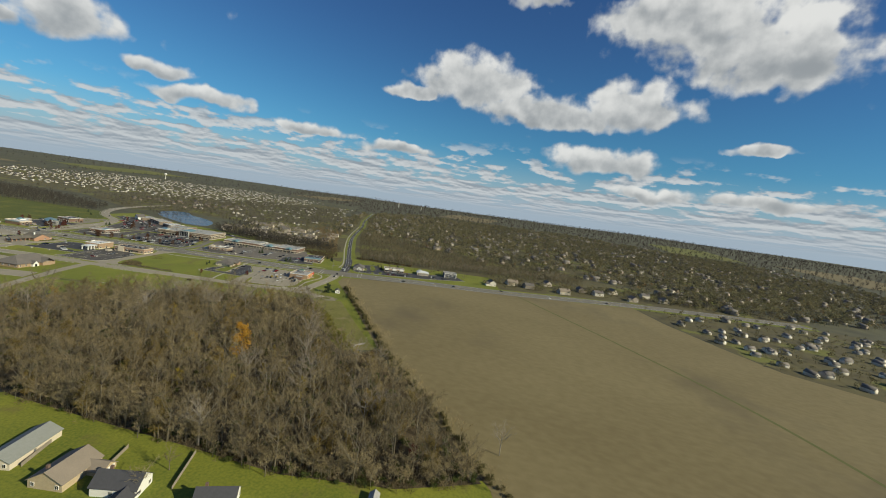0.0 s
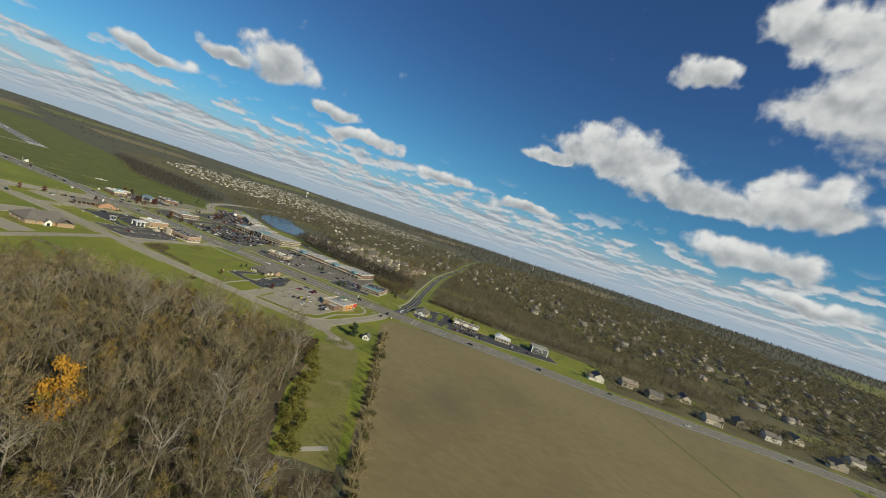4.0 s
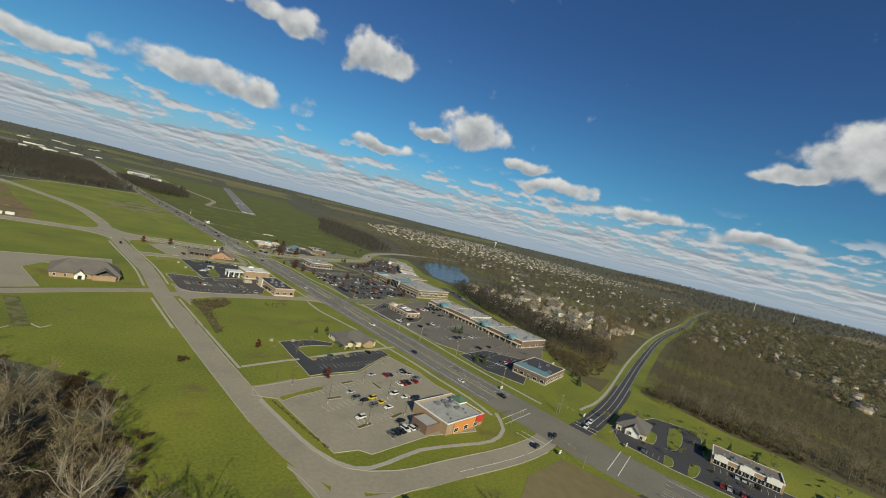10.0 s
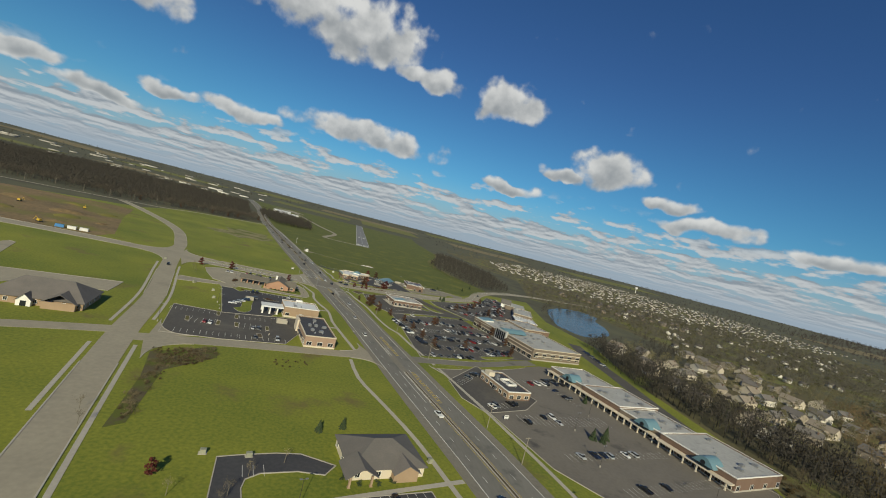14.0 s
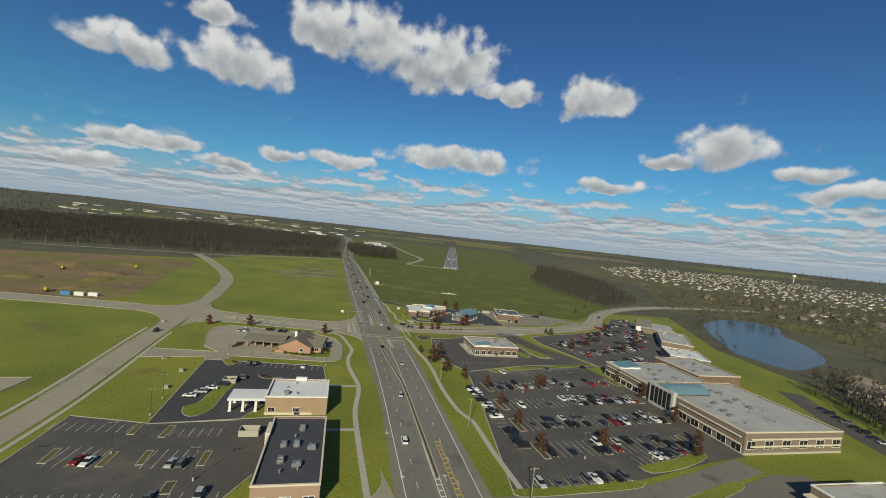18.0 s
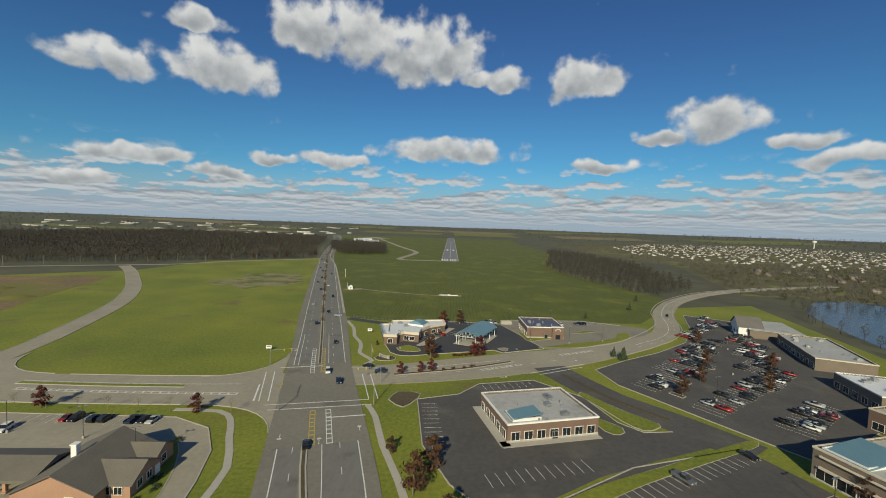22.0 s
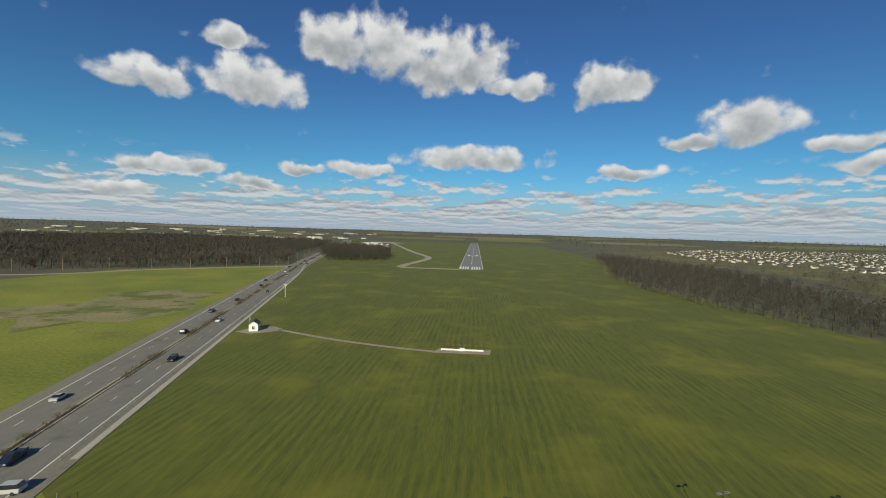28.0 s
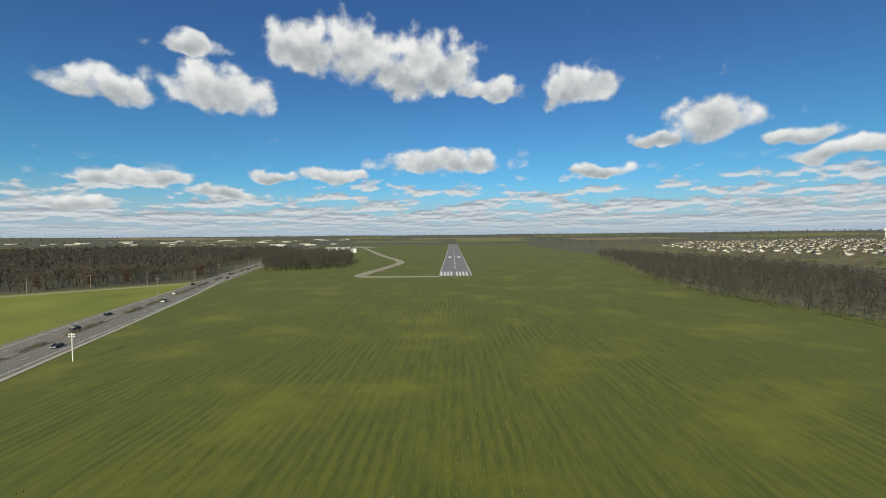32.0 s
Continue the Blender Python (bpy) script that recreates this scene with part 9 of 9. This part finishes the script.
# Traffic-light masts at the two junctions.
for x, y, ang in ((-73, -541, 15), (-24, -556, 195), (-33, -528, 285), (-52, -583, 105), (40, -950, 15), (96, -968, 195), (82, -940, 285), (52, -985, 105)):
    tl = stand("traffic_light", x, y, ang, "grey mast arm with yellow traffic lights", "traffic light", "traffic lights")
    part("mast", Geo().tube([(0, 0, 0), (0, 0, 6.6)], [0.15, 0.11], 7), METAL, tl)
    part("arm", Geo().tube([(0, 0, 6.1), (11, 0, 6.6)], [0.1, 0.05], 6), METAL, tl)
    for k in (5.5, 8.5):
        part("signal_head", Geo().box((k, -0.1, 6.0), (0.35, 0.3, 1.0)), mat("signal_yellow", (0.55, 0.38, 0.03), None, 0.5), tl)


def sign(x, y, ang, w=2.4, h=1.5, base=0.8, label="small white roadside sign board", material=None):
    ob = stand("sign_board", x, y, ang, label, "sign")
    part("board", Geo().box((0, 0, base + h / 2), (w, 0.2, h)), material or WHITEWALL, ob)
    part("bar", Geo().box((0, -0.115, base + h * 0.6), (w * 0.7, 0.02, h * 0.22)), mat("dark_lettering", (0.08, 0.08, 0.1)), ob)
    for s in (-0.4, 0.4):
        part("post", Geo().box((s * w, 0, base / 2), (0.14, 0.14, base)), METAL, ob)
    return ob


for x, y, ang in ((48, -975, 20), (-82, -522, 10), (-42.3, -483.9, 8), (64, -912, 20), (98, -946, 20), (150, -870, 10), (54, -800, 15), (96, -975, 20)):
    sign(x, y, ang)
ms = stand("monument_sign", -27.3, -526.7, -35, "low curved pale stone entrance sign", "sign")
part("wall", Geo().box((0, 0, 0.7), (5.0, 0.5, 1.4)).box((-2.6, 0, 0.9), (0.8, 0.8, 1.8)).box((2.6, 0, 0.9), (0.8, 0.8, 1.8)), PALECON, ms)
part("bar", Geo().box((0, -0.27, 0.9), (3.4, 0.04, 0.5)), METAL, ms)
for a, b in (((-324, -1058.8), (-341, -1067.5)), ((-315.3, -1085.9), (-334, -1094)), ((-306, -1110), (-326, -1120))):
    a, b = Vector(a), Vector(b)
    fn = stand("wooden_fence", a.x, a.y, math.degrees(math.atan2(b.y - a.y, b.x - a.x)), "weathered wooden privacy fence between back yards", "fence", "yard fences")
    n = int((b - a).length / 2.4)
    bm = mesh_of("panel", Geo().box((0, 0, 0.9), (2.34, 0.05, 1.6)), POLE)
    pm = mesh_of("post", Geo().box((0, 0, 0.95), (0.12, 0.12, 1.9)), POLE)
    for i in range(n):
        piece("panel", bm, fn, pose(1.2 + 2.4 * i, 0, 0))
        piece("post", pm, fn, pose(2.4 * i, 0, 0))
for k, pts in enumerate(([(-60, -448), (-54, -452), (-33, -456), (-3, -456.5), (34, -457), (42, -452)], [tuple(p) for p in offset(main_r, 3.0) if -440 < p.y < -140])):
    run = curve(pts, 3.0)
    fn = stand("fence", 0, 0, 0, "low grey wire fence along airfield grass", "fence")
    pm = mesh_of("post", Geo().tube([(0, 0, 0), (0, 0, 1.7)], [0.05, 0.05], 5), METAL)
    for p in run:
        piece("post", pm, fn, pose(p.x, p.y, 0.0))
    for z in (0.3, 1.0, 1.65):
        part("rail", Geo().tube([(p.x, p.y, z) for p in run], [0.025] * len(run), 3), METAL, fn)
rb = random.Random(66)
heap = Geo()
for _ in range(46):
    a, d = rb.uniform(0, 6.28), abs(rb.gauss(0, 2.2))
    k = rb.uniform(0.25, 0.8)
    heap.box((d * math.cos(a) * 1.5, d * math.sin(a), max(0.1, 0.75 - 0.2 * d)), (k * 1.4, k, k * 0.6), rb.uniform(0, 180))
ob = tagged(part("rubble_heap", heap, PALECON), "pale heap of broken concrete at the road end", "rubble")
ob.matrix_basis = pose(-57.5, -1011, 0.1, 0, 0, 40)
bx = stand("trash_enclosure", 37.5, -450.5, 5, "pale block bin enclosure", "enclosure")
part("wall", ring(Geo(), 7, 3.5, 0.25, 0, 1.9), PALECON, bx)
part("bin", Geo().box((-1.6, 0, 0.7), (2.0, 1.6, 1.3)).box((1.5, 0, 0.7), (2.0, 1.6, 1.3)), mat("green_bin", (0.05, 0.09, 0.06)), bx)
bx3 = stand("trash_enclosure", -87.5, -677.5, 15, "pale block bin enclosure in a black lot", "enclosure")
part("wall", ring(Geo(), 5, 4, 0.25, 0, 2.0), PALECON, bx3)
bx2 = stand("trash_enclosure", -60, -716, 15, "pale block bin enclosure behind a bank", "enclosure")
part("wall", ring(Geo(), 6, 4, 0.25, 0, 2.1), PALECON, bx2)
tower = stand("water_tower", 1900, 1500, 0, "white water tower on the horizon", "tower", z=ground_height(1900, 1500))
part("tank", Geo().tube([(0, 0, 30), (0, 0, 33), (0, 0, 40), (0, 0, 43)], [4, 9, 9, 3], 14), WHITEWALL, tower)
part("stem", Geo().tube([(0, 0, 0), (0, 0, 31)], [2.2, 1.8], 10), WHITEWALL, tower)
for dx in (0, 90):
    tw = stand("radio_tower", 3000 + dx, 150 - 2 * dx, 0, "thin pale radio tower on the horizon", "tower", z=ground_height(3000, 150))
    part("mast", Geo().tube([(0, 0, 0), (0, 0, 60 - dx * 0.3)], [2.0, 1.0], 5), WHITEWALL, tw)
# Earth mounds on the building site.
for x, y, w, h in ((-300, -500, 9, 2.2), (-318, -470, 12, 2.8), (-345, -520, 10, 2.0), (-380, -440, 14, 3.0), (-300, -430, 8, 1.8), (-410, -520, 12, 2.5), (-285, -540, 6, 1.4), (-350, -400, 9, 2.0), (-270, -500, 5, 1.2)):
    g, r = Geo(), random.Random(int(x * 7 + y))
    n = 12
    for k, (f, z) in enumerate(((1.0, -0.05), (0.75, 0.45), (0.4, 0.85), (0.12, 1.0))):
        for i in range(n):
            a = 2 * math.pi * i / n
            q = w * f * r.uniform(0.82, 1.15)
            g.v.append((q * math.cos(a) * 1.4, q * math.sin(a), h * z * r.uniform(0.85, 1.1) if k else -0.05))
    g.f = [(k * n + i, k * n + (i + 1) % n, k * n + n + (i + 1) % n, k * n + n + i) for k in range(3) for i in range(n)] + [tuple(range(3 * n, 4 * n))]
    own = tagged(part("earth_mound", g, DIRT, None, "", True), "heap of bare brown earth", "mound", "earth mounds")
    own.matrix_basis = pose(x, y, 0.11, 0, 0, x)
# Machines and trailers on the building site.
for x, y, c in ((-285, -560, (0.55, 0.36, 0.04)), (-360, -470, (0.55, 0.36, 0.04)), (-330, -420, (0.5, 0.33, 0.05))):
    ex = stand("digger", x, y, x, "yellow digger on bare earth", "digger")
    paint = mat("digger_yellow", c, None, 0.5)
    part("cab", Geo().box((0, 0, 2.0), (2.2, 2.6, 1.8)), paint, ex)
    part("track", Geo().box((-1.1, 0, 0.5), (0.6, 3.6, 1.0)).box((1.1, 0, 0.5), (0.6, 3.6, 1.0)).box((0, 0, 0.9), (2.0, 2, 0.5)), TYRE, ex)
    part("arm", Geo().tube([(0.5, 1.0, 1.8), (0.5, 4.0, 4.2), (0.5, 6.0, 1.2)], [0.25, 0.22, 0.18], 4), paint, ex)
for x, y, c, n in ((-268, -563, (0.05, 0.2, 0.45), "blue"), (-260, -561, (0.7, 0.69, 0.66), "white"), (-252.5, -558, (0.7, 0.69, 0.66), "white")):
    bxx = stand("site_container", x, y, 12, f"{n} site container beside the street", "container")
    part("body", Geo().box((0, 0, 1.4), (6, 2.4, 2.5)), mat(n + "_container", c, None, 0.6), bxx)
    part("door", Geo().box((3.03, 0, 1.3), (0.08, 2.0, 2.2)), METAL, bxx)
g = Geo()
for x, y, ang in ((24, -545, 25), (60, -520, 30), (-4, -536, 20), (20, -500, 110), (36, -506, 110), (-8, -505, 20), (-17, -703.6, -75), (-8.5, -728, -75), (-1.2, -714, 105), (4.5, -727.5, 105), (-33.5, -600, 105), (-45, -598.6, -75), (-24, -592, 105), (-70, -520, -75), (14, -760, 105)):
    m = pose(x, y, 0, 0, 0, ang)
    for a, b in (((0, 0), (3.2, 0.25)), ((1.4, 0.25), (0.8, 0.9)), ((1.4, -0.25), (0.8, 0.9))):
        c = m @ Vector((a[0], a[1], 0.19))
        g.box(tuple(c), (b[0], b[1] * 0.6, 0.012), ang + (0 if a[1] == 0 else 40 if a[1] < 0 else -40))
setting("arrows", g, WHITE, "white painted turn arrows", "marking")
